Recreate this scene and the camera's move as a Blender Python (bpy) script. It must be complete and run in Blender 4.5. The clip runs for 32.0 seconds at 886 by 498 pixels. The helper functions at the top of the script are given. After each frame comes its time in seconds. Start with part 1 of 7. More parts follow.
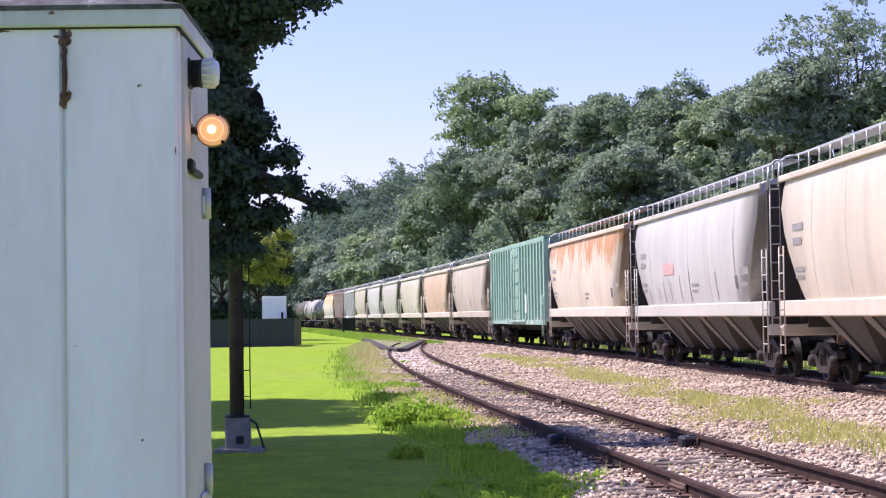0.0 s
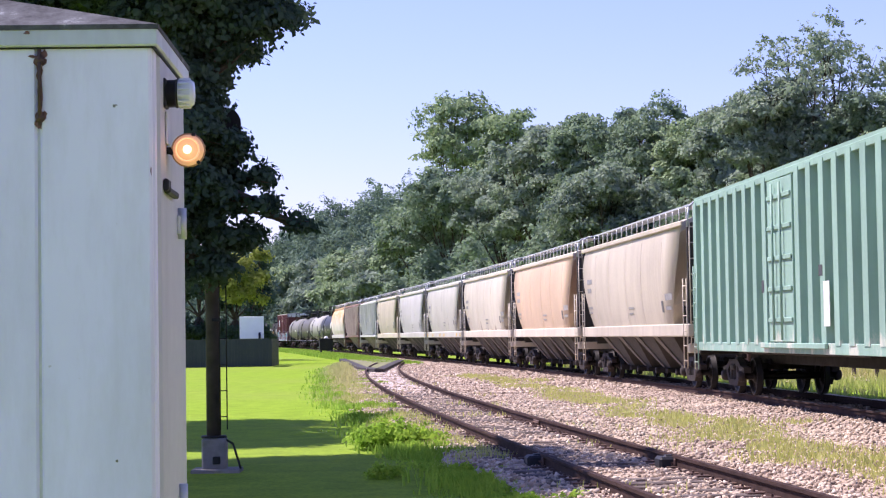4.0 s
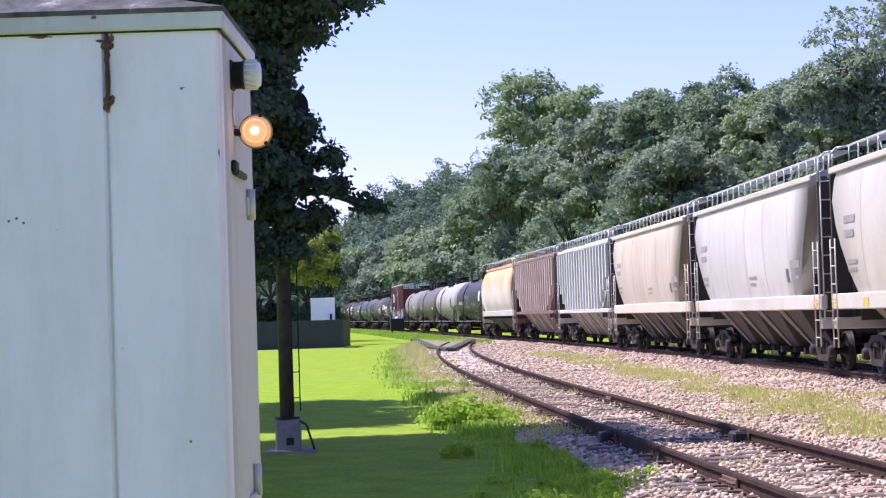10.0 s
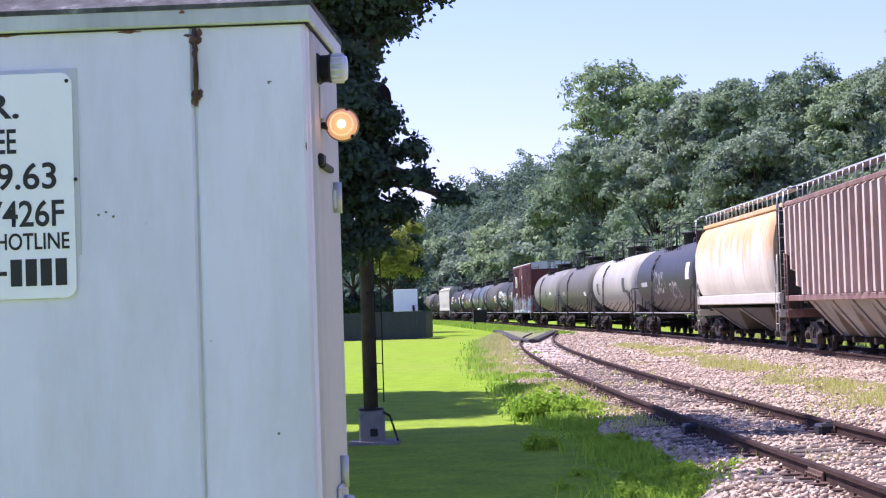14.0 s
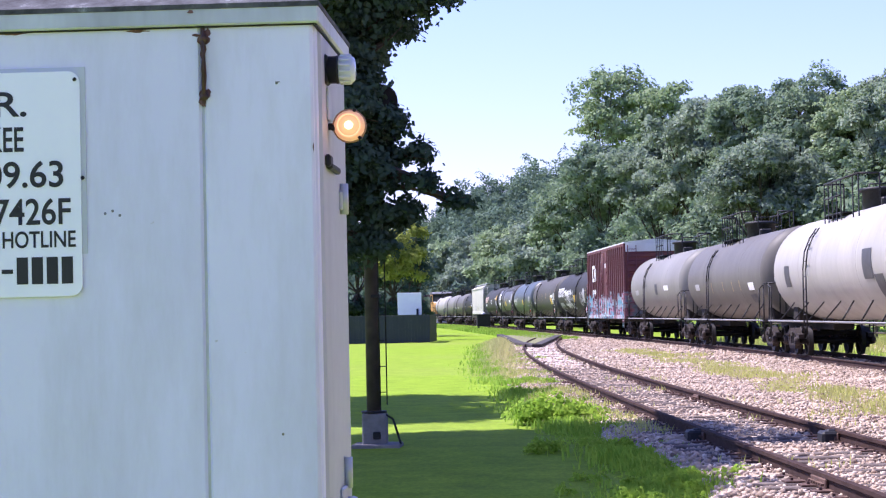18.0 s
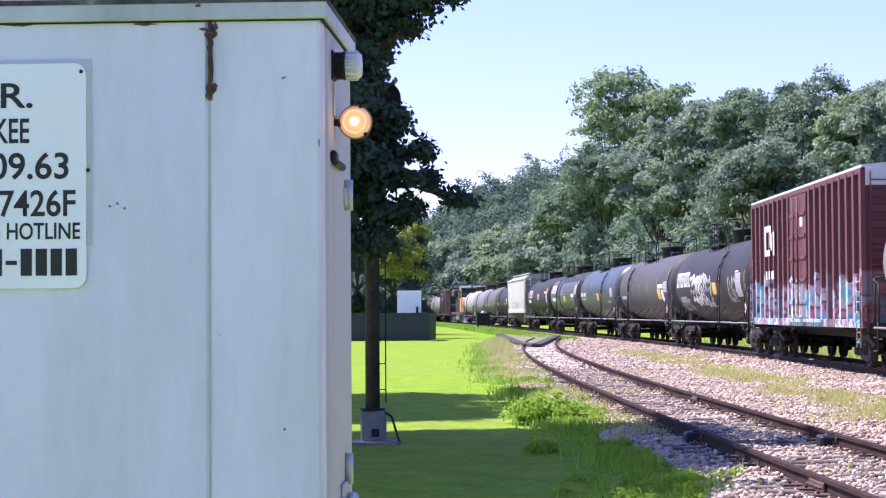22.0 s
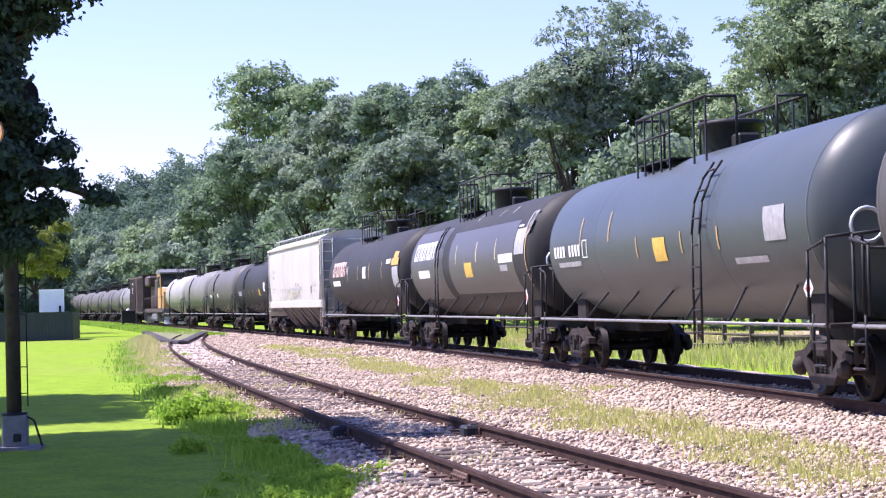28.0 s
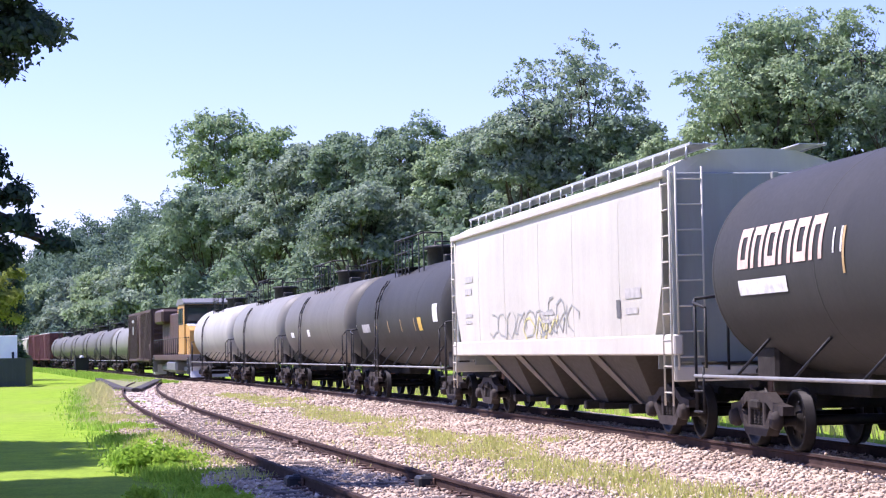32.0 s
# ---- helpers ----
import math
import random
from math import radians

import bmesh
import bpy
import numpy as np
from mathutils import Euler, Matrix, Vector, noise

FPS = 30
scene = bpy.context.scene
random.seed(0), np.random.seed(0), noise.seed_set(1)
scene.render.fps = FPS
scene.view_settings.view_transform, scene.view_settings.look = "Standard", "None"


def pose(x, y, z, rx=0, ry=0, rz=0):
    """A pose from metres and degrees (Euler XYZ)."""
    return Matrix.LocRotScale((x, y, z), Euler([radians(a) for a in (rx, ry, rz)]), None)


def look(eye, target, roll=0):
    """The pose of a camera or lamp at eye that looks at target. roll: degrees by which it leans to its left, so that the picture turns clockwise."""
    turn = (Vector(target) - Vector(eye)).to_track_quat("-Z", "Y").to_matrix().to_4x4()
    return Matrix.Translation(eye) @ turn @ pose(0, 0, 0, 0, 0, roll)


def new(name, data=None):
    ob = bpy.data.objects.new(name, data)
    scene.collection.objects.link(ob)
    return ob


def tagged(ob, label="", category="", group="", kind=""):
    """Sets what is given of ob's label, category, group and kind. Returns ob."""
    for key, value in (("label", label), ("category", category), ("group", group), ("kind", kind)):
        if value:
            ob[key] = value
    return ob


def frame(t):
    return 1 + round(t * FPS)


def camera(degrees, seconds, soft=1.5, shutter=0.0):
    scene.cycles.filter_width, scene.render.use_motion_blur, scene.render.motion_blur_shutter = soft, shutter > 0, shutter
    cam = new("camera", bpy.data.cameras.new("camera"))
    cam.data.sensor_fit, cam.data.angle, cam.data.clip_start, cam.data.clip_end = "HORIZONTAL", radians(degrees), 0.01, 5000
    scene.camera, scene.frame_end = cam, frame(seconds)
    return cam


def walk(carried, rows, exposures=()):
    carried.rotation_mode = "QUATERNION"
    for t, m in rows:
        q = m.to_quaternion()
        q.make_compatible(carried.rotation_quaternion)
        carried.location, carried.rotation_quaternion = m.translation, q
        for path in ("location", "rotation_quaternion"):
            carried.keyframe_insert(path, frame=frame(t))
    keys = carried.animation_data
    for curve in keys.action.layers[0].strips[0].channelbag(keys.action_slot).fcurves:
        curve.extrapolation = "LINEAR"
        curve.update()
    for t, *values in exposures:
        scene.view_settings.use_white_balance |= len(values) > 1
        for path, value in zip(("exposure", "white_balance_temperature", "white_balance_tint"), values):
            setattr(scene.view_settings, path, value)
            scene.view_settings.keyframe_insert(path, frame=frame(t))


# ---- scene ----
EYE_Z = 1.75
# time, yaw (to the left), pitch, roll in degrees, sideways and upward sway in metres
PATH = [
    (0, -0.000, 1.980, -0.900, 0.000, 0.000),
    (0.5, -0.044, 1.974, -0.731, -0.004, 0.000),
    (1, -0.079, 2.023, -0.754, -0.003, 0.001),
    (1.5, -0.135, 2.112, -0.827, -0.002, 0.000),
    (2, -0.141, 2.235, -0.869, -0.002, 0.000),
    (2.5, -0.231, 2.367, -0.892, -0.004, 0.001),
    (3, -0.436, 2.463, -0.903, -0.000, 0.001),
    (3.5, -0.720, 2.521, -0.843, 0.006, 0.001),
    (5.5, -0.080, 2.726, -1.295, -0.002, -0.001),
    (6, 0.261, 2.793, -1.349, -0.002, 0.000),
    (6.5, 0.410, 2.845, -1.368, -0.001, -0.000),
    (7, 0.359, 2.869, -1.389, -0.001, 0.001),
    (7.5, 0.127, 2.796, -1.404, 0.004, -0.001),
    (8, -0.045, 2.630, -1.553, 0.009, -0.001),
    (8.5, 0.027, 2.434, -1.673, 0.011, -0.002),
    (9, 0.443, 2.243, -1.802, 0.008, -0.002),
    (9.5, 0.988, 2.101, -1.819, 0.008, -0.003),
    (10, 1.414, 1.993, -1.825, 0.007, -0.005),
    (10.5, 1.691, 1.910, -1.748, 0.002, -0.005),
    (11, 1.923, 1.889, -1.720, 0.001, -0.003),
    (11.5, 2.204, 1.905, -1.762, 0.003, -0.000),
    (12, 2.555, 1.925, -1.845, 0.004, -0.002),
    (12.5, 2.946, 1.916, -1.866, 0.006, -0.003),
    (13, 3.311, 1.880, -1.922, 0.004, -0.004),
    (13.5, 3.606, 1.825, -1.829, 0.000, -0.001),
    (14, 3.877, 1.811, -1.815, -0.003, -0.001),
    (14.5, 4.135, 1.821, -1.697, -0.002, -0.002),
    (15, 4.423, 1.846, -1.728, -0.001, -0.003),
    (15.5, 4.771, 1.840, -1.669, -0.005, -0.001),
    (17.5, 4.468, 1.939, -1.484, -0.006, -0.004),
    (18, 4.007, 1.930, -1.247, -0.007, -0.005),
    (18.5, 3.650, 1.871, -1.042, -0.010, -0.007),
    (19, 3.512, 1.769, -0.767, -0.006, -0.006),
    (19.5, 3.571, 1.699, -0.648, -0.011, -0.007),
    (20, 3.916, 1.661, -0.537, -0.015, -0.006),
    (20.5, 4.421, 1.712, -0.532, -0.017, -0.006),
    (21, 4.777, 1.738, -0.534, -0.016, -0.007),
    (21.5, 4.646, 1.811, -0.475, -0.017, -0.007),
    (22, 4.019, 1.884, -0.396, -0.016, -0.007),
    (22.5, 3.101, 2.021, -0.290, -0.013, -0.007),
    (23, 2.061, 2.207, -0.190, -0.011, -0.008),
    (23.5, 1.000, 2.377, -0.268, -0.005, -0.008),
    (24, -0.073, 2.571, -0.340, -0.001, -0.007),
    (24.5, -1.201, 2.702, -0.477, 0.004, -0.005),
    (25, -2.432, 2.654, -0.593, 0.006, -0.003),
    (25.5, -3.676, 2.411, -0.707, 0.015, -0.004),
    (26, -4.895, 1.956, -0.852, 0.001, -0.009),
    (26.5, -5.955, 1.508, -1.031, -0.011, -0.007),
    (28.5, -6.508, 1.539, -1.597, 0.004, 0.034),
    (29, -6.232, 1.535, -1.475, 0.002, 0.021),
    (29.5, -6.198, 1.606, -1.353, -0.000, 0.023),
    (30, -6.526, 1.802, -1.239, -0.004, 0.018),
    (30.5, -7.027, 2.144, -1.083, -0.007, 0.030),
    (31, -7.520, 2.524, -1.064, -0.007, 0.029),
    (31.5, -7.775, 2.846, -1.009, 0.000, 0.021),
    (32, -7.847, 2.993, -1.037, -0.007, 0.025),]
cam = camera(25.97, 32.0, soft=1.2)
walk(cam, [(t, pose(x, 0, EYE_Z + z, 90 + p, 0, y) @ pose(0, 0, 0, 0, 0, r)) for t, y, p, r, x, z in PATH],
     exposures=((0, 0.72, 5800, 59), (9, 0.78, 5700, 59), (15, 0.90, 5600, 60), (20, 1.00, 5500, 60), (24, 0.98, 5550, 59), (27, 1.03, 5600, 59), (32, 1.0, 5550, 59)))

# ---- daylight ----
SUN_AZ, SUN_EL = 62.0, 57.0      # degrees to the left of the line of sight (+y), degrees above the horizon
world = bpy.data.worlds.new("sky")
scene.world = world
world.use_nodes = True
wn = world.node_tree.nodes
sky = wn.new("ShaderNodeTexSky")
sky.sky_type, sky.sun_disc = "NISHITA", False
sky.sun_elevation, sky.sun_rotation = radians(SUN_EL), radians(-SUN_AZ)
sky.air_density, sky.dust_density, sky.ozone_density = 1.2, 0.25, 6.0
sky.altitude = 0
wn["Background"].inputs[1].default_value = 0.098
world.node_tree.links.new(sky.outputs[0], wn["Background"].inputs[0])
sun = new("sun", bpy.data.lights.new("sun", "SUN"))
sun.data.energy, sun.data.angle, sun.data.color = 4.9, radians(0.6), (0.955, 1.0, 0.67)
sx, sy = -math.sin(radians(SUN_AZ)), math.cos(radians(SUN_AZ))
sun.matrix_world = look((sx * 60, sy * 60, 60 * math.tan(radians(SUN_EL))), (0, 0, 0))


# ---- mesh helpers ----
class Shape:
    """Collects boxes, tubes and sheets, then becomes one mesh object."""

    def __init__(self):
        self.v, self.f, self.s = [], [], []

    def add(self, verts, faces, smooth=False):
        n = len(self.v)
        self.v.extend(tuple(p) for p in verts)
        self.f.extend(tuple(i + n for i in f) for f in faces)
        self.s.extend([smooth] * len(faces))
        return self

    def box(self, x0, x1, y0, y1, z0, z1, bevel=0.0, m=None):
        b = min(bevel, (x1 - x0) / 2.2, (y1 - y0) / 2.2, (z1 - z0) / 2.2)
        if b <= 0:
            pts = [Vector((x, y, z)) for x in (x0, x1) for y in (y0, y1) for z in (z0, z1)]
            faces = [(0, 1, 3, 2), (4, 6, 7, 5), (0, 4, 5, 1), (2, 3, 7, 6), (0, 2, 6, 4), (1, 5, 7, 3)]
        else:
            pts, faces = [], []
            key = {}
            for sx_ in (0, 1):
                for sy_ in (0, 1):
                    for sz_ in (0, 1):
                        for ax in range(3):
                            c = [(x0, x1)[sx_], (y0, y1)[sy_], (z0, z1)[sz_]]
                            for k, (s_, lo, hi) in enumerate(((sx_, x0, x1), (sy_, y0, y1), (sz_, z0, z1))):
                                if k != ax:
                                    c[k] = hi - b if s_ else lo + b
                            key[sx_, sy_, sz_, ax] = len(pts)
                            pts.append(Vector(c))
            for ax in range(3):
                o = [k for k in range(3) if k != ax]
                for s_ in (0, 1):
                    ring = []
                    for a_, b_ in ((0, 0), (1, 0), (1, 1), (0, 1)):
                        q = [0, 0, 0]
                        q[ax], q[o[0]], q[o[1]] = s_, a_, b_
                        ring.append(key[(*q, ax)])
                    flip = (s_ == 1) == (ax == 1)
                    faces.append(tuple(ring[::-1]) if flip else tuple(ring))
                # the edges along this axis
                for a_ in (0, 1):
                    for b_ in (0, 1):
                        lo, hi = [0, 0, 0], [0, 0, 0]
                        for q, s_ in ((lo, 0), (hi, 1)):
                            q[ax], q[o[0]], q[o[1]] = s_, a_, b_
                        faces.append((key[(*lo, o[0])], key[(*hi, o[0])], key[(*hi, o[1])], key[(*lo, o[1])]))
            for sx_ in (0, 1):
                for sy_ in (0, 1):
                    for sz_ in (0, 1):
                        faces.append(tuple(key[sx_, sy_, sz_, k] for k in range(3)))
        if m is not None:
            pts = [m @ p for p in pts]
        return self.add(pts, faces)

    def tube(self, p0, p1, r, n=8, r1=None, smooth=True, caps=True):
        p0, p1 = Vector(p0), Vector(p1)
        d = (p1 - p0).normalized()
        a = d.orthogonal().normalized()
        b = d.cross(a)
        r1 = r if r1 is None else r1
        ring = [(math.cos(2 * math.pi * k / n), math.sin(2 * math.pi * k / n)) for k in range(n)]
        pts = [p0 + r * (c * a + s * b) for c, s in ring] + [p1 + r1 * (c * a + s * b) for c, s in ring]
        self.add(pts, [(k, (k + 1) % n, n + (k + 1) % n, n + k) for k in range(n)], smooth)
        if caps:
            n0 = len(self.v) - 2 * n
            self.f += [tuple(range(n0 + n - 1, n0 - 1, -1)), tuple(range(n0 + n, n0 + 2 * n))]
            self.s += [False, False]
        return self

    def pipe(self, points, r, n=6):
        for a, b in zip(points, points[1:]):
            self.tube(a, b, r, n)
        return self

    def revolve(self, profile, axis="x", n=32, centre=(0, 0, 0), smooth=True, m=None):
        """profile: (along the axis, radius)."""
        pts, faces = [], []
        for a, r in profile:
            for k in range(n):
                c, s = math.cos(2 * math.pi * k / n), math.sin(2 * math.pi * k / n)
                q = {"x": (a, r * c, r * s), "y": (r * s, a, r * c), "z": (r * c, r * s, a)}[axis]
                pts.append(Vector(q) + Vector(centre))
        for i in range(len(profile) - 1):
            for k in range(n):
                faces.append((i * n + k, i * n + (k + 1) % n, (i + 1) * n + (k + 1) % n, (i + 1) * n + k))
        if m is not None:
            pts = [m @ p for p in pts]
        return self.add(pts, faces, smooth)

    def extrude(self, outline, y0, y1, plane="xz"):
        """A closed outline in a plane, pulled from y0 to y1 along the third axis."""
        n = len(outline)
        put = {"xz": lambda a, b, c: (a, c, b), "yz": lambda a, b, c: (c, a, b), "xy": lambda a, b, c: (a, b, c)}[plane]
        pts = [put(a, b, y0) for a, b in outline] + [put(a, b, y1) for a, b in outline]
        faces = [(k, (k + 1) % n, n + (k + 1) % n, n + k) for k in range(n)]
        faces += [tuple(range(n - 1, -1, -1)), tuple(range(n, 2 * n))]
        return self.add(pts, faces)

    def mesh(self, name, material):
        me = bpy.data.meshes.new(name)
        me.from_pydata([tuple(p) for p in self.v], [], self.f)
        me.polygons.foreach_set("use_smooth", self.s)
        me.materials.append(material)
        me.update()
        bm = bmesh.new()
        bm.from_mesh(me)
        bmesh.ops.recalc_face_normals(bm, faces=bm.faces)
        bm.to_mesh(me)
        bm.free()
        return me


def part(name, shape, material, parent=None, label="", at=None):
    """One mesh object, under a thing or a part if given. shape: a Shape, or a mesh that is shared."""
    me = shape if isinstance(shape, bpy.types.Mesh) else shape.mesh(name, material)
    ob = new(name, me)
    if parent is not None:
        ob.parent = parent
    if at is not None:
        ob.matrix_basis = at
    if label:
        ob["label"] = label
    return ob


def thing(name, label, category, group="", at=None, kind=""):
    ob = new(name)
    ob.empty_display_size = 0.3
    if at is not None:
        ob.matrix_basis = at
    return tagged(ob, label, category, group, kind)


def cloud(name, verts, faces, material, parent=None):
    """A big mesh from arrays: verts (n, 3), faces (m, 3 or 4)."""
    verts, faces = np.asarray(verts, np.float32), np.asarray(faces, np.int32)
    me = bpy.data.meshes.new(name)
    k = faces.shape[1]
    me.vertices.add(len(verts))
    me.vertices.foreach_set("co", verts.ravel())
    me.loops.add(faces.size)
    me.loops.foreach_set("vertex_index", faces.ravel())
    me.polygons.add(len(faces))
    me.polygons.foreach_set("loop_start", np.arange(len(faces), dtype=np.int32) * k)
    me.polygons.foreach_set("loop_total", np.full(len(faces), k, np.int32))
    me.materials.append(material)
    me.update(calc_edges=True)
    ob = new(name, me)
    if parent is not None:
        ob.parent = parent
    return ob


# ---- materials ----
def make(name, rough=0.6, metal=0.0):
    m = bpy.data.materials.new(name)
    m.use_nodes = True
    nt = m.node_tree
    bs = nt.nodes["Principled BSDF"]
    bs.inputs["Roughness"].default_value, bs.inputs["Metallic"].default_value = rough, metal
    if rough > 0.84:
        bs.inputs["Specular IOR Level"].default_value = 0.08
    return m, nt, bs


def texture(nt, scale, stretch=(1, 1, 1), detail=4.0, rough=0.6, coords="Object", offset=True):
    tc = nt.nodes.new("ShaderNodeTexCoord")
    mp = nt.nodes.new("ShaderNodeMapping")
    mp.inputs["Scale"].default_value = stretch
    nt.links.new(tc.outputs[coords], mp.inputs[0])
    if offset:
        oi = nt.nodes.new("ShaderNodeObjectInfo")
        mu = nt.nodes.new("ShaderNodeMath")
        mu.operation = "MULTIPLY"
        mu.inputs[1].default_value = 57.0
        nt.links.new(oi.outputs["Random"], mu.inputs[0])
        cx = nt.nodes.new("ShaderNodeCombineXYZ")
        for k in range(3):
            nt.links.new(mu.outputs[0], cx.inputs[k])
        nt.links.new(cx.outputs[0], mp.inputs["Location"])
    no = nt.nodes.new("ShaderNodeTexNoise")
    no.inputs["Scale"].default_value, no.inputs["Detail"].default_value = scale, detail
    no.inputs["Roughness"].default_value = rough
    nt.links.new(mp.outputs[0], no.inputs["Vector"])
    return no.outputs["Fac"]


def ramp(nt, fac, stops):
    r = nt.nodes.new("ShaderNodeValToRGB")
    els = r.color_ramp.elements
    while len(els) < len(stops):
        els.new(0.5)
    for e, (p, c) in zip(els, stops):
        e.position = p
        e.color = (*c, 1) if not isinstance(c, (int, float)) else (c, c, c, 1)
    nt.links.new(fac, r.inputs[0])
    return r.outputs[0]


def mix(nt, fac, a, b, mode="MIX"):
    n = nt.nodes.new("ShaderNodeMix")
    n.data_type, n.blend_type = "RGBA", mode
    for sock, v in ((n.inputs[0], fac), (n.inputs[6], a), (n.inputs[7], b)):
        if isinstance(v, (int, float)):
            sock.default_value = v
        elif isinstance(v, tuple):
            sock.default_value = (*v, 1)
        else:
            nt.links.new(v, sock)
    return n.outputs[2]


def bump(nt, bs, fac, strength, distance=0.02):
    b = nt.nodes.new("ShaderNodeBump")
    b.inputs["Strength"].default_value, b.inputs["Distance"].default_value = strength, distance
    nt.links.new(fac, b.inputs["Height"])
    nt.links.new(b.outputs[0], bs.inputs["Normal"])


def paint(name, base, dirt=(0.12, 0.09, 0.07), amount=0.5, rough=0.5, streak=0.25, rust=None, rust_at=0.62, rust_z=None, bumpy=0.25, rust_soft=0.07):
    """Weathered railway paint: broad fading, grime streaked by rain, and rust where asked."""
    m, nt, bs = make(name, rough)
    fade = ramp(nt, texture(nt, 0.35, detail=3), ((0.3, tuple(c * 0.86 for c in base)), (0.7, tuple(min(1, c * 1.08) for c in base))))
    run = ramp(nt, texture(nt, 1.6, (1, 1, streak * 0.4), 6, 0.7), ((0.45, 0.0), (0.8, amount)))
    col = mix(nt, run, fade, dirt)
    if rust:
        spots = texture(nt, 1.1, (1, 1, 0.45), 8, 0.72)
        if rust_z:
            # rust that gathers below the eaves
            tc = nt.nodes.new("ShaderNodeTexCoord")
            sp = nt.nodes.new("ShaderNodeSeparateXYZ")
            mr = nt.nodes.new("ShaderNodeMapRange")
            nt.links.new(tc.outputs["Object"], sp.inputs[0])
            nt.links.new(sp.outputs[2], mr.inputs[0])
            mr.inputs[1].default_value, mr.inputs[2].default_value = rust_z
            ma = nt.nodes.new("ShaderNodeMath")
            ma.operation, ma.inputs[1].default_value = "MULTIPLY_ADD", 0.3
            nt.links.new(mr.outputs[0], ma.inputs[0])
            nt.links.new(spots, ma.inputs[2])
            spots = ma.outputs[0]
        spots = ramp(nt, spots, ((rust_at + (0.22 if rust_z else 0), 0.0), (rust_at + (0.22 + rust_soft if rust_z else 0.1), 0.9)))
        col = mix(nt, spots, col, rust)
    nt.links.new(col, bs.inputs["Base Color"])
    fine = texture(nt, 14, detail=5)
    nt.links.new(ramp(nt, fine, ((0.3, max(0.0, rough - 0.4 * bumpy)), (0.7, min(1.0, rough + 0.5 * bumpy)))), bs.inputs["Roughness"])
    bump(nt, bs, texture(nt, 2.2, (1, 1, 0.6), 3), bumpy, 0.03)
    return m


def plain(name, base, rough=0.6, metal=0.0, vary=0.2, scale=6.0, bumpy=0.2, dist=0.01):
    m, nt, bs = make(name, rough, metal)
    col = ramp(nt, texture(nt, scale, detail=6), ((0.3, tuple(c * (1 - vary) for c in base)), (0.7, tuple(min(1, c * (1 + vary)) for c in base))))
    nt.links.new(col, bs.inputs["Base Color"])
    if bumpy:
        bump(nt, bs, texture(nt, scale * 4, detail=4), bumpy, dist)
    return m


def leafy(name, dark, light, through_light=0.35, scale=0.5):
    m, nt, bs = make(name, 0.55)
    nt.nodes.remove(bs)
    geo = nt.nodes.new("ShaderNodeNewGeometry")
    col = mix(nt, 0.5, ramp(nt, geo.outputs["Random Per Island"], ((0.0, dark), (1.0, light))), ramp(nt, texture(nt, scale, detail=2, offset=False), ((0.35, dark), (0.65, light))))
    df, tr = (nt.nodes.new("ShaderNodeBsdf" + k) for k in ("Diffuse", "Translucent"))
    nt.links.new(col, df.inputs[0])
    nt.links.new(mix(nt, 0.35, col, (0.14, 0.23, 0.09)), tr.inputs[0])
    a = nt.nodes.new("ShaderNodeMixShader")
    a.inputs[0].default_value = through_light
    nt.links.new(df.outputs[0], a.inputs[1])
    nt.links.new(tr.outputs[0], a.inputs[2])
    nt.links.new(a.outputs[0], nt.nodes["Material Output"].inputs[0])
    return m


RUST = plain("rusted_steel", (0.11, 0.062, 0.045), 0.75, 0.3, 0.4, 9, 0.4)
RAIL = plain("rail_steel", (0.055, 0.034, 0.029), 0.85, 0.0, 0.3, 5, 0.3)
RAIL_TOP = plain("worn_rail_head", (0.42, 0.36, 0.33), 0.32, 0.9, 0.2, 12, 0.0)
TIMBER = plain("weathered_timber", (0.15, 0.122, 0.105), 0.9, 0, 0.45, 5, 0.6, 0.02)
DARK_TIMBER = plain("creosoted_timber", (0.035, 0.028, 0.025), 0.8, 0, 0.4, 5, 0.5, 0.02)
BLACK_STEEL = plain("black_steel", (0.025, 0.025, 0.027), 0.55, 0.1, 0.3, 8, 0.2)
UNDER = plain("dusty_underframe", (0.028, 0.024, 0.021), 0.8, 0.1, 0.45, 4, 0.3)
CAST = plain("rusty_cast_steel", (0.042, 0.034, 0.031), 0.75, 0.1, 0.4, 5, 0.4)
CONCRETE = plain("concrete", (0.22, 0.215, 0.21), 0.9, 0, 0.2, 8, 0.4)
GALV = plain("galvanised_steel", (0.5, 0.52, 0.53), 0.5, 0.5, 0.15, 8, 0.1)
WHEEL = plain("wheel_steel", (0.014, 0.012, 0.011), 0.55, 0.4, 0.3, 6, 0.2)
for m_ in (CAST, UNDER, WHEEL, BLACK_STEEL):
    m_.node_tree.nodes["Principled BSDF"].inputs["Specular IOR Level"].default_value = 0.2
DULL_RAIL = plain("dull_grey_handrail", (0.22, 0.22, 0.22), 0.55, 0.3, 0.2, 6, 0.1)
TREAD = plain("polished_tread", (0.45, 0.43, 0.42), 0.3, 0.9, 0.1, 9, 0)


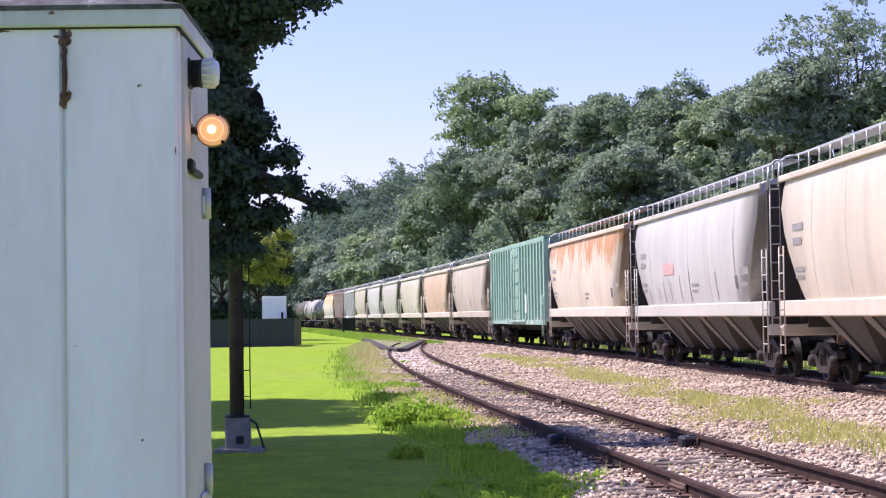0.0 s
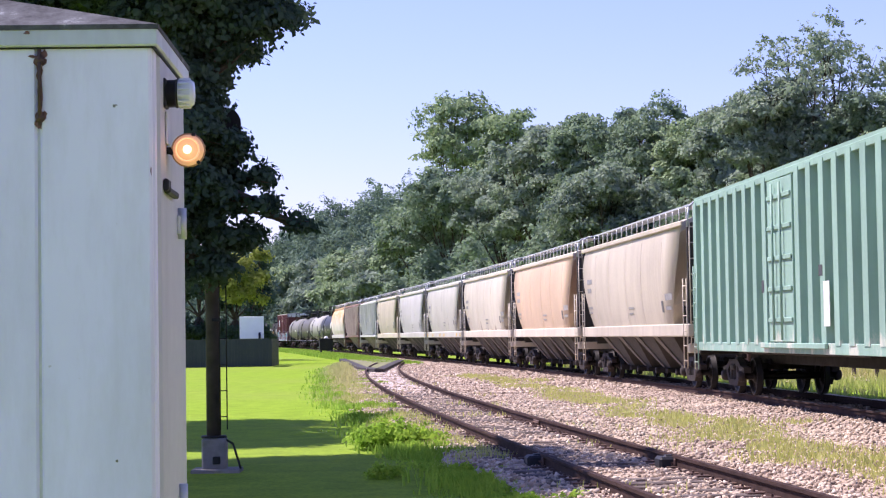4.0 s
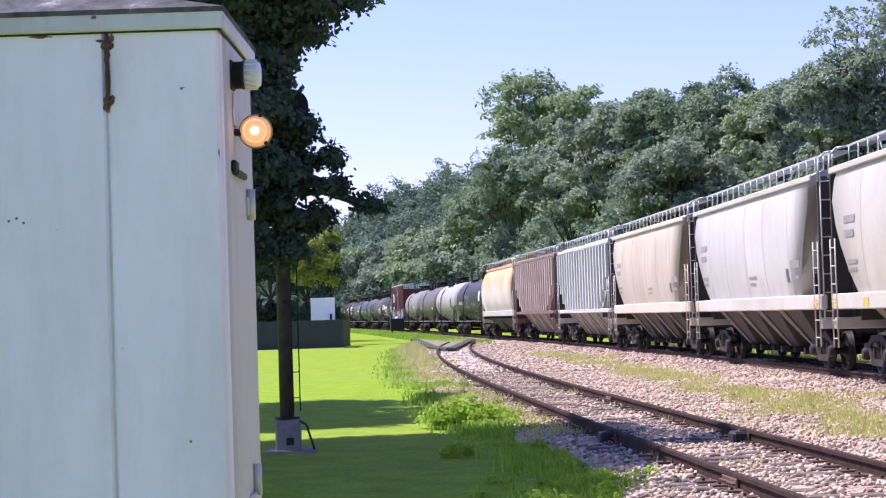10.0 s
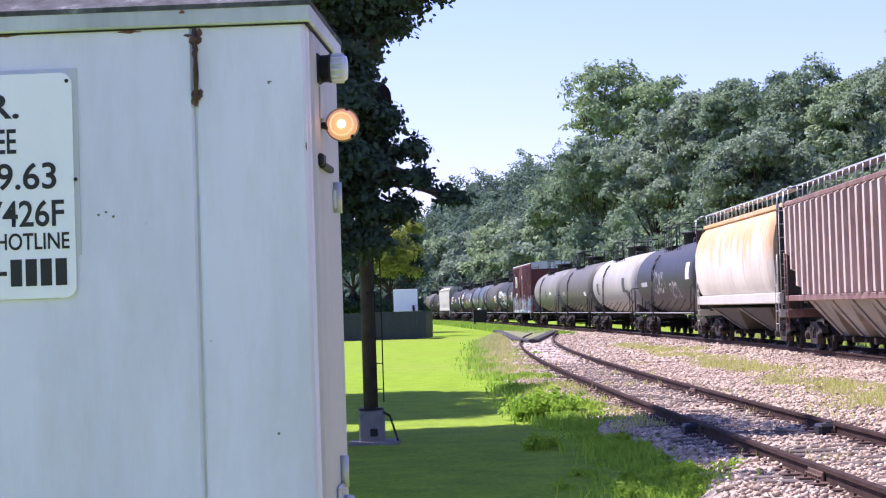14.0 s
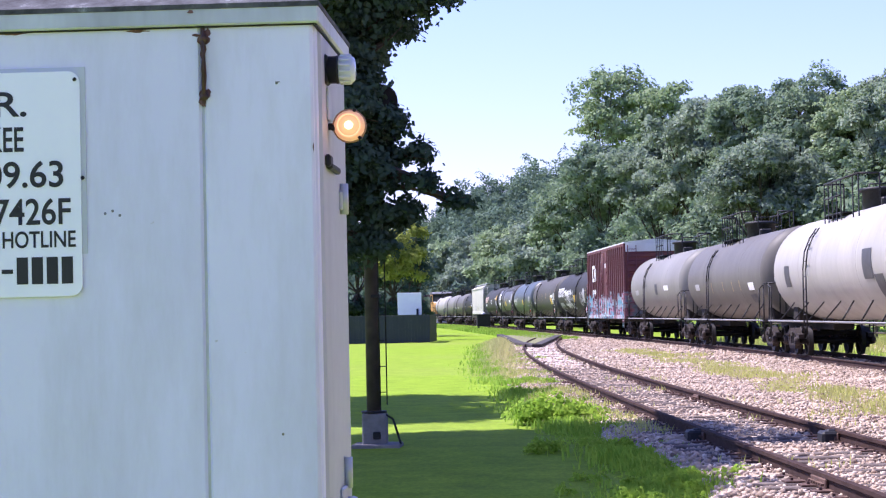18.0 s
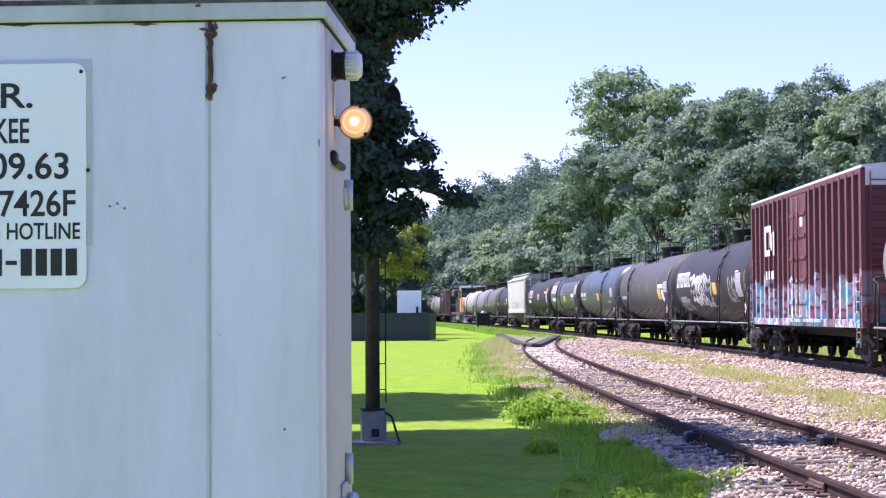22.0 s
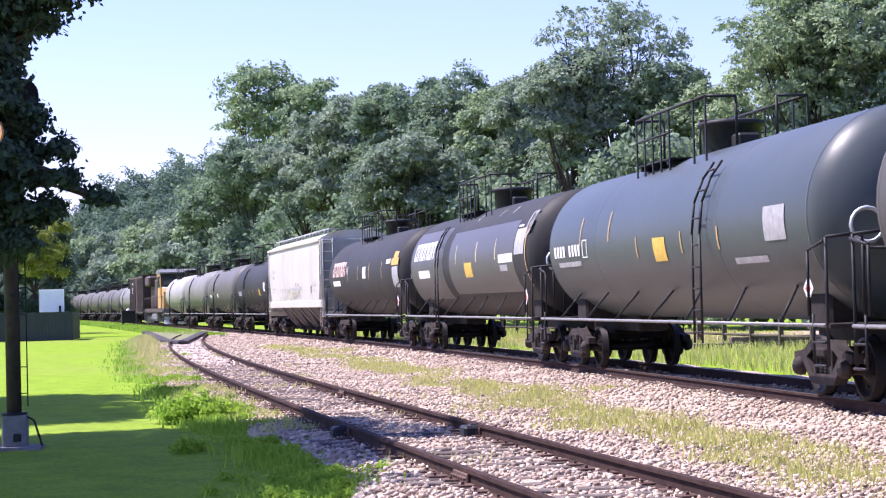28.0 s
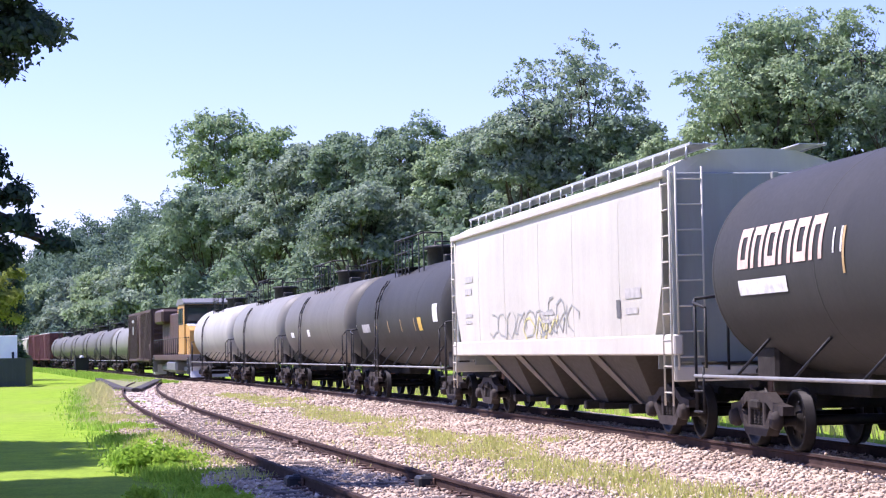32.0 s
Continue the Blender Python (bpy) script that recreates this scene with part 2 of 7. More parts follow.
# ---- the ground ----
def ground_material():
    m, nt, bs = make("grass_ground", 0.95)
    broad = texture(nt, 0.06, detail=5, coords="Object", offset=False)
    mid = texture(nt, 1.5, detail=7, coords="Object", offset=False)
    fine = texture(nt, 18, (1, 0.35, 1), 6, 0.7, offset=False)
    a = ramp(nt, mid, ((0.32, (0.10, 0.185, 0.005)), (0.5, (0.17, 0.295, 0.009)), (0.68, (0.25, 0.38, 0.017))))
    b = ramp(nt, fine, ((0.32, (0.085, 0.17, 0.005)), (0.68, (0.27, 0.40, 0.018))))
    col = mix(nt, 0.5, a, b)
    col = mix(nt, ramp(nt, broad, ((0.45, 0.0), (0.7, 0.35))), col, (0.23, 0.24, 0.07))
    nt.links.new(col, bs.inputs["Base Color"])
    bump(nt, bs, fine, 0.3, 0.02)
    return m


def sheet(name, xs, ys, height, material, parent=None):
    gx, gy = np.meshgrid(xs, ys)
    v = np.stack([gx, gy, height(gx, gy)], -1).reshape(-1, 3)
    nx = len(xs)
    i = np.arange(len(ys) - 1)[:, None] * nx + np.arange(nx - 1)[None]
    f = np.stack([i, i + 1, i + nx + 1, i + nx], -1).reshape(-1, 4)
    return cloud(name, v, f, material, parent)


span = np.concatenate([-np.geomspace(2500, 60, 14), np.linspace(-50, 50, 41), np.geomspace(60, 2500, 14)])
ground = sheet("ground", span, np.concatenate([-np.geomspace(2500, 40, 10), np.linspace(-30, 200, 60), np.geomspace(220, 2500, 14)]),
               lambda x, y: 0.0 * x + np.where((np.abs(x) < 200) & (np.abs(y) < 300), 0.02 * (np.sin(x * 0.31) * np.sin(y * 0.23) - 1), -0.02), ground_material())
tagged(ground, "mown green lawn and rough grass on flat ground", "ground", kind="structure")


# ---- the two tracks in plan ----
KNOT_S = np.array([10, 40, 70, 100, 150, 210, 290])
KNOT_K = np.array([0.714, 1.135, 1.016, 0.319, 0.012, 0.232, 0.846]) / 1000
LINE_S = np.arange(-80.0, 900.0, 1.0)
_k = np.interp(LINE_S, KNOT_S, KNOT_K)
_th = np.concatenate([[0], np.cumsum(_k[:-1])])
_i = int(np.searchsorted(LINE_S, 25))
LINE_TH = _th - _th[_i] + 0.03716
LINE_X, LINE_Y = np.cumsum(-np.sin(LINE_TH)), np.cumsum(np.cos(LINE_TH))
LINE_X, LINE_Y = LINE_X - LINE_X[_i] + 9.076, LINE_Y - LINE_Y[_i] + 25.0
MAIN_Z, SIDE_Z = 0.302, 0.25


def main_at(s, off=0.0):
    """A place on the main line s metres along it, off metres to the camera's side; and its heading."""
    a = np.interp(s, LINE_S, LINE_TH)
    return np.interp(s, LINE_S, LINE_X) - off * np.cos(a), np.interp(s, LINE_S, LINE_Y) - off * np.sin(a), a


def main_x(y):
    return np.interp(y, LINE_Y, LINE_X)


def side_x(y):
    y = np.asarray(y, float)
    return 4.6508 - 0.10242 * y + 6.643e-5 * y**2 + 3.011e-6 * y**3


def side_at(y, off=0.0):
    a = -np.arctan(-0.10242 + 1.3286e-4 * y + 9.033e-6 * y**2)
    return side_x(y) - off * np.cos(a), y - off * np.sin(a), a


def sweep(name, path, outline, material, parent, top=None):
    """An outline (across, up) carried along a path of (x, y, z, heading)."""
    n, v, f = len(outline), [], []
    for x, y, z, a in path:
        v += [(x + u * math.cos(a), y + u * math.sin(a), z + w) for u, w in outline]
    for i in range(len(path) - 1):
        f += [(i * n + k, i * n + (k + 1) % n, (i + 1) * n + (k + 1) % n, (i + 1) * n + k) for k in range(n)]
    f += [tuple(range(n)), tuple(range(len(v) - 1, len(v) - n - 1, -1))]
    ob = part(name, Shape().add(v, f), material, parent)
    return ob


RAIL_OUT = [(-0.035, 0.0), (0.035, 0.0), (0.036, -0.035), (0.010, -0.05), (0.010, -0.135), (0.07, -0.155), (0.07, -0.168),
            (-0.07, -0.168), (-0.07, -0.155), (-0.010, -0.135), (-0.010, -0.05), (-0.036, -0.035)]
HEAD_OUT = [(-0.024, 0.0015), (0.024, 0.0015), (0.024, -0.001), (-0.024, -0.001)]
main_track = thing("main_track", "main railway track on ballast with brown steel rails", "railway track", kind="structure")
side_track = thing("side_track", "rusty siding track with weathered ties in gravel", "railway track", kind="structure")
for off in (0.752, -0.752):
    rows = [(*main_at(s, off)[:2], MAIN_Z, main_at(s)[2]) for s in np.concatenate([np.arange(-30, 120, 3.0), np.arange(120, 620, 10.0)])]
    rail = sweep("rail", rows, RAIL_OUT, RAIL, main_track)
    sweep("rail_head", rows, HEAD_OUT, RAIL_TOP, rail)
    rows = [(*side_at(y, off)[:2], SIDE_Z, side_at(y)[2]) for y in np.arange(-12, 113, 2.5)]
    sweep("rail", rows, RAIL_OUT, RAIL, side_track)

rnd = random.Random(4)
tie_mesh = Shape().box(-1.28, 1.28, -0.11, 0.11, -0.17, 0.0, 0.012).mesh("tie", TIMBER)
plate_mesh = Shape().box(-0.17, 0.17, -0.09, 0.09, -0.002, 0.018, 0.004).box(-0.11, -0.085, -0.03, 0.0, 0.018, 0.045).box(0.085, 0.11, 0.0, 0.03, 0.018, 0.045).mesh("tie_plate", RUST)
for y in np.arange(6.0, 108, 0.56):
    x, yy, a = side_at(y)
    tie = part("tie", tie_mesh, TIMBER, side_track, at=pose(x + rnd.uniform(-.04, .04), yy, SIDE_Z - 0.146 + rnd.uniform(-.010, .006), 0, 0, math.degrees(a) + rnd.uniform(-1.5, 1.5)))
    if y < 45:
        for u in (-0.752, 0.752):
            part("tie_plate", plate_mesh, RUST, tie, at=pose(u, 0, 0.002))
for s in np.arange(10.0, 130, 0.52):
    x, y, a = main_at(s)
    part("tie", tie_mesh, TIMBER, main_track, at=pose(x, y, MAIN_Z - 0.172 + rnd.uniform(-.01, .004), 0, 0, math.degrees(a) + rnd.uniform(-.6, .6)))
bar_mesh = Shape().box(0.012, 0.042, -0.30, 0.30, -0.14, -0.04, 0.01).box(-0.042, -0.012, -0.30, 0.30, -0.14, -0.04, 0.01)
for k in range(6):
    bar_mesh.tube((-0.075, -0.25 + 0.1 * k, -0.09), (0.075, -0.25 + 0.1 * k, -0.09), 0.016, 6)
bar_mesh = bar_mesh.mesh("joint_bar", RUST)
for y, off in ((24.3, 0.752), (23.6, -0.752), (17.6, 0.752), (34.5, -0.752)):
    x, yy, a = side_at(y, off)
    part("joint_bar", bar_mesh, RUST, side_track, "bolted rail joint bar", at=pose(x, yy, SIDE_Z, 0, 0, math.degrees(a)))
# dark lumps of spilt grease and bonding gear at the two joints
lump = Shape().box(-0.12, 0.10, -0.16, 0.16, -0.17, -0.02, 0.03).box(-0.05, 0.16, -0.08, 0.05, -0.13, 0.0, 0.03)
lump = lump.mesh("bond_box", BLACK_STEEL)
for y, off in ((24.3, 0.84), (23.5, -0.66)):
    x, yy, a = side_at(y, off)
    part("bond_box", lump, BLACK_STEEL, side_track, "black bonding box on the rail", at=pose(x, yy, SIDE_Z, 0, 0, math.degrees(a)))


# ---- ballast ----
def ballast_material():
    m, nt, bs = make("crushed_stone", 0.95)
    vo = nt.nodes.new("ShaderNodeTexVoronoi")
    vo.inputs["Scale"].default_value = 17
    tc = nt.nodes.new("ShaderNodeTexCoord")
    nt.links.new(tc.outputs["Object"], vo.inputs["Vector"])
    hs = nt.nodes.new("ShaderNodeSeparateColor")
    nt.links.new(vo.outputs["Color"], hs.inputs[0])
    col = ramp(nt, hs.outputs[0], ((0.0, (0.31, 0.24, 0.18)), (0.5, (0.49, 0.38, 0.285)), (1.0, (0.63, 0.515, 0.40))))
    col = mix(nt, ramp(nt, texture(nt, 0.5, detail=5, offset=False), ((0.42, 0.0), (0.72, 0.6))), col, (0.24, 0.17, 0.14))
    nt.links.new(col, bs.inputs["Base Color"])
    bump(nt, bs, vo.outputs["Distance"], 0.9, 0.05)
    return m


def stone_material():
    m, nt, bs = make("ballast_stone", 0.9)
    geo = nt.nodes.new("ShaderNodeNewGeometry")
    col = ramp(nt, geo.outputs["Random Per Island"], ((0.0, (0.15, 0.117, 0.09)), (0.2, (0.40, 0.31, 0.228)), (0.7, (0.57, 0.452, 0.34)), (1.0, (0.70, 0.605, 0.485))))
    col = mix(nt, ramp(nt, texture(nt, 0.5, detail=5, offset=False), ((0.42, 0.0), (0.72, 0.45))), col, (0.27, 0.19, 0.155))
    nt.links.new(col, bs.inputs["Base Color"])
    return m


BALLAST, STONE = ballast_material(), stone_material()


def shoulder(y):
    """Width of the gravel on the lawn's side of the siding."""
    return np.interp(y, [14, 18, 22, 30, 46], [2.2, 1.85, 1.75, 1.9, 2.3])


def bed_height(x, y):
    """Height of the gravel at a place between and beside the tracks."""
    ds, dm = np.abs(x - side_x(y)), np.abs(x - main_x(y))
    hs = 0.088 - 0.17 * np.clip((ds - 1.45) / 1.2, 0, 1)
    hm = 0.13 - 0.13 * np.clip((dm - 1.5) / 1.8, 0, 1)
    hs = np.where(y < 112, hs, -1)
    between = np.where((x > side_x(y)) & (x < main_x(y)) & (y < 112), 0.045, -1)
    wave = 0.012 * np.sin(x * 3.1 + y * 1.7) + 0.012 * np.sin(x * 1.3 - y * 2.3)
    return np.maximum(np.maximum(hs, hm), between) + wave


def bed(name, ys, left, right, n, material):
    u = np.linspace(0, 1, n)
    y = np.repeat(np.asarray(ys)[:, None], n, 1)
    x = left(y) + (right(y) - left(y)) * u
    v = np.stack([x, y, bed_height(x, y)], -1)
    v[:, 0, 2] = v[:, -1, 2] = -0.06
    i = np.arange(len(ys) - 1)[:, None] * n + np.arange(n - 1)[None]
    return cloud(name, v.reshape(-1, 3), np.stack([i, i + 1, i + n + 1, i + n], -1).reshape(-1, 4), material)


b_near = bed("ballast_bed", np.arange(-14, 112, 0.4), lambda y: side_x(y) - shoulder(y), lambda y: main_x(y) + 3.6, 56, BALLAST)
b_far = bed("ballast_bed", np.arange(111.6, 430, 2.0), lambda y: main_x(y) - 1.7, lambda y: main_x(y) + 3.6, 16, BALLAST)
for b in (b_near, b_far):
    tagged(b, "bed of pinkish grey crushed stone under the tracks", "ballast", kind="structure")


def dirt_material():
    m, nt, bs = make("trodden_dirt", 0.95)
    a = ramp(nt, texture(nt, 9, detail=8, rough=0.75, offset=False), ((0.3, (0.32, 0.27, 0.25)), (0.5, (0.46, 0.395, 0.365)), (0.72, (0.58, 0.50, 0.46))))
    nt.links.new(a, bs.inputs["Base Color"])
    bump(nt, bs, texture(nt, 30, detail=4, offset=False), 0.7, 0.02)
    return m


fill = sweep("siding_fill", [(*side_at(y)[:2], 0.112, side_at(y)[2]) for y in np.arange(56, 112, 2.5)], [(-0.66, -0.03), (0.66, -0.03), (0.60, 0.0), (-0.60, 0.0)], dirt_material(), None)
tagged(fill, "pale trodden dirt between the siding rails", "dirt", kind="structure")


def stones(name, n, seed, y0, y1, power, small, big):
    r = np.random.default_rng(seed)
    y = y0 + (y1 - y0) * r.random(n) ** power
    lo, hi = side_x(y) - shoulder(y) + 0.2, main_x(y) + 1.2
    x = lo + (hi - lo) * r.random(n)
    # few stones lie on the ties of the siding
    d = np.abs((y - 6.0 + 0.1 * (x - side_x(y))) / 0.56 % 1.0)
    ds = np.abs(x - side_x(y))
    on = (np.abs(x - side_x(y)) < 1.3) & ((d < 0.21) | (d > 0.79)) & (r.random(n) < 0.62) | (ds < 0.71) & (r.random(n) < 0.12)
    x, y = x[~on], y[~on]
    n = len(x)
    ico = np.array([(1, 0, 0), (-1, 0, 0), (0, 1, 0), (0, -1, 0), (0, 0, 1), (0, 0, -1)], float)
    tri = np.array([(0, 2, 4), (2, 1, 4), (1, 3, 4), (3, 0, 4), (2, 0, 5), (1, 2, 5), (3, 1, 5), (0, 3, 5)])
    size = small + (big - small) * r.random(n) ** 2
    ax = r.normal(size=(n, 3, 3))
    q = np.linalg.qr(ax)[0]
    v = ico[None] * (size[:, None, None] * r.uniform(0.6, 1.15, (n, 6, 3)))
    v = np.einsum("nij,nkj->nki", q, v)
    v[..., 2] *= 0.8
    v += np.stack([x, y, bed_height(x, y) + size * 0.25], -1)[:, None]
    f = tri[None] + (np.arange(n) * 6)[:, None, None]
    ob = cloud(name, v.reshape(-1, 3), f.reshape(-1, 3), STONE)
    return tagged(ob, "loose pinkish grey ballast stones", "gravel", kind="stuff")


stones("ballast_stones", 58000, 5, 12, 62, 1.7, 0.020, 0.054)
stones("ballast_stones", 14000, 6, 55, 112, 1.3, 0.05, 0.085)

# ---- the timber crossing where the siding ends ----
crossing = thing("timber_crossing", "dark timber crossing beams across the siding", "crossing", kind="structure")
for x0, y0, x1, y1 in ((-5.4, 130.8, -2.94, 94.4), (-2.94, 94.4, -1.95, 87.4), (-1.95, 87.4, -1.34, 120.0)):
    a = math.atan2(y1 - y0, x1 - x0)
    ln = math.hypot(x1 - x0, y1 - y0)
    part("beam", Shape().box(0, ln, -0.22, 0.22, 0.0, 0.27, 0.02), DARK_TIMBER, crossing, at=pose(x0, y0, 0, 0, 0, math.degrees(a)))


deck = Shape().add([(x, y, z) for z in (0.0, 0.20) for x, y in ((-5.4, 130.8), (-2.94, 94.6), (-1.95, 87.7), (-1.34, 120.0), (-2.2, 131.5))], [(0, 1, 2, 3, 4), (9, 8, 7, 6, 5), (0, 5, 6, 1), (1, 6, 7, 2), (2, 7, 8, 3), (3, 8, 9, 4), (4, 9, 5, 0)])
part("deck_fill", deck, plain("grassy_earth", (0.20, 0.205, 0.11), 0.95, 0, 0.3, 3, 0.5, 0.03), crossing, "pale grassy earth between the beams")


# ---- the equipment cabinet ----
def cabinet_paint():
    m, nt, bs = make("cabinet_white", 0.5)
    base = ramp(nt, texture(nt, 0.9, detail=4), ((0.3, (0.69, 0.69, 0.87)), (0.7, (0.78, 0.775, 0.93))))
    run = ramp(nt, texture(nt, 3.2, (1, 1, 0.22), 7, 0.7), ((0.46, 0.0), (0.82, 0.6)))
    col = mix(nt, run, base, (0.42, 0.42, 0.42))
    spots = ramp(nt, texture(nt, 22, detail=3), ((0.73, 0.0), (0.77, 0.5)))
    col = mix(nt, spots, col, (0.35, 0.31, 0.28))
    nt.links.new(col, bs.inputs["Base Color"])
    bump(nt, bs, texture(nt, 3.0, (1, 1, 0.5), 3), 0.12, 0.01)
    return m


def roof_felt():
    m, nt, bs = make("roof_sheet", 0.9)
    bs.inputs["Specular IOR Level"].default_value = 0.1
    col = ramp(nt, texture(nt, 6, (1, 1, 1), 8, 0.75), ((0.34, (0.30, 0.32, 0.33)), (0.42, (0.12, 0.125, 0.13)), (0.62, (0.045, 0.045, 0.048))))
    nt.links.new(col, bs.inputs["Base Color"])
    return m


CAB, FELT = cabinet_paint(), roof_felt()
# door paint is greyed to carry the side's shade, with some grime
DOOR_PAINT = paint("shaded_grimy_door_paint", (0.50, 0.50, 0.53), (0.20, 0.19, 0.19), 0.5, 0.6)
WHITE_VENT = plain("vent_white", (0.75, 0.75, 0.76), 0.5, 0, 0.06, 4, 0)
FASCIA = paint("fascia_paint", (0.56, 0.60, 0.66), (0.12, 0.10, 0.09), 0.75, 0.5, 0.6)
cabinet = thing("signal_cabinet", "white painted steel railway equipment cabinet with rusty fittings", "equipment cabinet", at=pose(-0.619, 4.5, 0, 0, 0, 1.1))
CW, CD, CT = 2.3, 0.70, 2.445
# shell of folded sheets with narrow joints between them
x = 0.0
for k, w in enumerate((0.267, 0.545, 0.545, 0.545, 0.39)):
    part("front_panel", Shape().box(x - w + 0.0035, x - 0.0035, 0, 0.03, 0.42, CT, 0.006), CAB, cabinet)
    if k:
        part("joint_strip", Shape().box(x - 0.012, x + 0.012, 0.008, 0.02, 0.42, CT - 0.17, 0.002), GALV, cabinet)
    x -= w
part("side_panel", Shape().box(-0.03, 0.0, 0.032, 0.085, 0.42, CT, 0.006), CAB, cabinet)
door = part("door", Shape().box(-0.03, 0.006, 0.09, CD - 0.06, 0.46, CT - 0.008, 0.008), DOOR_PAINT, cabinet, "grimy steel side door greyed for its shaded side")
part("side_panel", Shape().box(-0.03, 0.0, CD - 0.055, CD, 0.42, CT, 0.006), CAB, cabinet)
part("side_panel", Shape().box(-CW, -CW + 0.03, 0.03, CD, 0.42, CT, 0.006), CAB, cabinet)
part("back_panel", Shape().box(-CW, -0.03, CD - 0.03, CD, 0.42, CT, 0.006), CAB, cabinet)
part("floor_pan", Shape().box(-CW, 0, 0, CD, 0.38, 0.42, 0.004), CAB, cabinet)
for xx in (-CW + 0.25, -0.3):
    part("foundation_block", Shape().box(xx - 0.15, xx + 0.15, 0.1, CD - 0.1, 0.0, 0.38, 0.02), CONCRETE, cabinet)
# roof: fascia all round and a low pyramid
fas = Shape().box(-CW - 0.012, 0.014, -0.014, 0.0, CT - 0.005, CT + 0.045, 0.004).box(0.0, 0.014, 0.0, CD + 0.012, CT - 0.005, CT + 0.045, 0.004)
fas.box(-CW - 0.012, 0.014, CD, CD + 0.014, CT - 0.005, CT + 0.045, 0.004).box(-CW - 0.014, -CW, 0, CD, CT - 0.005, CT + 0.045, 0.004)
part("fascia", fas, FASCIA, cabinet, "grimy grey metal fascia")
rz = CT + 0.046
part("roof", Shape().add([(-CW - .014, -.016, rz), (.016, -.016, rz), (.016, CD + .016, rz), (-CW - .014, CD + .016, rz), (-0.8, CD / 2, rz + .19), (-CW + 0.8, CD / 2, rz + .19),
                          (-CW - .014, -.016, rz - .012), (.016, -.016, rz - .012), (.016, CD + .016, rz - .012), (-CW - .014, CD + .016, rz - .012)],
                         [(0, 1, 4, 5), (1, 2, 4), (2, 3, 5, 4), (3, 0, 5), (0, 6, 7, 1), (1, 7, 8, 2), (2, 8, 9, 3), (3, 9, 6, 0), (6, 9, 8, 7)]), FELT, cabinet, "weathered dark roof sheet")
part("roof_vent", Shape().box(-0.66, -0.47, 0.30, 0.42, rz + 0.06, rz + 0.26, 0.012), WHITE_VENT, cabinet, "white roof vent")
part("drip_edge", Shape().box(-CW, 0.006, -0.006, 0.0, CT - 0.009, CT - 0.006), BLACK_STEEL, cabinet)
part("drip_edge", Shape().box(0.0, 0.008, 0.0, CD, CT - 0.010, CT - 0.006), BLACK_STEEL, cabinet)
# lifting bar with its two bolts
lift = Shape().tube((-0.262, -0.012, CT - 0.015), (-0.262, -0.012, CT - 0.175), 0.0042, 8)
for dz in (-0.036, -0.172):
    lift.revolve([(0.0, 0.0), (0.0, 0.010), (-0.008, 0.010), (-0.015, 0.006), (-0.018, 0.0)], "y", 10, (-0.262, 0.0, CT + dz))
part("lifting_bar", lift, RUST, cabinet, "rusty lifting bar with bolts")
part("rust_run", Shape().box(-0.268, -0.259, -0.0025, -0.0005, CT - 0.19, CT - 0.008, 0.001), RUST, cabinet)
for xx, zz in ((-0.505, 2.0), (-0.47, 1.995), (-0.487, 2.006), (-0.09, 2.30), (-0.09, 1.47)):
    part("rivet", Shape().revolve([(0.0, 0.0), (0.0, 0.0035), (-0.002, 0.002), (-0.003, 0.0)], "y", 8, (xx, 0, zz)), CONCRETE, cabinet)
part("dent", Shape().box(-0.093, -0.082, -0.002, 0, 2.301, 2.3035, 0.0008), CONCRETE, cabinet)
# rust that has bled from the two bolts, and chips in the paint
def stain(name, cx_, cz_, rx_, rz_, seed, y_=-0.0012, n_=14):
    rng = random.Random(seed)
    pts = [(cx_ + rx_ * rng.uniform(0.45, 1.1) * math.cos(2 * math.pi * k / n_), cz_ + rz_ * rng.uniform(0.45, 1.1) * math.sin(2 * math.pi * k / n_)) for k in range(n_)]
    part(name, Shape().extrude(pts, y_, -0.0002), RUST_STAIN, cabinet)


RUST_STAIN = plain("bled_rust", (0.16, 0.085, 0.075), 0.85, 0, 0.45, 40, 0.2, 0.004)
for k, (xx, zz, rx_, rz_) in enumerate(((-0.262, CT - 0.034, 0.019, 0.020), (-0.252, CT - 0.020, 0.009, 0.010), (-0.264, CT - 0.060, 0.008, 0.030), (-0.262, CT - 0.168, 0.016, 0.018), (-0.253, CT - 0.166, 0.008, 0.014),
                                        (-0.266, CT - 0.186, 0.010, 0.014), (-0.262, CT - 0.11, 0.007, 0.05), (-0.280, CT - 0.026, 0.010, 0.005), (-0.29, CT + 0.028, 0.010, 0.005), (-0.005, CT - 0.30, 0.002, 0.012), (-0.12, CT - 0.007, 0.02, 0.003), (-0.42, CT - 0.012, 0.03, 0.004), (-0.72, CT - 0.010, 0.04, 0.004))):
    stain("rust_stain", xx, zz, rx_, rz_, 300 + k, -0.0012 if zz < CT else -0.0158)
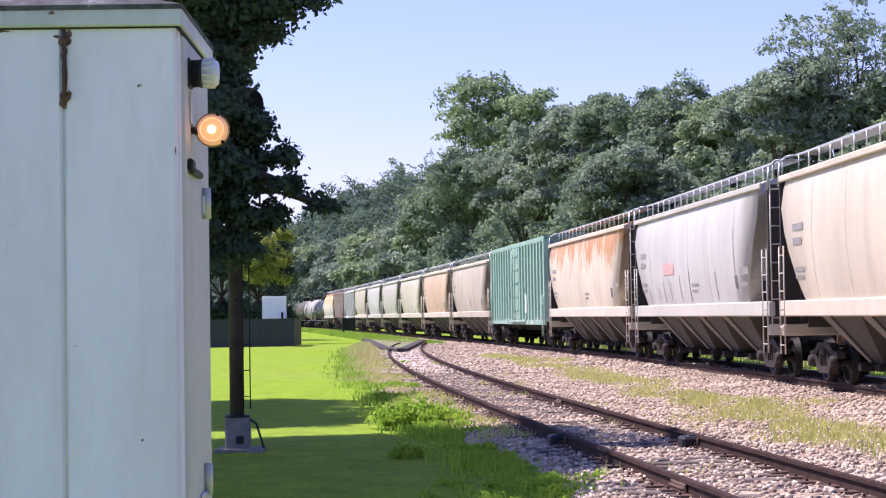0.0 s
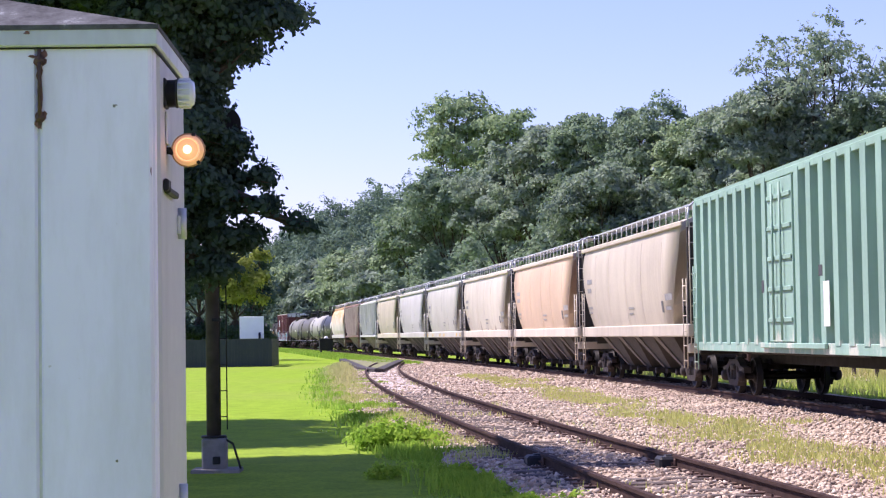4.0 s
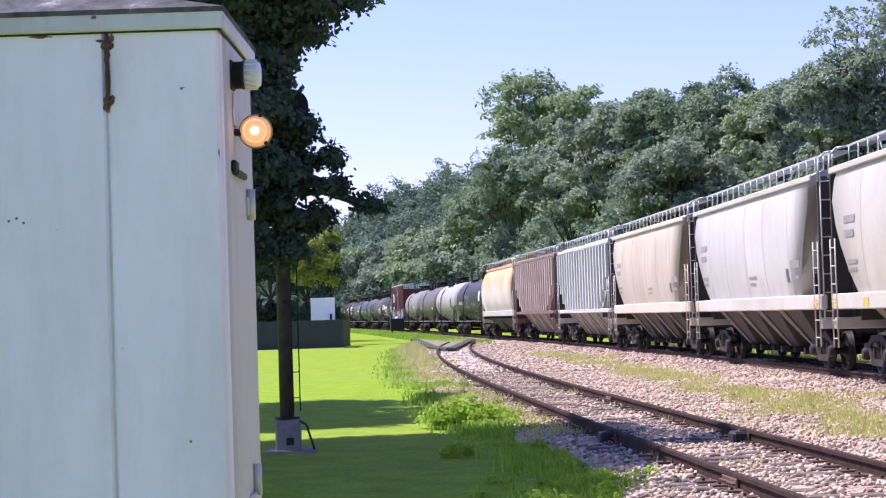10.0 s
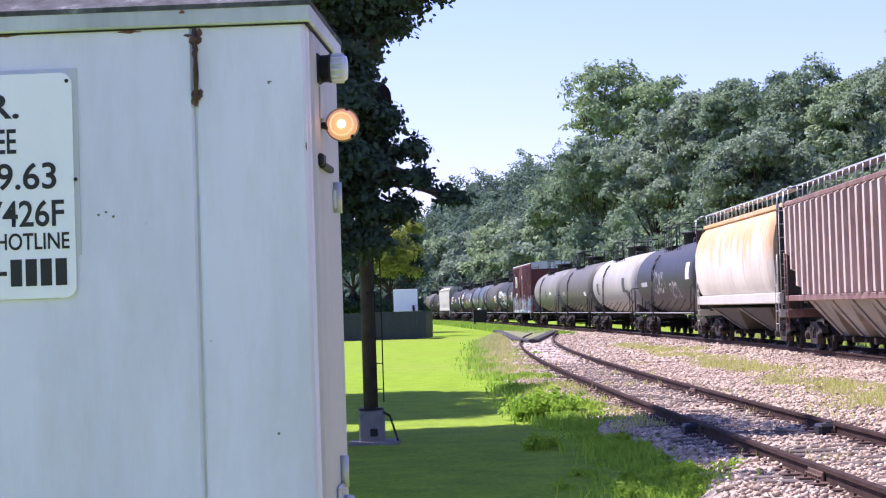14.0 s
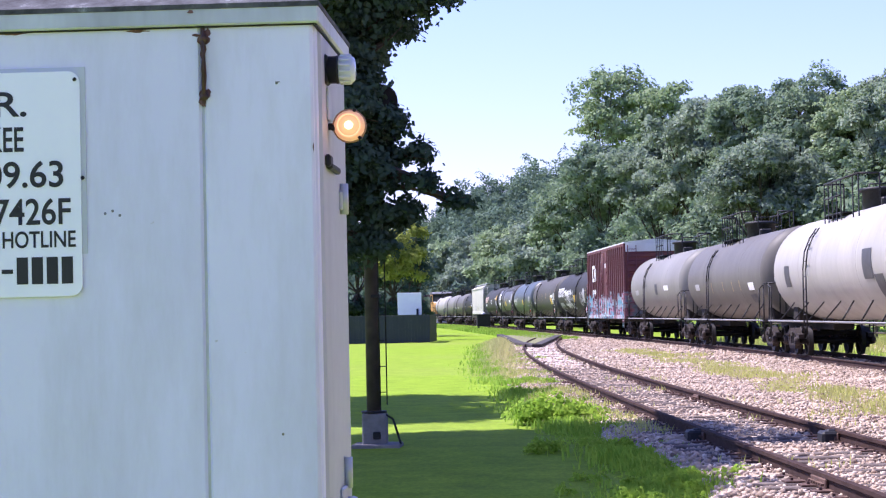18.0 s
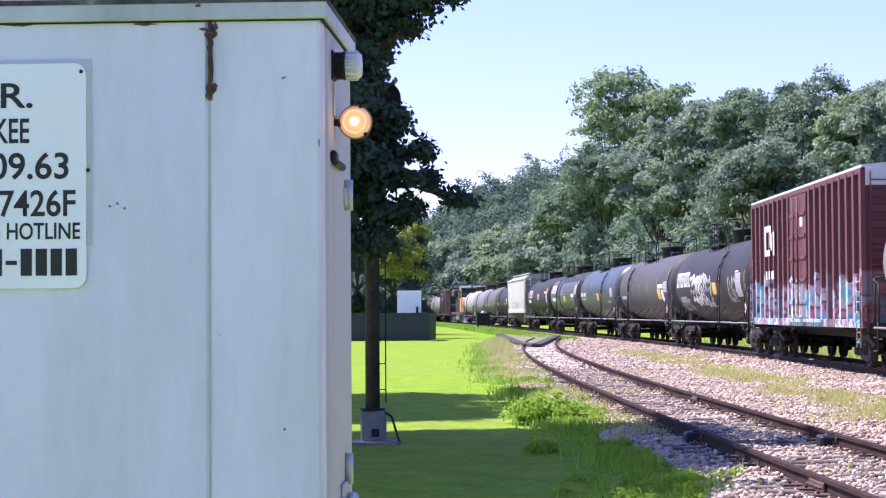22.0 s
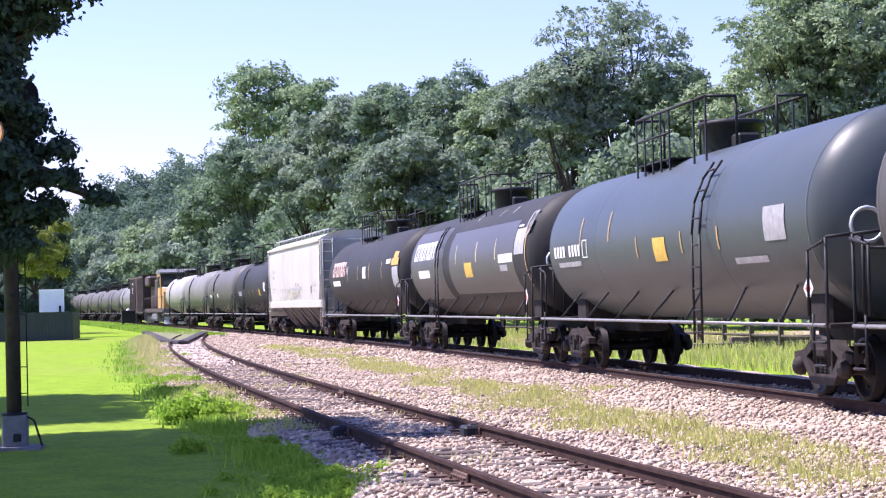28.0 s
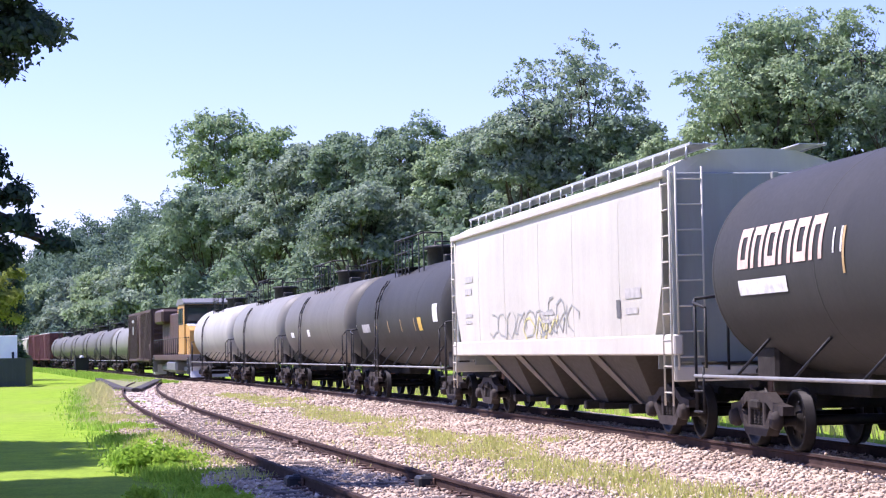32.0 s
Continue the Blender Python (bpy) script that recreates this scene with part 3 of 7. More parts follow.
# door furniture
for z0 in (2.03, 0.7):
    hg = Shape().tube((0.016, CD - 0.22, z0 + 0.06), (0.016, CD - 0.22, z0 - 0.02), 0.012, 8).box(0.004, 0.014, CD - 0.25, CD - 0.19, z0 - 0.01, z0 + 0.04, 0.003)
    part("hinge", hg, GALV, door)
part("latch", Shape().box(0.006, 0.022, 0.16, 0.36, 2.105, 2.122, 0.004).box(0.006, 0.02, 0.14, 0.20, 2.11, 2.14, 0.004), BLACK_STEEL, door, "black door latch")
part("conduit", Shape().box(0.006, 0.012, 0.20, 0.26, 2.23, 2.31, 0.002), GALV, cabinet)
hd = Shape().box(0.006, 0.016, 0.34, 0.50, 1.24, 1.31, 0.006).pipe([(0.012, 0.44, 1.27), (0.032, 0.44, 1.27), (0.032, 0.30, 1.255)], 0.011, 8).tube((0.015, 0.46, 1.30), (0.015, 0.46, 1.38), 0.012, 8)
part("door_handle", hd, GALV, door, "worn galvanised door handle")


def glow(name, colour, strength):
    m, nt, bs = make(name, 0.3)
    bs.inputs["Base Color"].default_value = (*colour, 1)
    bs.inputs["Emission Color"].default_value, bs.inputs["Emission Strength"].default_value = (*colour, 1), strength
    return m


# beacon with a ribbed clear cap
beacon = thing("beacon_light", "unlit clear ribbed beacon with black base on the cabinet", "beacon", at=pose(-0.619 + 0.008, 4.5 + 0.2, 2.353, 0, 0, 0))
part("base", Shape().revolve([(0, 0), (0, 0.034), (0.022, 0.034), (0.022, 0.036), (0.026, 0.036), (0.026, 0)], "x", 20), BLACK_STEEL, beacon)
cap = Shape()
prof = [(0.026, 0.0)] + [(0.026 + 0.002, 0.033), (0.058, 0.034), (0.066, 0.028), (0.068, 0.0)]
cap.revolve(prof, "x", 28)
FROST = plain("frosted_lens", (0.62, 0.66, 0.70), 0.25, 0, 0.08, 10, 0)
cap = part("lens_cap", cap, FROST, beacon, "clear ribbed lens cap")
rib_mesh = Shape().box(0.030, 0.058, -0.003, 0.003, 0.033, 0.0375, 0.001).mesh("lens_rib", FROST)
for k in range(14):
    part("lens_rib", rib_mesh, FROST, cap, at=Matrix.Rotation(2 * math.pi * k / 14, 4, "X"))
part("mount", Shape().box(-0.012, 0.002, -0.03, 0.03, -0.036, 0.036, 0.004), BLACK_STEEL, beacon)
# round amber lamp
lamp = thing("indicator_lamp", "round amber indicator lamp glowing on the cabinet", "lamp", at=pose(-0.619 + 0.055, 4.5 + 0.235, 2.216, 0, 0, 0))
part("stem", Shape().tube((-0.058, 0, 0), (-0.02, 0, 0), 0.009, 10), BLACK_STEEL, lamp)
part("housing", Shape().revolve([(0.034, 0.0), (0.034, 0.034), (0.0, 0.041), (-0.004, 0.0425), (-0.008, 0.0425), (-0.008, 0.038)], "y", 28), plain("amber_rim", (0.50, 0.26, 0.12), 0.35, 0, 0.1, 8, 0), lamp, "thin amber rim and housing")
part("lens", Shape().revolve([(-0.006, 0.039), (-0.016, 0.037), (-0.024, 0.030), (-0.028, 0.017), (-0.029, 0.0)], "y", 28), glow("amber_lens", (0.90, 0.50, 0.19), 0.24), lamp, "glowing amber lens")
part("lens_ring", Shape().revolve([(-0.0245, 0.031), (-0.029, 0.0295), (-0.0265, 0.026), (-0.0235, 0.0285)], "y", 28), glow("amber_ring", (1.0, 0.56, 0.22), 0.36), lamp)
part("bulb", Shape().revolve([(-0.028, 0.011), (-0.034, 0.009), (-0.037, 0.005), (-0.038, 0.0)], "y", 20), glow("bulb_glow", (1.0, 0.72, 0.36), 1.4), lamp, "bright bulb behind the lens")
for a in (20, 140, 260):
    c, s = math.cos(radians(a)), math.sin(radians(a))
    part("clip", Shape().box(-0.004, 0.004, -0.018, 0.0, 0.036, 0.045, 0.001, Matrix.Rotation(radians(a), 4, "Y")), BLACK_STEEL, lamp)

bulb = new("bulb_light", bpy.data.lights.new("bulb_light", "POINT"))
bulb.data.energy, bulb.data.color, bulb.data.shadow_soft_size = 0.018, (1.0, 0.5, 0.2), 0.005
bulb.parent, bulb.matrix_basis = lamp, pose(0.0, -0.052, 0.0)

# ---- the notice on the cabinet ----
WHITE_SIGN = plain("enamel_white", (0.88, 0.89, 0.98), 0.35, 0, 0.04, 2, 0.03)
INK = plain("black_lettering", (0.012, 0.012, 0.013), 0.5, 0, 0.2, 8, 0)
notice = thing("crossing_notice", "white metal crossing notice with black lettering on the cabinet", "sign", at=pose(-0.619, 4.5, 0, 0, 0, 1.1) @ pose(-0.560, -0.009, 1.806))


def rounded(w, h, r, n=6):
    pts = []
    for cx_, cy_, a0 in ((-r, h - r, 0), (-w + r, h - r, 90), (-w + r, r, 180), (-r, r, 270)):
        pts += [(cx_ + r * math.cos(radians(a0 + 90 * k / n)), cy_ + r * math.sin(radians(a0 + 90 * k / n))) for k in range(n + 1)]
    return pts


part("plate", Shape().extrude(rounded(0.46, 0.535, 0.028), 0.0, 0.005), WHITE_SIGN, notice)
part("backing", Shape().extrude([(0.012, 0.10), (0.012, 0.545), (-0.46, 0.545), (-0.46, 0.10)], 0.0056, 0.0085), FASCIA, notice, "grimy strip behind the plate")
for zz in (0.515, 0.28):
    part("screw", Shape().revolve([(0.0, 0.0), (0.0, 0.005), (-0.003, 0.004), (-0.003, 0.0)], "y", 8, (-0.012 if zz > 0.4 else 0.004, 0, zz)), BLACK_STEEL, notice)


def lettering(words, right, base, height, width):
    cu = bpy.data.curves.new("lettering", "FONT")
    cu.body, cu.size, cu.align_x, cu.extrude = words, 1.0, "LEFT", 0.0
    cu.offset = 0.014
    tmp = new("lettering", cu)
    bpy.context.view_layer.update()
    me = bpy.data.meshes.new_from_object(tmp.evaluated_get(bpy.context.evaluated_depsgraph_get()))
    bpy.data.objects.remove(tmp)
    co = np.empty(len(me.vertices) * 3, np.float32)
    me.vertices.foreach_get("co", co)
    co = co.reshape(-1, 3)
    lo, hi = co.min(0), co.max(0)
    s = np.array([width / (hi[0] - lo[0]), height / (hi[1] - lo[1])])
    xy = (co[:, :2] - (hi[0], lo[1])) * s + (right, base)
    me.vertices.foreach_set("co", np.stack([xy[:, 0], np.full(len(xy), -0.0012), xy[:, 1]], -1).astype(np.float32).ravel())
    me.materials.clear()
    me.materials.append(INK)
    me.update()
    ob = new("lettering", me)
    ob.parent = notice
    return ob


LINES = ((".R.R.", -0.128, 0.429, 0.060, 0.19), ("ROKEE", -0.136, 0.345, 0.060, 0.16), ("309.63", -0.042, 0.259, 0.064, 0.230),
         ("437426F", -0.025, 0.170, 0.064, 0.262), ("SSING HOTLINE", -0.014, 0.116, 0.040, 0.305))
for words, right, base, hgt, wid in LINES:
    lettering(words, right, base, hgt, wid)
for k in range(8):
    bars = Shape().box(-0.022 - 0.036 * k - 0.027, -0.022 - 0.036 * k, -0.0012, 0.0, 0.030 if k != 4 else 0.056, 0.094 if k != 4 else 0.066)
    part("number_bar", bars, INK, notice)


# ---- the train ----
def steel_wheelset():
    s = Shape()
    for u in (-1, 1):
        c = u * 0.752
        s.revolve([(c - u * 0.05, 0.0), (c - u * 0.05, 0.14), (c - u * 0.02, 0.15), (c, 0.34), (c - u * 0.055, 0.37), (c - u * 0.07, 0.455), (c - u * 0.045, 0.455), (c - u * 0.04, 0.425),
                   (c + u * 0.065, 0.42), (c + u * 0.065, 0.36), (c + u * 0.02, 0.34), (c + u * 0.01, 0.15), (c + u * 0.07, 0.12), (c + u * 0.07, 0.0)], "y", 24)
    s.tube((0, -1.05, 0), (0, 1.05, 0), 0.075, 10)
    # holes in the web show that it turns
    for k in range(5):
        a = 2 * math.pi * k / 5
        for u in (-1, 1):
            s.revolve([(u * 0.775, 0.0), (u * 0.775, 0.03), (u * 0.785, 0.03), (u * 0.785, 0.0)], "y", 6, (0.24 * math.cos(a), 0, 0.24 * math.sin(a)))
    return s.mesh("wheelset", WHEEL)


WHEELSET = steel_wheelset()
TREADS = Shape()
for u in (-1, 1):
    TREADS.revolve([(u * 0.80, 0.4215), (u * 0.735, 0.4235), (u * 0.735, 0.41), (u * 0.818, 0.41), (u * 0.8185, 0.385), (u * 0.8175, 0.385)], "y", 24)
TREADS = TREADS.mesh("tread", TREAD)


def side_frame_shape(y):
    s = Shape()
    top = [(-1.10, 0.50), (-1.10, 0.62), (-0.72, 0.66), (-0.42, 0.80), (0.42, 0.80), (0.72, 0.66), (1.10, 0.62), (1.10, 0.50), (0.74, 0.50), (0.42, 0.66), (-0.42, 0.66), (-0.74, 0.50)]
    s.extrude(top, y - 0.08, y + 0.08)
    s.extrude([(-0.74, 0.50), (-0.60, 0.56), (-0.36, 0.34), (0.36, 0.34), (0.60, 0.56), (0.74, 0.50), (0.42, 0.20), (-0.42, 0.20)], y - 0.09, y + 0.09)
    for x0 in (-0.36, 0.26):
        s.box(x0, x0 + 0.10, y - 0.08, y + 0.08, 0.32, 0.68, 0.015)
    return s


FRAMES = {u: side_frame_shape(u * 1.0).mesh("side_frame", CAST) for u in (-1, 1)}
coil = [(0.345, 0.0)]
for k in range(5):
    coil += [(0.345 + 0.045 * k, 0.052), (0.365 + 0.045 * k, 0.066), (0.385 + 0.045 * k, 0.052)]
SPRING = Shape().revolve(coil + [(0.565, 0.0)], "z", 8).mesh("spring", UNDER)
BOLSTER = Shape().box(-0.20, 0.20, -1.12, 1.12, 0.56, 0.70, 0.03).box(-0.25, 0.25, -0.3, 0.3, 0.66, 0.80, 0.03).mesh("bolster", UNDER)
CAPS = {u: Shape().revolve([(u * 1.03, 0.0), (u * 1.03, 0.13), (u * 1.10, 0.13), (u * 1.16, 0.105), (u * 1.17, 0.09), (u * 1.17, 0.0)], "y", 14).mesh("bearing_cap", CAST) for u in (-1, 1)}
BRAKE = Shape()
for u in (-1, 1):
    for d in (-1, 1):
        BRAKE.box(d * 0.42 - 0.05, d * 0.42 + 0.05, u * 0.752 - 0.06, u * 0.752 + 0.06, 0.28, 0.55, 0.02)
    BRAKE.tube((u * 0.42, -0.8, 0.36), (u * 0.42, 0.8, 0.36), 0.03, 6)
BRAKE = BRAKE.mesh("brake_beam", UNDER)
WHEELS = []      # every wheelset, with its car and its radius


def truck(car, x, base=1.72):
    b = part("truck", BOLSTER, UNDER, car, "two-axle freight truck of rusty cast steel", at=pose(x, 0, 0))
    for u in (-1, 1):
        part("side_frame", FRAMES[u], CAST, b)
        for k in (-1, 0, 1):
            part("spring", SPRING, UNDER, b, at=pose(0.16 * k, u * 1.0, 0))
    part("brake_beam", BRAKE, UNDER, b)
    for d in (-1, 1):
        ws = part("wheelset", WHEELSET, WHEEL, b, at=pose(d * base / 2, 0, 0.425))
        WHEELS.append((ws, car, x + d * base / 2))
        for u in (-1, 1):
            part("bearing_cap", CAPS[u], CAST, b, at=pose(d * base / 2, 0, 0.43))
    return b


def ladder_shape(p0, p1, across, rungs, r=0.018):
    """Two stiles from p0 to p1, set apart by the vector across, with rungs."""
    p0, p1, c = Vector(p0), Vector(p1), Vector(across)
    s = Shape().tube(p0, p1, r, 6).tube(p0 + c, p1 + c, r, 6)
    for k in range(rungs):
        q = p0.lerp(p1, (k + 0.5) / rungs)
        s.tube(q, q + c, r * 0.8, 6)
    return s


COUPLER = Shape().box(-0.55, 0.0, -0.10, 0.10, 0.72, 0.92, 0.03).box(-0.08, 0.16, -0.17, 0.10, 0.70, 0.98, 0.04).tube((-0.3, -0.35, 0.85), (-0.05, -0.35, 0.45), 0.025, 6).mesh("coupler", RUST)


def ends(car, L):
    for d in (0, 180):
        part("coupler", COUPLER, RUST, car, at=pose(0, 0, 0, 0, 0, d) @ pose(L / 2 - 0.14, 0, 0))


PROFILES = {
    "curved": [(1.40, 1.42), (1.47, 1.7), (1.54, 2.1), (1.585, 2.6), (1.60, 3.0), (1.585, 3.5), (1.54, 3.9), (1.48, 4.13), (1.40, 4.20), (1.15, 4.30), (0.7, 4.40), (0.0, 4.44)],
    "slab": [(1.50, 1.42), (1.51, 1.7), (1.52, 2.1), (1.53, 2.6), (1.53, 3.0), (1.53, 3.5), (1.52, 3.9), (1.50, 4.13), (1.44, 4.22), (1.15, 4.36), (0.7, 4.50), (0.0, 4.54)],
    "ribbed": [(1.42, 1.42), (1.42, 1.7), (1.42, 2.4), (1.42, 3.2), (1.42, 3.8), (1.42, 4.08), (1.40, 4.18), (1.15, 4.28), (0.7, 4.36), (0.0, 4.40)],
    "round": [(0.95, 1.30), (1.25, 1.45), (1.44, 1.75), (1.55, 2.15), (1.60, 2.7), (1.58, 3.2), (1.49, 3.6), (1.32, 3.95), (1.08, 4.2), (0.75, 4.38), (0.4, 4.46), (0.0, 4.48)],
}


def width_at(kind, z):
    p = PROFILES[kind]
    return float(np.interp(z, [q[1] for q in p], [q[0] for q in p]))


def side_patch(kind, x0, x1, z0, z1, lift=0.006, n=3, shape=None):
    """A thin plate that lies on the camera's side of a car."""
    s = shape or Shape()
    zs = np.linspace(z0, z1, n + 1)
    v = [(x, -width_at(kind, z) - lift, z) for z in zs for x in (x0, x1)]
    return s.add(v, [(2 * k, 2 * k + 1, 2 * k + 3, 2 * k + 2) for k in range(n)])


MARKS = {}


def mark(colour):
    if colour == "panel":
        return P_PANEL
    if colour not in MARKS:
        MARKS[colour] = plain("marking", colour, 0.6, 0, 0.25, 7, 0)
    return MARKS[colour]


def scrawl(put, x0, x1, z0, z1, n, seed, thick=0.07):
    """Sprayed scrawl: n wandering strokes side by side over a stretch of a car's side."""
    rng, s = random.Random(seed), Shape()
    cell = (x1 - x0) / n
    for k in range(n):
        cx = x0 + cell * (k + 0.5)
        a, pts = rng.uniform(0, 6), []
        turn = rng.choice((-1, 1)) * rng.uniform(0.5, 1.0)
        for i in range(9):
            pts.append((cx + cell * 0.62 * math.sin(a) * rng.uniform(0.7, 1), (z0 + z1) / 2 + (z1 - z0) * 0.5 * math.cos(a * rng.choice((0.8, 1.0))) * rng.uniform(0.8, 1)))
            a += turn * rng.uniform(0.7, 1.2)
        for (ax, az), (bx, bz) in zip(pts, pts[1:]):
            ln = math.hypot(bx - ax, bz - az) + 1e-6
            ux, uz = (bx - ax) / ln * thick / 2, (bz - az) / ln * thick / 2
            q = [(ax - ux - uz, az - uz + ux), (ax - ux + uz, az - uz - ux), (bx + ux + uz, bz + uz - ux), (bx + ux - uz, bz + uz + ux)]
            s.add([put(x, z) for x, z in q], [(0, 1, 2, 3)])
    return s


def hopper(mat, sill_mat, roof_mat, L=17.6, kind="curved", bays=4, end_mat=None, stains=(), sprays=(), tags=(), rib_mat=None, square=False):
    """A covered hopper car: a curved or ribbed body over discharge bays."""
    car = new("hopper_car")
    end_mat = end_mat or P_END
    rough_end = L / 2 - (0.9 if kind == "curved" and not square else 0.72)
    taper = {"curved": 1.65, "ribbed": 2.3, "round": 0.75}[kind]
    taper = 0.7 if square else taper
    zt, zb = (2.7 if square else 3.5, 1.42) if kind != "ribbed" else (2.7, 1.42)

    def xe(z):
        if kind == "round":
            return rough_end - 0.55 + 0.5 * math.cos((z - 2.9) / 1.7 * 1.3)
        return rough_end - 0.25 - taper * max(0.0, (zt - z) / (zt - zb)) ** (1.2 if kind == "curved" else 1.0) - (0.03 if square else 0.22) * max(0.0, (z - 3.7) / 0.7)

    form = "slab" if square else kind
    half = PROFILES[form]
    ring = [(-w, z) for w, z in half] + [(w, z) for w, z in half[-2::-1]]
    n = len(ring)
    eave = next(i for i, (w, z) in enumerate(half) if z >= (4.13 if kind != "round" else 4.2))
    stations = 9
    v = []
    for k in range(stations):
        f = -1 + 2 * k / (stations - 1)
        v += [(f * xe(z), y, z) for y, z in ring]
    body = Shape()
    faces_body, faces_roof = [], []
    for k in range(stations - 1):
        for i in range(n - 1):
            q = (k * n + i, k * n + i + 1, (k + 1) * n + i + 1, (k + 1) * n + i)
            (faces_roof if eave <= i < n - 1 - eave else faces_body).append(q)
    faces_body += [tuple(range(n - 1, -1, -1)), tuple(range((stations - 1) * n, stations * n)), ]
    body.add(v, faces_body, kind != "ribbed" and not square)
    body.s[-2:] = [False, False]
    bd = part("body", body, mat, car)
    part("roof", Shape().add(v, faces_roof, True), roof_mat, car)
    # seams or ribs
    if kind == "ribbed":
        for u in (-1, 1):
            for k in range(19):
                x = -rough_end + 0.35 + k * (2 * rough_end - 0.7) / 18
                zlo = 1.50 + max(0.0, (abs(x) - (rough_end - 2.4))) / 2.3 * 1.3
                part("side_rib", Shape().extrude([(u * 1.42, zlo), (u * 1.57, zlo + 0.06), (u * 1.57, 4.0), (u * 1.42, 4.08)], x - 0.11, x + 0.11, "yz"), rib_mat or mat, bd)
    else:
        for u in (-1, 1):
            for k in range(1, 6):
                x = -rough_end + k * 2 * rough_end / 6 + (0.12 if k % 2 else -0.1)
                pts = [(u * (w + 0.004), z) for w, z in half[:eave]] + [(u * (w - 0.01), z) for w, z in half[eave - 1::-1]]
                part("seam", Shape().extrude(pts, x - 0.02, x + 0.02, "yz"), mat, bd)
    for u in (-1, 1):
        # top chord under the eave, and the side sill
        zc = 4.05 if kind != "round" else 4.12
        wc = width_at(form, zc) + 0.01
        part("top_chord", Shape().box(-rough_end, rough_end, min(u * wc, u * (wc + 0.07)), max(u * wc, u * (wc + 0.07)), zc, zc + 0.13, 0.02), sill_mat if kind != "round" else mat, car)
        if kind == "ribbed":
            part("side_sill", Shape().box(-L / 2 + 0.5, L / 2 - 0.5, min(u * 1.36, u * 1.52), max(u * 1.36, u * 1.52), 1.38, 1.54, 0.02), sill_mat, car)
        else:
            part("side_sill", Shape().box(-L / 2 + 0.5, L / 2 - 0.5, min(u * 1.38, u * 1.53), max(u * 1.38, u * 1.53), 1.32, 1.64, 0.025), sill_mat, car)
    # discharge bays: troughs that narrow downward
    span_x = 2 * (L / 2 - 3.3) if kind != "round" else 2 * (L / 2 - 3.0)
    w = span_x / bays
    for k in range(bays):
        xc = -span_x / 2 + w * (k + 0.5)
        t0, t1 = w * 0.49, 0.34
        zt_ = 1.20 if kind == "round" else 1.40
        b = [(-t0, zt_), (t0, zt_), (t1, 0.42), (-t1, 0.42)]
        s = Shape()
        v8 = [(xc + x, sgn * (1.36 if z > 1 else 0.62), z) for sgn in (-1, 1) for x, z in b]
        s.add(v8, [(0, 1, 2, 3), (7, 6, 5, 4), (0, 4, 5, 1), (1, 5, 6, 2), (2, 6, 7, 3), (3, 7, 4, 0)])
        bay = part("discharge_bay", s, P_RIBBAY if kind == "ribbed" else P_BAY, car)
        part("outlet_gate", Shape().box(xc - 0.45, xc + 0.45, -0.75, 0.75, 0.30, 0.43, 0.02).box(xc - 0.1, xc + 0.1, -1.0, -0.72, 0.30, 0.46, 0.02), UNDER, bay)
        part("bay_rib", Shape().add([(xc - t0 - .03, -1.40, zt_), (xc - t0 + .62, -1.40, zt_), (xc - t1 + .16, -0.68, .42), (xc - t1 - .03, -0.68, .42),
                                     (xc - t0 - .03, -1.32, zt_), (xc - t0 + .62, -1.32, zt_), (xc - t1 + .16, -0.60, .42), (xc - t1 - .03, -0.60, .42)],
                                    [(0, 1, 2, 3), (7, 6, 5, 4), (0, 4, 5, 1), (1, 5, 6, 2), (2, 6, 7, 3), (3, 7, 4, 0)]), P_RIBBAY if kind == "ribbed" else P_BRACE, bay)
    part("centre_sill", Shape().box(-L / 2 + 0.4, L / 2 - 0.4, -0.22, 0.22, 0.78, 1.10, 0.02), UNDER, car)
    for d in (-1, 1):
        xo = L / 2 - 0.55
        g = lambda a, b: (min(d * a, d * b), max(d * a, d * b))
        part("end_sill", Shape().box(*g(xo - 0.18, xo), -1.5, 1.5, 0.92, 1.16, 0.02), sill_mat, car)
        if kind != "ribbed":
            part("end_sheet", Shape().box(*g(rough_end - 0.30, rough_end - 0.24), -1.30, 1.30, 2.1, 4.12, 0.02).box(*g(xo - 1.55, xo - 1.5), -1.3, 1.3, 1.1, 2.1), end_mat, car)
            bars = Shape()
            for z in (2.4, 2.75, 3.1, 3.45, 3.8):
                bars.box(*g(rough_end - 0.24, rough_end - 0.20), -1.3, 1.3, z, z + 0.05, 0.01)
            if square:
                part("end_bulkhead", Shape().box(*g(rough_end - 0.20, rough_end - 0.12), -1.46, 1.46, 1.2, 4.14, 0.02), end_mat, car)
                for y0 in (-1.46, 0.2):
                    part("bulkhead_post", Shape().box(*g(rough_end - 0.12, rough_end - 0.02), y0, y0 + 0.1, 1.2, 4.14, 0.01), end_mat, car)
            part("end_stiffener", bars, end_mat, car)
        else:
            part("slope_sheet", Shape().add([(d * (rough_end - 0.3), -1.4, 3.9), (d * (rough_end - 0.3), 1.4, 3.9), (d * (rough_end - 2.6), 1.4, 1.2), (d * (rough_end - 2.6), -1.4, 1.2),
                                             (d * (rough_end - 0.3), -1.4, 3.84), (d * (rough_end - 0.3), 1.4, 3.84), (d * (rough_end - 2.66), 1.4, 1.2), (d * (rough_end - 2.66), -1.4, 1.2)],
                                            [(0, 1, 2, 3), (4, 7, 6, 5), (0, 4, 5, 1), (1, 5, 6, 2), (2, 6, 7, 3), (3, 7, 4, 0)]), end_mat, car)
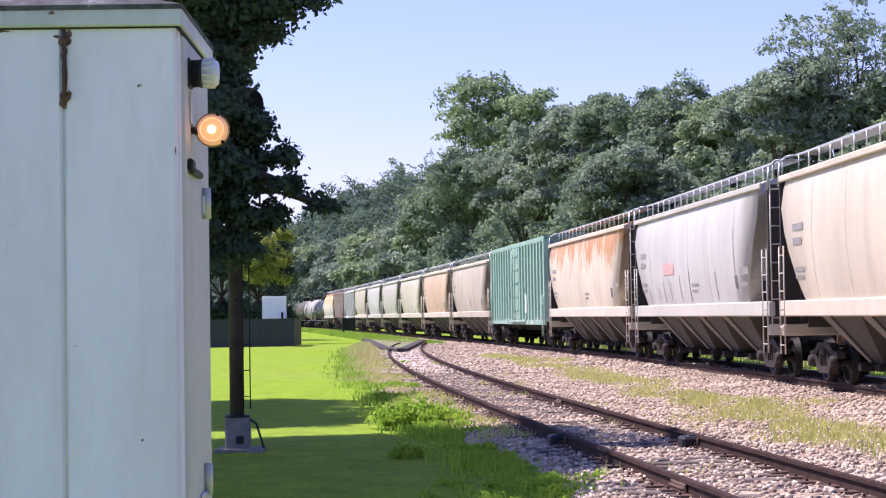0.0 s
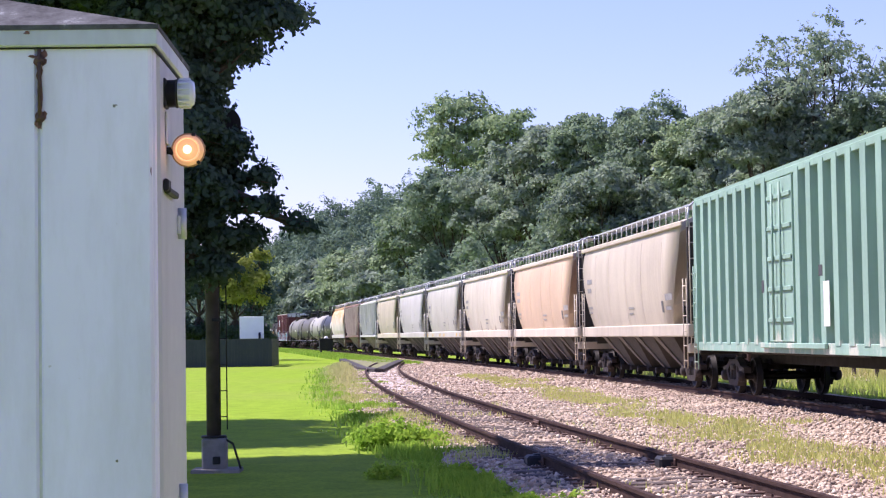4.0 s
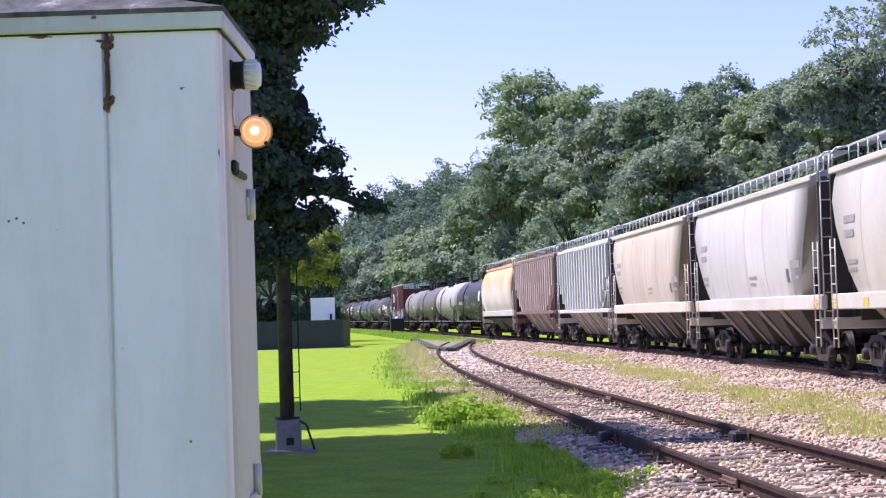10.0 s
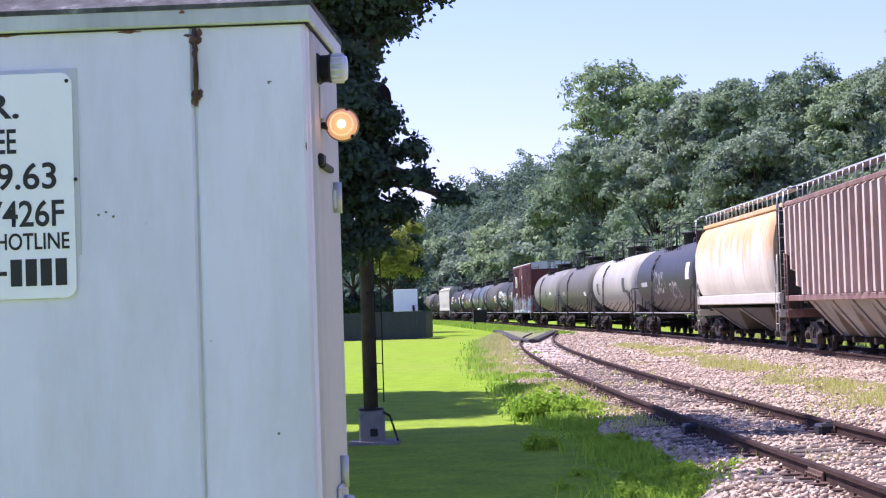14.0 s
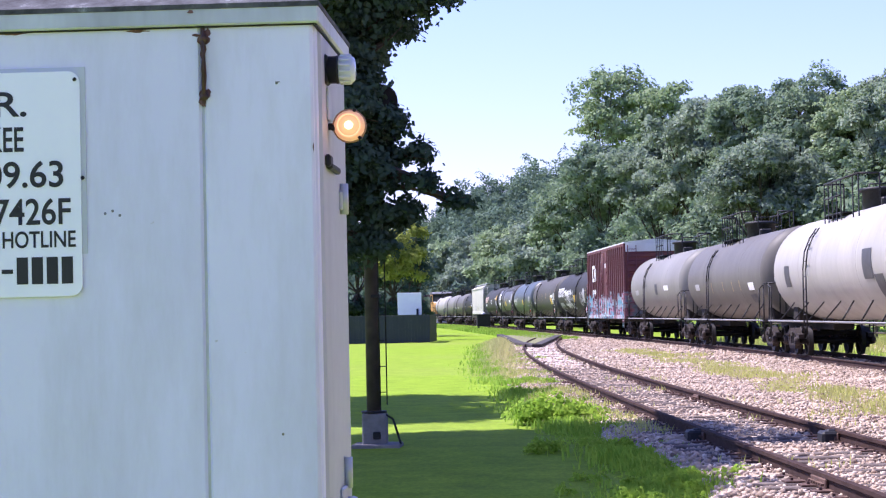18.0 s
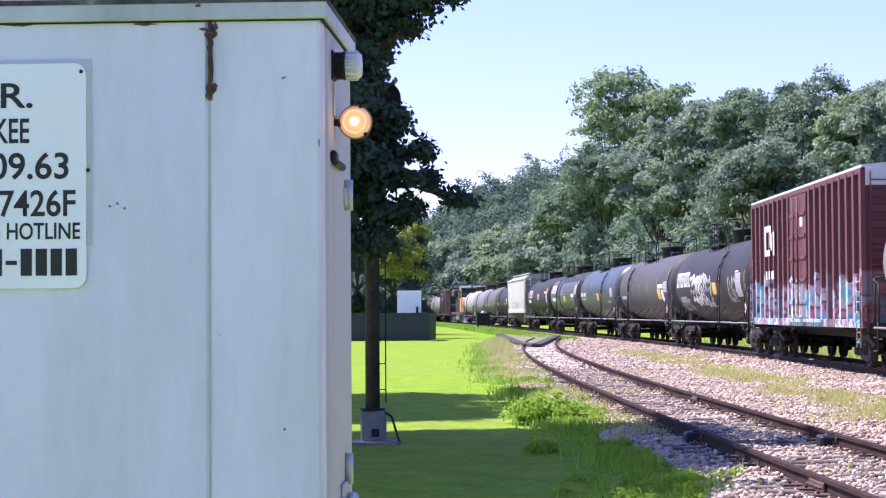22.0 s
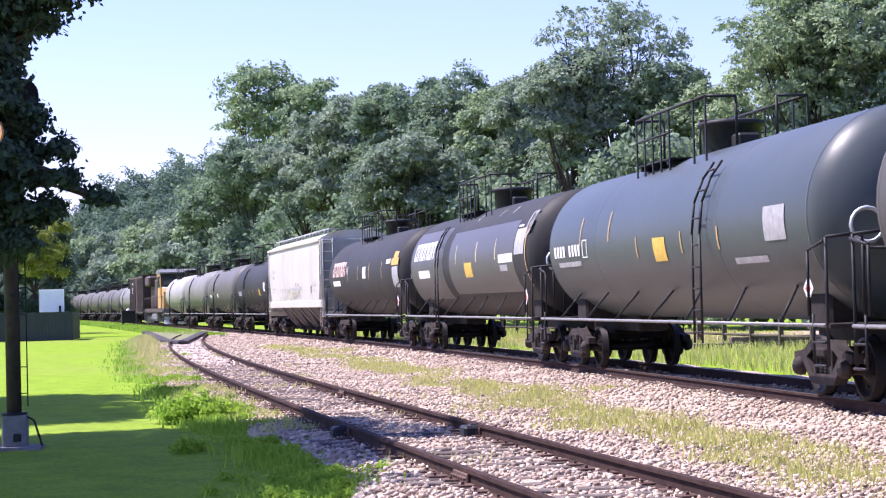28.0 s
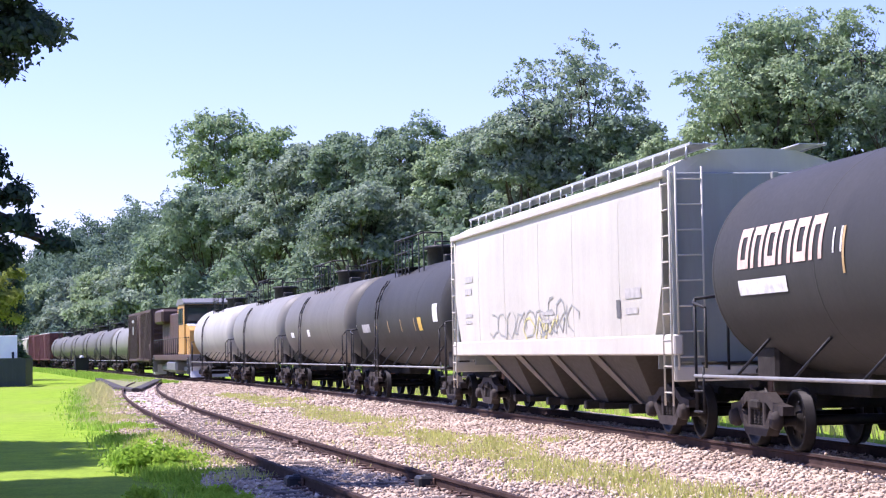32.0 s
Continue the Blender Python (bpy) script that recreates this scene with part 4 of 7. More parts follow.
        for u in (-1, 1):
            part("corner_post", Shape().box(*g(xo - 0.10, xo - 0.02), min(u * (1.40 if square else 1.02), u * 1.50), max(u * (1.40 if square else 1.02), u * 1.50), 1.1, 4.12, 0.01), end_mat, car)
            part("side_ladder", ladder_shape((d * (xo - 0.05), u * 1.53, 0.55), (d * (xo - 0.05), u * 1.53, 4.15 if square else 2.75), (-d * 0.42, 0, 0), 9 if square else 6), sill_mat, car)
            part("end_ladder", ladder_shape((d * (xo + 0.03), u * 1.45, 1.1), (d * (xo + 0.03), u * 1.45, 4.2), (0, -u * 0.42, 0), 8), sill_mat, car)
            part("knee_brace", Shape().tube((d * (xo - 0.1), u * 1.1, 1.15), (d * (xo - 0.5), u * 1.1, 2.9), 0.05, 6), end_mat, car)
        part("end_platform", Shape().box(*g(xo - 1.1, xo + 0.02), -0.75, 0.75, 1.17, 1.21, 0.01), UNDER, car)
        truck(car, d * (L / 2 - 2.35))
    part("brake_cylinder", Shape().revolve([(-0.3, 0), (-0.3, 0.16), (0.3, 0.16), (0.3, 0)], "x", 14, (L / 2 - 1.2, -0.45, 1.42)), UNDER, car)
    part("brake_wheel", Shape().revolve([(L / 2 - 0.50, 0.24), (L / 2 - 0.47, 0.27), (L / 2 - 0.44, 0.24), (L / 2 - 0.47, 0.215), (L / 2 - 0.50, 0.24)], "x", 16, (0, 0.5, 2.6)), UNDER, car)
    # running boards on the roof
    zr = 4.58 if square else 4.64
    rb = Shape()
    re_ = rough_end - 0.06 if square else L / 2 - 0.55
    for y in (-1.1, 1.1):
        rb.box(-re_, re_, y - 0.018, y + 0.018, zr - 0.022, zr + 0.022)
        rb.box(-re_, re_, min(y, y * 0.6), max(y, y * 0.6), zr - 0.008, zr + 0.008)
    for k in range(20):
        x = -re_ + 0.2 + k * (2 * re_ - 0.4) / 19
        rb.tube((x, -1.1, zr), (x, -1.12, width_z(form, 1.12) - 0.02), 0.02, 6)
        if k % 4 == 0:
            rb.tube((x, 1.1, zr), (x, 1.12, width_z(form, 1.12) - 0.02), 0.02, 6)
    part("running_board", rb, GALV, car, "galvanised roof running board")
    for d in () if square else (-1, 1):
        for u in (-1, 1):
            part("roof_handhold", Shape().pipe([(d * (L / 2 - 0.56), u * 1.1, zr), (d * (L / 2 - 0.53), u * 1.32, zr - 0.03), (d * (L / 2 - 0.52), u * 1.46, zr - 0.16), (d * (L / 2 - 0.52), u * 1.5, 4.0)], 0.026), GALV, car)
    part("hatch_trough", Shape().box(-L / 2 + 1.4, L / 2 - 1.4, -0.3, 0.3, 4.38, 4.52, 0.05), roof_mat, car)
    ends(car, L)
    for x in tags:
        part("sill_reflector", Shape().box(x - 0.22, x + 0.22, -1.537, -1.531, 1.38, 1.54), mark(YE), car, "yellow sill marker")
    for colour, *spec in sprays:
        part("graffiti", scrawl(lambda x, z: (x, -width_at(form, z) - 0.01, z), *spec), mark(colour), bd, "sprayed graffiti")
    for colour, x0, x1, z0, z1 in stains:
        part("stencil", side_patch(form, x0, x1, z0, z1, 0.012), mark(colour), bd)
    return car


def width_z(kind, w):
    """Roof height at a distance from the middle."""
    p = [q for q in PROFILES[kind] if q[1] > 4.0][::-1]
    return float(np.interp(w, [q[0] for q in p], [q[1] for q in p]))


TR, TZ = 1.46, 2.49


def tank_patch(x0, x1, a0, a1, lift=0.006, n=5, shape=None):
    """A plate on the camera's side of a tank; angles in degrees above its middle."""
    s = shape or Shape()
    v = []
    for k in range(n + 1):
        a = radians(a0 + (a1 - a0) * k / n)
        v += [(x, -(TR + lift) * math.cos(a), TZ + (TR + lift) * math.sin(a)) for x in (x0, x1)]
    return s.add(v, [(2 * k, 2 * k + 1, 2 * k + 3, 2 * k + 2) for k in range(n)], True)


RAIL_POST = Shape().box(-0.03, 0.03, -0.012, 0.012, -0.3, 0.86).mesh("railing_post", BLACK_STEEL)
RAIL_BAR = Shape().tube((-2.7, 0, 0), (1.7, 0, 0), 0.026, 6).mesh("railing_bar", BLACK_STEEL)
MID_BAR = Shape().tube((-2.7, 0, 0), (-0.5, 0, 0), 0.022, 6).mesh("railing_bar", BLACK_STEEL)
RAIL_TURN = Shape().pipe([(0, 0.88, 0.86), (0, 0.35, 0.86), (0, 0.35, 0.05)], 0.026).mesh("railing_return", BLACK_STEEL)


RUNG = Shape().tube((0, 0, 0), (0.42, 0, 0), 0.016, 6).mesh("rung", BLACK_STEEL)


def tank(mat, L=17.4, rail_mat=None, plates=(), ladder=-2.5, sprays=(), placard=False):
    """A tank car with domed heads, top platform, end railings and stub sills."""
    car = new("tank_car")
    rail_mat = rail_mat or DULL_RAIL
    h = L / 2 - 0.55
    prof = [(-h, 0.0)] + [(-h + 0.75 * (1 - math.cos(radians(a))), TR * math.sin(radians(a))) for a in (15, 30, 45, 60, 72, 82, 90)]
    prof += [(-h + 0.75 + k * (2 * h - 1.5) / 6, TR) for k in range(1, 6)]
    prof += [(h - 0.75 * (1 - math.cos(radians(a))), TR * math.sin(radians(a))) for a in (90, 82, 72, 60, 45, 30, 15)] + [(h, 0.0)]
    shell = part("tank_shell", Shape().revolve(prof, "x", 48, (0, 0, TZ)), mat, car)
    for x in (-h + 0.75, h - 0.75) + tuple(np.linspace(-h * 0.45, h * 0.45, 2)):
        part("weld_band", Shape().revolve([(x - 0.03, TR), (x - 0.015, TR + 0.004), (x + 0.015, TR + 0.004), (x + 0.03, TR)], "x", 48, (0, 0, TZ)), mat, shell)
    # top fittings
    part("manway_housing", Shape().revolve([(TR - 0.1, 0.50), (TR + 0.36, 0.50), (TR + 0.38, 0.58), (TR + 0.46, 0.58), (TR + 0.49, 0.4), (TR + 0.50, 0.0)], "z", 20, (0.35, 0, TZ)), BLACK_STEEL, car)
    part("valve_box", Shape().box(0.9, 1.3, -0.2, 0.2, TZ + TR - 0.08, TZ + TR + 0.2, 0.04), BLACK_STEEL, car)
    zt = TZ + TR * 0.94
    plat = Shape()
    for u in (-1, 1):
        plat.box(-2.75, -0.45, u * 0.62 - 0.26, u * 0.62 + 0.26, zt - 0.015, zt + 0.015, 0.004)
        for x in (-2.5, -1.6, -0.7):
            plat.box(x - 0.025, x + 0.025, u * 0.62 - 0.25, u * 0.62 + 0.25, zt - 0.10, zt - 0.015)
    part("top_platform", plat, BLACK_STEEL, car)
    for u in (-1, 1):
        y = u * 0.88
        for x in (-2.7, -2.15, -1.6, -1.05, -0.5, 1.0, 1.7):
            part("railing_post", RAIL_POST, BLACK_STEEL, car, at=pose(x, y, zt))
        part("railing_bar", RAIL_BAR, BLACK_STEEL, car, at=pose(0, y, zt + 0.86))
        part("railing_bar", MID_BAR, BLACK_STEEL, car, at=pose(0, y, zt + 0.45))
        for x in (-2.7, 1.7):
            part("railing_return", RAIL_TURN, BLACK_STEEL, car, at=pose(x, 0, zt, 0, 0, 0 if u > 0 else 180))
    for u in (-1, 1):
        if ladder is not None:
            arc = [(ladder, u * 1.56, 0.7), (ladder, u * 1.56, 2.4)] + [(ladder, u * (TR + 0.1) * math.cos(radians(a)), TZ + (TR + 0.1) * math.sin(radians(a))) for a in (15, 30, 42)]
            lad = part("side_ladder", Shape().pipe(arc, 0.022), BLACK_STEEL, car)
            part("stile", Shape().pipe([(a + 0.42, b, c) for a, b, c in arc], 0.022), BLACK_STEEL, lad)
            for a, b in zip(arc, arc[1:]):
                m = max(1, round((Vector(b) - Vector(a)).length / 0.36))
                for k in range(m):
                    part("rung", RUNG, BLACK_STEEL, lad, at=Matrix.Translation(Vector(a).lerp(Vector(b), (k + 0.5) / m)))
        # long grab rail at sill level with struts up to the shell
        gr = Shape().tube((-L / 2 + 0.5, u * 1.52, 1.02), (L / 2 - 0.5, u * 1.52, 1.02), 0.026, 8)
        part("side_rail", gr, rail_mat, car)
        for k in range(7):
            x = -h + 1.8 + k * (2 * h - 3.6) / 6
            st = Shape().tube((x, u * 1.51, 1.02), (x + (0.32 if k < 4 else -0.32), u * 1.12, 1.54), 0.022, 6)
            part("rail_strut", st, BLACK_STEEL, car)
    for d in (-1, 1):
        g = lambda a, b: (min(d * a, d * b), max(d * a, d * b))
        part("stub_sill", Shape().box(*g(h - 3.6, L / 2 - 0.4), -0.3, 0.3, 0.75, 1.12, 0.03), UNDER, car)
        part("saddle", Shape().box(*g(h - 2.0, h - 1.2), -1.0, 1.0, 0.95, 1.45, 0.05), UNDER, car)
        part("end_platform", Shape().box(*g(L / 2 - 1.15, L / 2 - 0.42), -1.5, 1.5, 0.98, 1.04, 0.01), UNDER, car)
        er = Shape()
        for u in (-1, 1):
            er.pipe([(d * (L / 2 - 0.5), u * 1.5, 0.5), (d * (L / 2 - 0.5), u * 1.5, 2.15), (d * (L / 2 - 0.5), u * 1.0, 2.2), (d * (L / 2 - 0.5), u * 1.0, 1.1)], 0.024)
            er.pipe([(d * (L / 2 - 0.5), u * 1.53, 0.5), (d * (L / 2 - 0.95), u * 1.53, 0.5), (d * (L / 2 - 0.95), u * 1.53, 1.16)], 0.02)
            er.pipe([(d * (L / 2 - 0.5), u * 1.53, 0.8), (d * (L / 2 - 0.95), u * 1.53, 0.8)], 0.018)
            er.pipe([(d * (L / 2 - 1.1), u * 1.53, 1.14), (d * (L / 2 - 1.1), u * 1.53, 2.0), (d * (L / 2 - 0.5), u * 1.53, 2.1)], 0.022)
        er.pipe([(d * (L / 2 - 0.5), -1.0, 2.0), (d * (L / 2 - 0.5), 1.0, 2.0)], 0.022)
        part("end_railing", er, BLACK_STEEL, car)
        truck(car, d * (L / 2 - 1.9))
    part("brake_wheel", Shape().revolve([(L / 2 - 0.60, 0.22), (L / 2 - 0.57, 0.25), (L / 2 - 0.54, 0.22), (L / 2 - 0.57, 0.195), (L / 2 - 0.60, 0.22)], "x", 16, (0, -0.9, 2.3)), GALV, car)
    part("brake_cylinder", Shape().revolve([(-0.3, 0), (-0.3, 0.15), (0.3, 0.15), (0.3, 0)], "x", 12, (-L / 2 + 1.0, 0.6, 1.0)), UNDER, car)
    ends(car, L)
    if placard:
        # a diamond warning plate on a bracket at the front end
        pl = part("placard", Shape().extrude([(h - 0.75, 1.32), (h - 0.57, 1.50), (h - 0.75, 1.68), (h - 0.93, 1.50)], -1.46, -1.45), mark(W), car, "diamond warning plate")
        part("placard_centre", Shape().extrude([(h - 0.75, 1.40), (h - 0.65, 1.50), (h - 0.75, 1.60), (h - 0.85, 1.50)], -1.466, -1.461), mark((0.5, 0.06, 0.05)), pl)
        part("placard_bracket", Shape().tube((h - 0.75, -1.44, 1.02), (h - 0.75, -1.44, 1.66), 0.016, 6), BLACK_STEEL, car)
    for colour, *spec in sprays:
        part("graffiti", scrawl(lambda x, s: (x, -(TR + 0.008) * math.cos(s / TR), TZ + (TR + 0.008) * math.sin(s / TR)), *spec), mark(colour), shell, "sprayed graffiti")
    for colour, x0, x1, a0, a1 in plates:
        part("stencil", tank_patch(x0, x1, a0 - 20, a1 - 20, 0.006 if colour == "panel" else 0.010, 16), mark(colour), shell)
    return car


def boxcar(mat, door_mat, roof_mat, L=17.4, top=4.55, posts=21, dw=1.2, plates=(), band=None, slim=1.0):
    """A steel box car with outside posts and one sliding door a side."""
    car = new("box_car")
    h = L / 2 - 0.62
    inset = 1.46 if slim == 1.0 else 1.38
    body = part("body", Shape().box(-h, h, -inset, inset, 1.12, top, 0.02), mat, car)
    roof = Shape().add([(x, y, z) for x in (-h - 0.03, h + 0.03) for y, z in ((-1.54, top), (-1.54, top + 0.06), (0, top + 0.2), (1.54, top + 0.06), (1.54, top))],
                       [(0, 1, 6, 5), (1, 2, 7, 6), (2, 3, 8, 7), (3, 4, 9, 8), (4, 0, 5, 9), (0, 4, 3, 2, 1), (5, 6, 7, 8, 9)])
    part("roof", roof, roof_mat, car)
    for u in (-1, 1):
        for k in range(posts):
            x = -h + 0.1 + k * (2 * h - 0.2) / (posts - 1)
            if abs(x) < dw + 0.1:
                continue
            part("side_post", Shape().extrude([(x - 0.15 * slim, u * inset), (x - 0.11 * slim, u * 1.565), (x + 0.11 * slim, u * 1.565), (x + 0.15 * slim, u * inset)], 1.16, top - 0.06, "xy"), mat, body)
        y = (min(u * 1.46, u * 1.55), max(u * 1.46, u * 1.55))
        part("side_sill", Shape().box(-h, h, *y, 1.0, 1.2, 0.01), mat, car)
        part("top_chord", Shape().box(-h, h, *y, top - 0.14, top, 0.01), mat, car)
        dr = part("sliding_door", Shape().box(-dw, dw, min(u * 1.50, u * 1.565), max(u * 1.50, u * 1.565), 1.22, top - 0.16, 0.01), door_mat, car)
        for z in (1.6, 2.2, 2.8, 3.4, 4.0):
            part("door_rib", Shape().box(-dw + 0.05, dw - 0.05, min(u * 1.565, u * 1.60), max(u * 1.565, u * 1.60), z, z + 0.09, 0.01), door_mat, dr)
        for x in (-0.35, 0.3):
            part("lock_bar", Shape().tube((x, u * 1.63, 1.25), (x, u * 1.63, top - 0.25), 0.028, 6), door_mat, dr)
        part("door_track", Shape().box(-1.6, 3.4, min(u * 1.56, u * 1.62), max(u * 1.56, u * 1.62), 1.10, 1.20, 0.01), door_mat, car)
        for d in (-1, 1):
            xo = h - 0.02
            part("side_ladder", ladder_shape((d * xo, u * 1.60, 0.55), (d * xo, u * 1.60, 3.0 if d < 0 else 2.2), (-d * 0.42, 0, 0), 7), mat, car)
    for d in (-1, 1):
        g = lambda a, b: (min(d * a, d * b), max(d * a, d * b))
        for z in np.linspace(1.5, top - 0.7, 8):
            part("end_corrugation", Shape().box(*g(h, h + 0.06), -1.35, 1.35, z, z + 0.2, 0.03), mat, body)
        if band:
            part("end_band", Shape().box(*g(h, h + 0.066), -1.46, 1.46, top - 0.42, top, 0.01), roof_mat, car, "white band below the roof")
        part("end_ladder", ladder_shape((d * (h + 0.10), -1.35, 1.1), (d * (h + 0.10), -1.35, top - 0.1), (0, 0.42, 0), 9), mat, car)
        part("end_sill", Shape().box(*g(h, h + 0.12), -1.46, 1.46, 0.9, 1.12, 0.02), UNDER, car)
        truck(car, d * (L / 2 - 2.5))
    part("underframe", Shape().box(-h, h, -0.25, 0.25, 0.7, 1.12, 0.02).box(-h + 3.5, h - 3.5, -1.3, 1.3, 0.95, 1.1, 0.02), UNDER, car)
    ends(car, L)
    for colour, x0, x1, z0, z1 in plates:
        part("stencil", Shape().box(x0, x1, -1.572, -1.563, z0, z1, 0.002), mark(colour), body)
    return car


GLASS = plain("cab_window_glass", (0.02, 0.03, 0.035), 0.08, 0, 0.1, 3, 0)


def locomotive(yellow, grey, brown, L=22.3):
    """A road switcher: long hood trailing, cab and short nose leading."""
    car = new("locomotive")
    part("frame", Shape().box(-L / 2 + 0.6, L / 2 - 0.6, -1.5, 1.5, 1.1, 1.45, 0.03), brown, car)
    hood = part("long_hood", Shape().box(-L / 2 + 1.6, 4.6, -0.95, 0.95, 1.45, 4.1, 0.06), brown, car)
    part("radiator_wing", Shape().box(-L / 2 + 1.6, -5.0, -1.5, 1.5, 3.5, 4.45, 0.15), brown, car)
    for k in range(14):
        x = -9.1 + k * 0.95
        part("hood_door", Shape().box(x, x + 0.86, -0.985, -0.95, 1.55, 3.3, 0.01), brown, hood)
    cab = part("cab", Shape().box(4.6, 7.9, -1.5, 1.5, 1.45, 4.45, 0.04), yellow, car)
    part("cab_roof", Shape().extrude([(8.25, 4.42), (4.3, 4.42), (4.3, 4.52), (5.0, 4.78), (7.4, 4.78), (8.25, 4.52)], -1.55, 1.55), grey, car, "grey cab roof")
    for x0, x1 in ((6.45, 7.4), (5.2, 6.3)):
        w_ = part("cab_window", Shape().box(x0, x1, -1.53, -1.495, 3.30, 4.15, 0.01), GLASS, cab)
        part("window_frame", Shape().box(x0 - 0.06, x1 + 0.06, -1.52, -1.498, 4.15, 4.22).box(x0 - 0.06, x1 + 0.06, -1.52, -1.498, 3.23, 3.30), BLACK_STEEL, w_)
    part("windscreen_panel", Shape().box(7.9, 7.94, -1.46, 1.46, 3.25, 4.40, 0.01), BLACK_STEEL, cab)
    for y0, y1 in ((-1.3, -0.12), (0.12, 1.3)):
        part("windscreen", Shape().box(7.94, 7.97, y0, y1, 3.42, 4.22, 0.01), GLASS, cab)
    part("cab_door", Shape().box(4.75, 5.1, -1.525, -1.495, 1.6, 3.9, 0.01), brown, cab)
    part("nose", Shape().extrude([(10.0, 1.45), (7.95, 1.45), (7.95, 3.25), (9.2, 3.12), (10.0, 2.85)], -1.4, 1.4), yellow, car)
    # white sheet paints the sunlight on top of the yellow nose
    part("nose_top", Shape().extrude([(9.2, 3.125), (7.96, 3.255), (7.96, 3.28), (9.2, 3.15)], -1.36, 1.36), P_ROOFW, car, "pale sheet painting sunlight on the nose top")
    part("fuel_tank", Shape().box(-2.6, 2.6, -1.45, 1.45, 0.35, 1.1, 0.15), grey, car)
    part("exhaust", Shape().box(-1.0, -0.2, -0.4, 0.4, 4.1, 4.5, 0.05), BLACK_STEEL, car)
    part("dynamic_brake", Shape().box(1.2, 3.8, -1.1, 1.1, 3.6, 4.5, 0.1), brown, car)
    rl = Shape()
    for u in (-1, 1):
        pts = [(x, u * 1.48, 2.45) for x in np.linspace(-10.2, 10.2, 18)]
        rl.tube(pts[0], pts[-1], 0.025, 6)
        for p in pts:
            rl.tube((p[0], p[1], 1.45), p, 0.02, 6)
    part("handrail", rl, BLACK_STEEL, car)
    for d in (-1, 1):
        part("pilot", Shape().box(min(d * 10.5, d * 10.7), max(d * 10.5, d * 10.7), -1.5, 1.5, 0.75, 1.45, 0.03), grey, car)
        part("plow", Shape().extrude([(d * 10.5, 0.15), (d * 10.85, 0.12), (d * 10.62, 0.5), (d * 10.6, 0.8), (d * 10.5, 0.8)], -1.45, 1.45), P_ROOFW, car, "pale steel plow")
        st = Shape()
        for u in (-1, 1):
            for k in range(4):
                st.box(min(d * 9.9, d * 10.5), max(d * 9.9, d * 10.5), min(u * 1.3, u * 1.58), max(u * 1.3, u * 1.58), 0.3 + 0.3 * k, 0.34 + 0.3 * k)
            st.box(min(d * 9.85, d * 9.9), max(d * 9.85, d * 9.9), min(u * 1.3, u * 1.58), max(u * 1.3, u * 1.58), 0.3, 1.3)
        part("step_well", st, grey, car)
        b = part("truck", Shape().box(d * 6.6 - 2.2, d * 6.6 + 2.2, -1.12, -0.95, 0.42, 0.72, 0.05).box(d * 6.6 - 2.2, d * 6.6 + 2.2, 0.95, 1.12, 0.42, 0.72, 0.05).box(d * 6.6 - 0.3, d * 6.6 + 0.3, -1.1, 1.1, 0.5, 0.9, 0.05), grey, car, "three-axle locomotive truck")
        for k in (-1, 0, 1):
            ws = part("wheelset", WHEELSET, WHEEL, b, at=pose(d * 6.6 + k * 1.75, 0, 0.425))
            WHEELS.append((ws, car, d * 6.6 + k * 1.75))
    ends(car, L)
    return car


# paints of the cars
# bays are painted dark for the shade under the sill, braces paler
P_BAY = paint("shaded_bay_paint", (0.050, 0.042, 0.036), (0.06, 0.05, 0.045), 0.6, 0.8)
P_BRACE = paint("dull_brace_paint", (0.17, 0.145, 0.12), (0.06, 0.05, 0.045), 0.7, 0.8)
P_RIBBAY = paint("dusty_brace_paint", (0.27, 0.235, 0.195), (0.08, 0.065, 0.055), 0.7, 0.8)
# near-black end colour stands for the shade between the cars
P_END = paint("shaded_end_paint", (0.045, 0.04, 0.037), (0.03, 0.026, 0.023), 0.6, 0.8)
P_GREY = paint("grey_hopper_paint", (0.52, 0.505, 0.475), (0.30, 0.275, 0.24), 0.45, 0.55)
P_WHITE = paint("white_hopper_paint", (0.53, 0.505, 0.43), (0.33, 0.31, 0.27), 0.45, 0.5)
P_CREAM = paint("cream_hopper_paint", (0.62, 0.55, 0.43), (0.36, 0.28, 0.21), 0.45, 0.55)
P_BEIGE = paint("beige_hopper_paint", (0.52, 0.455, 0.35), (0.30, 0.24, 0.19), 0.5, 0.6)
P_RUSTY = paint("rust_streaked_paint", (0.66, 0.58, 0.44), (0.40, 0.28, 0.19), 0.5, 0.6, 0.2, (0.46, 0.20, 0.06), 0.45, (2.3, 3.9), rust_soft=0.12)
P_STAIN = paint("stained_cream_paint", (0.60, 0.54, 0.43), (0.36, 0.28, 0.21), 0.45, 0.55, 0.25, (0.24, 0.17, 0.12), 0.57, (2.7, 1.6))
P_TAN = paint("orange_tan_paint", (0.64, 0.45, 0.30), (0.46, 0.34, 0.25), 0.6, 0.6)
P_GREEN = paint("green_boxcar_paint", (0.25, 0.42, 0.33), (0.10, 0.15, 0.12), 0.45, 0.6, 0.3, (0.55, 0.56, 0.46), 0.60, (2.3, 1.2))
P_RIB = paint("pale_grey_ribbed_paint", (0.56, 0.575, 0.54), (0.28, 0.24, 0.20), 0.45, 0.6)
P_BROWN = paint("brown_ribbed_paint", (0.17, 0.08, 0.065), (0.40, 0.31, 0.26), 0.7, 0.7, 0.12)
P_WORN = paint("worn_pale_brown_paint", (0.56, 0.46, 0.40), (0.22, 0.10, 0.08), 0.95, 0.7, 0.5)
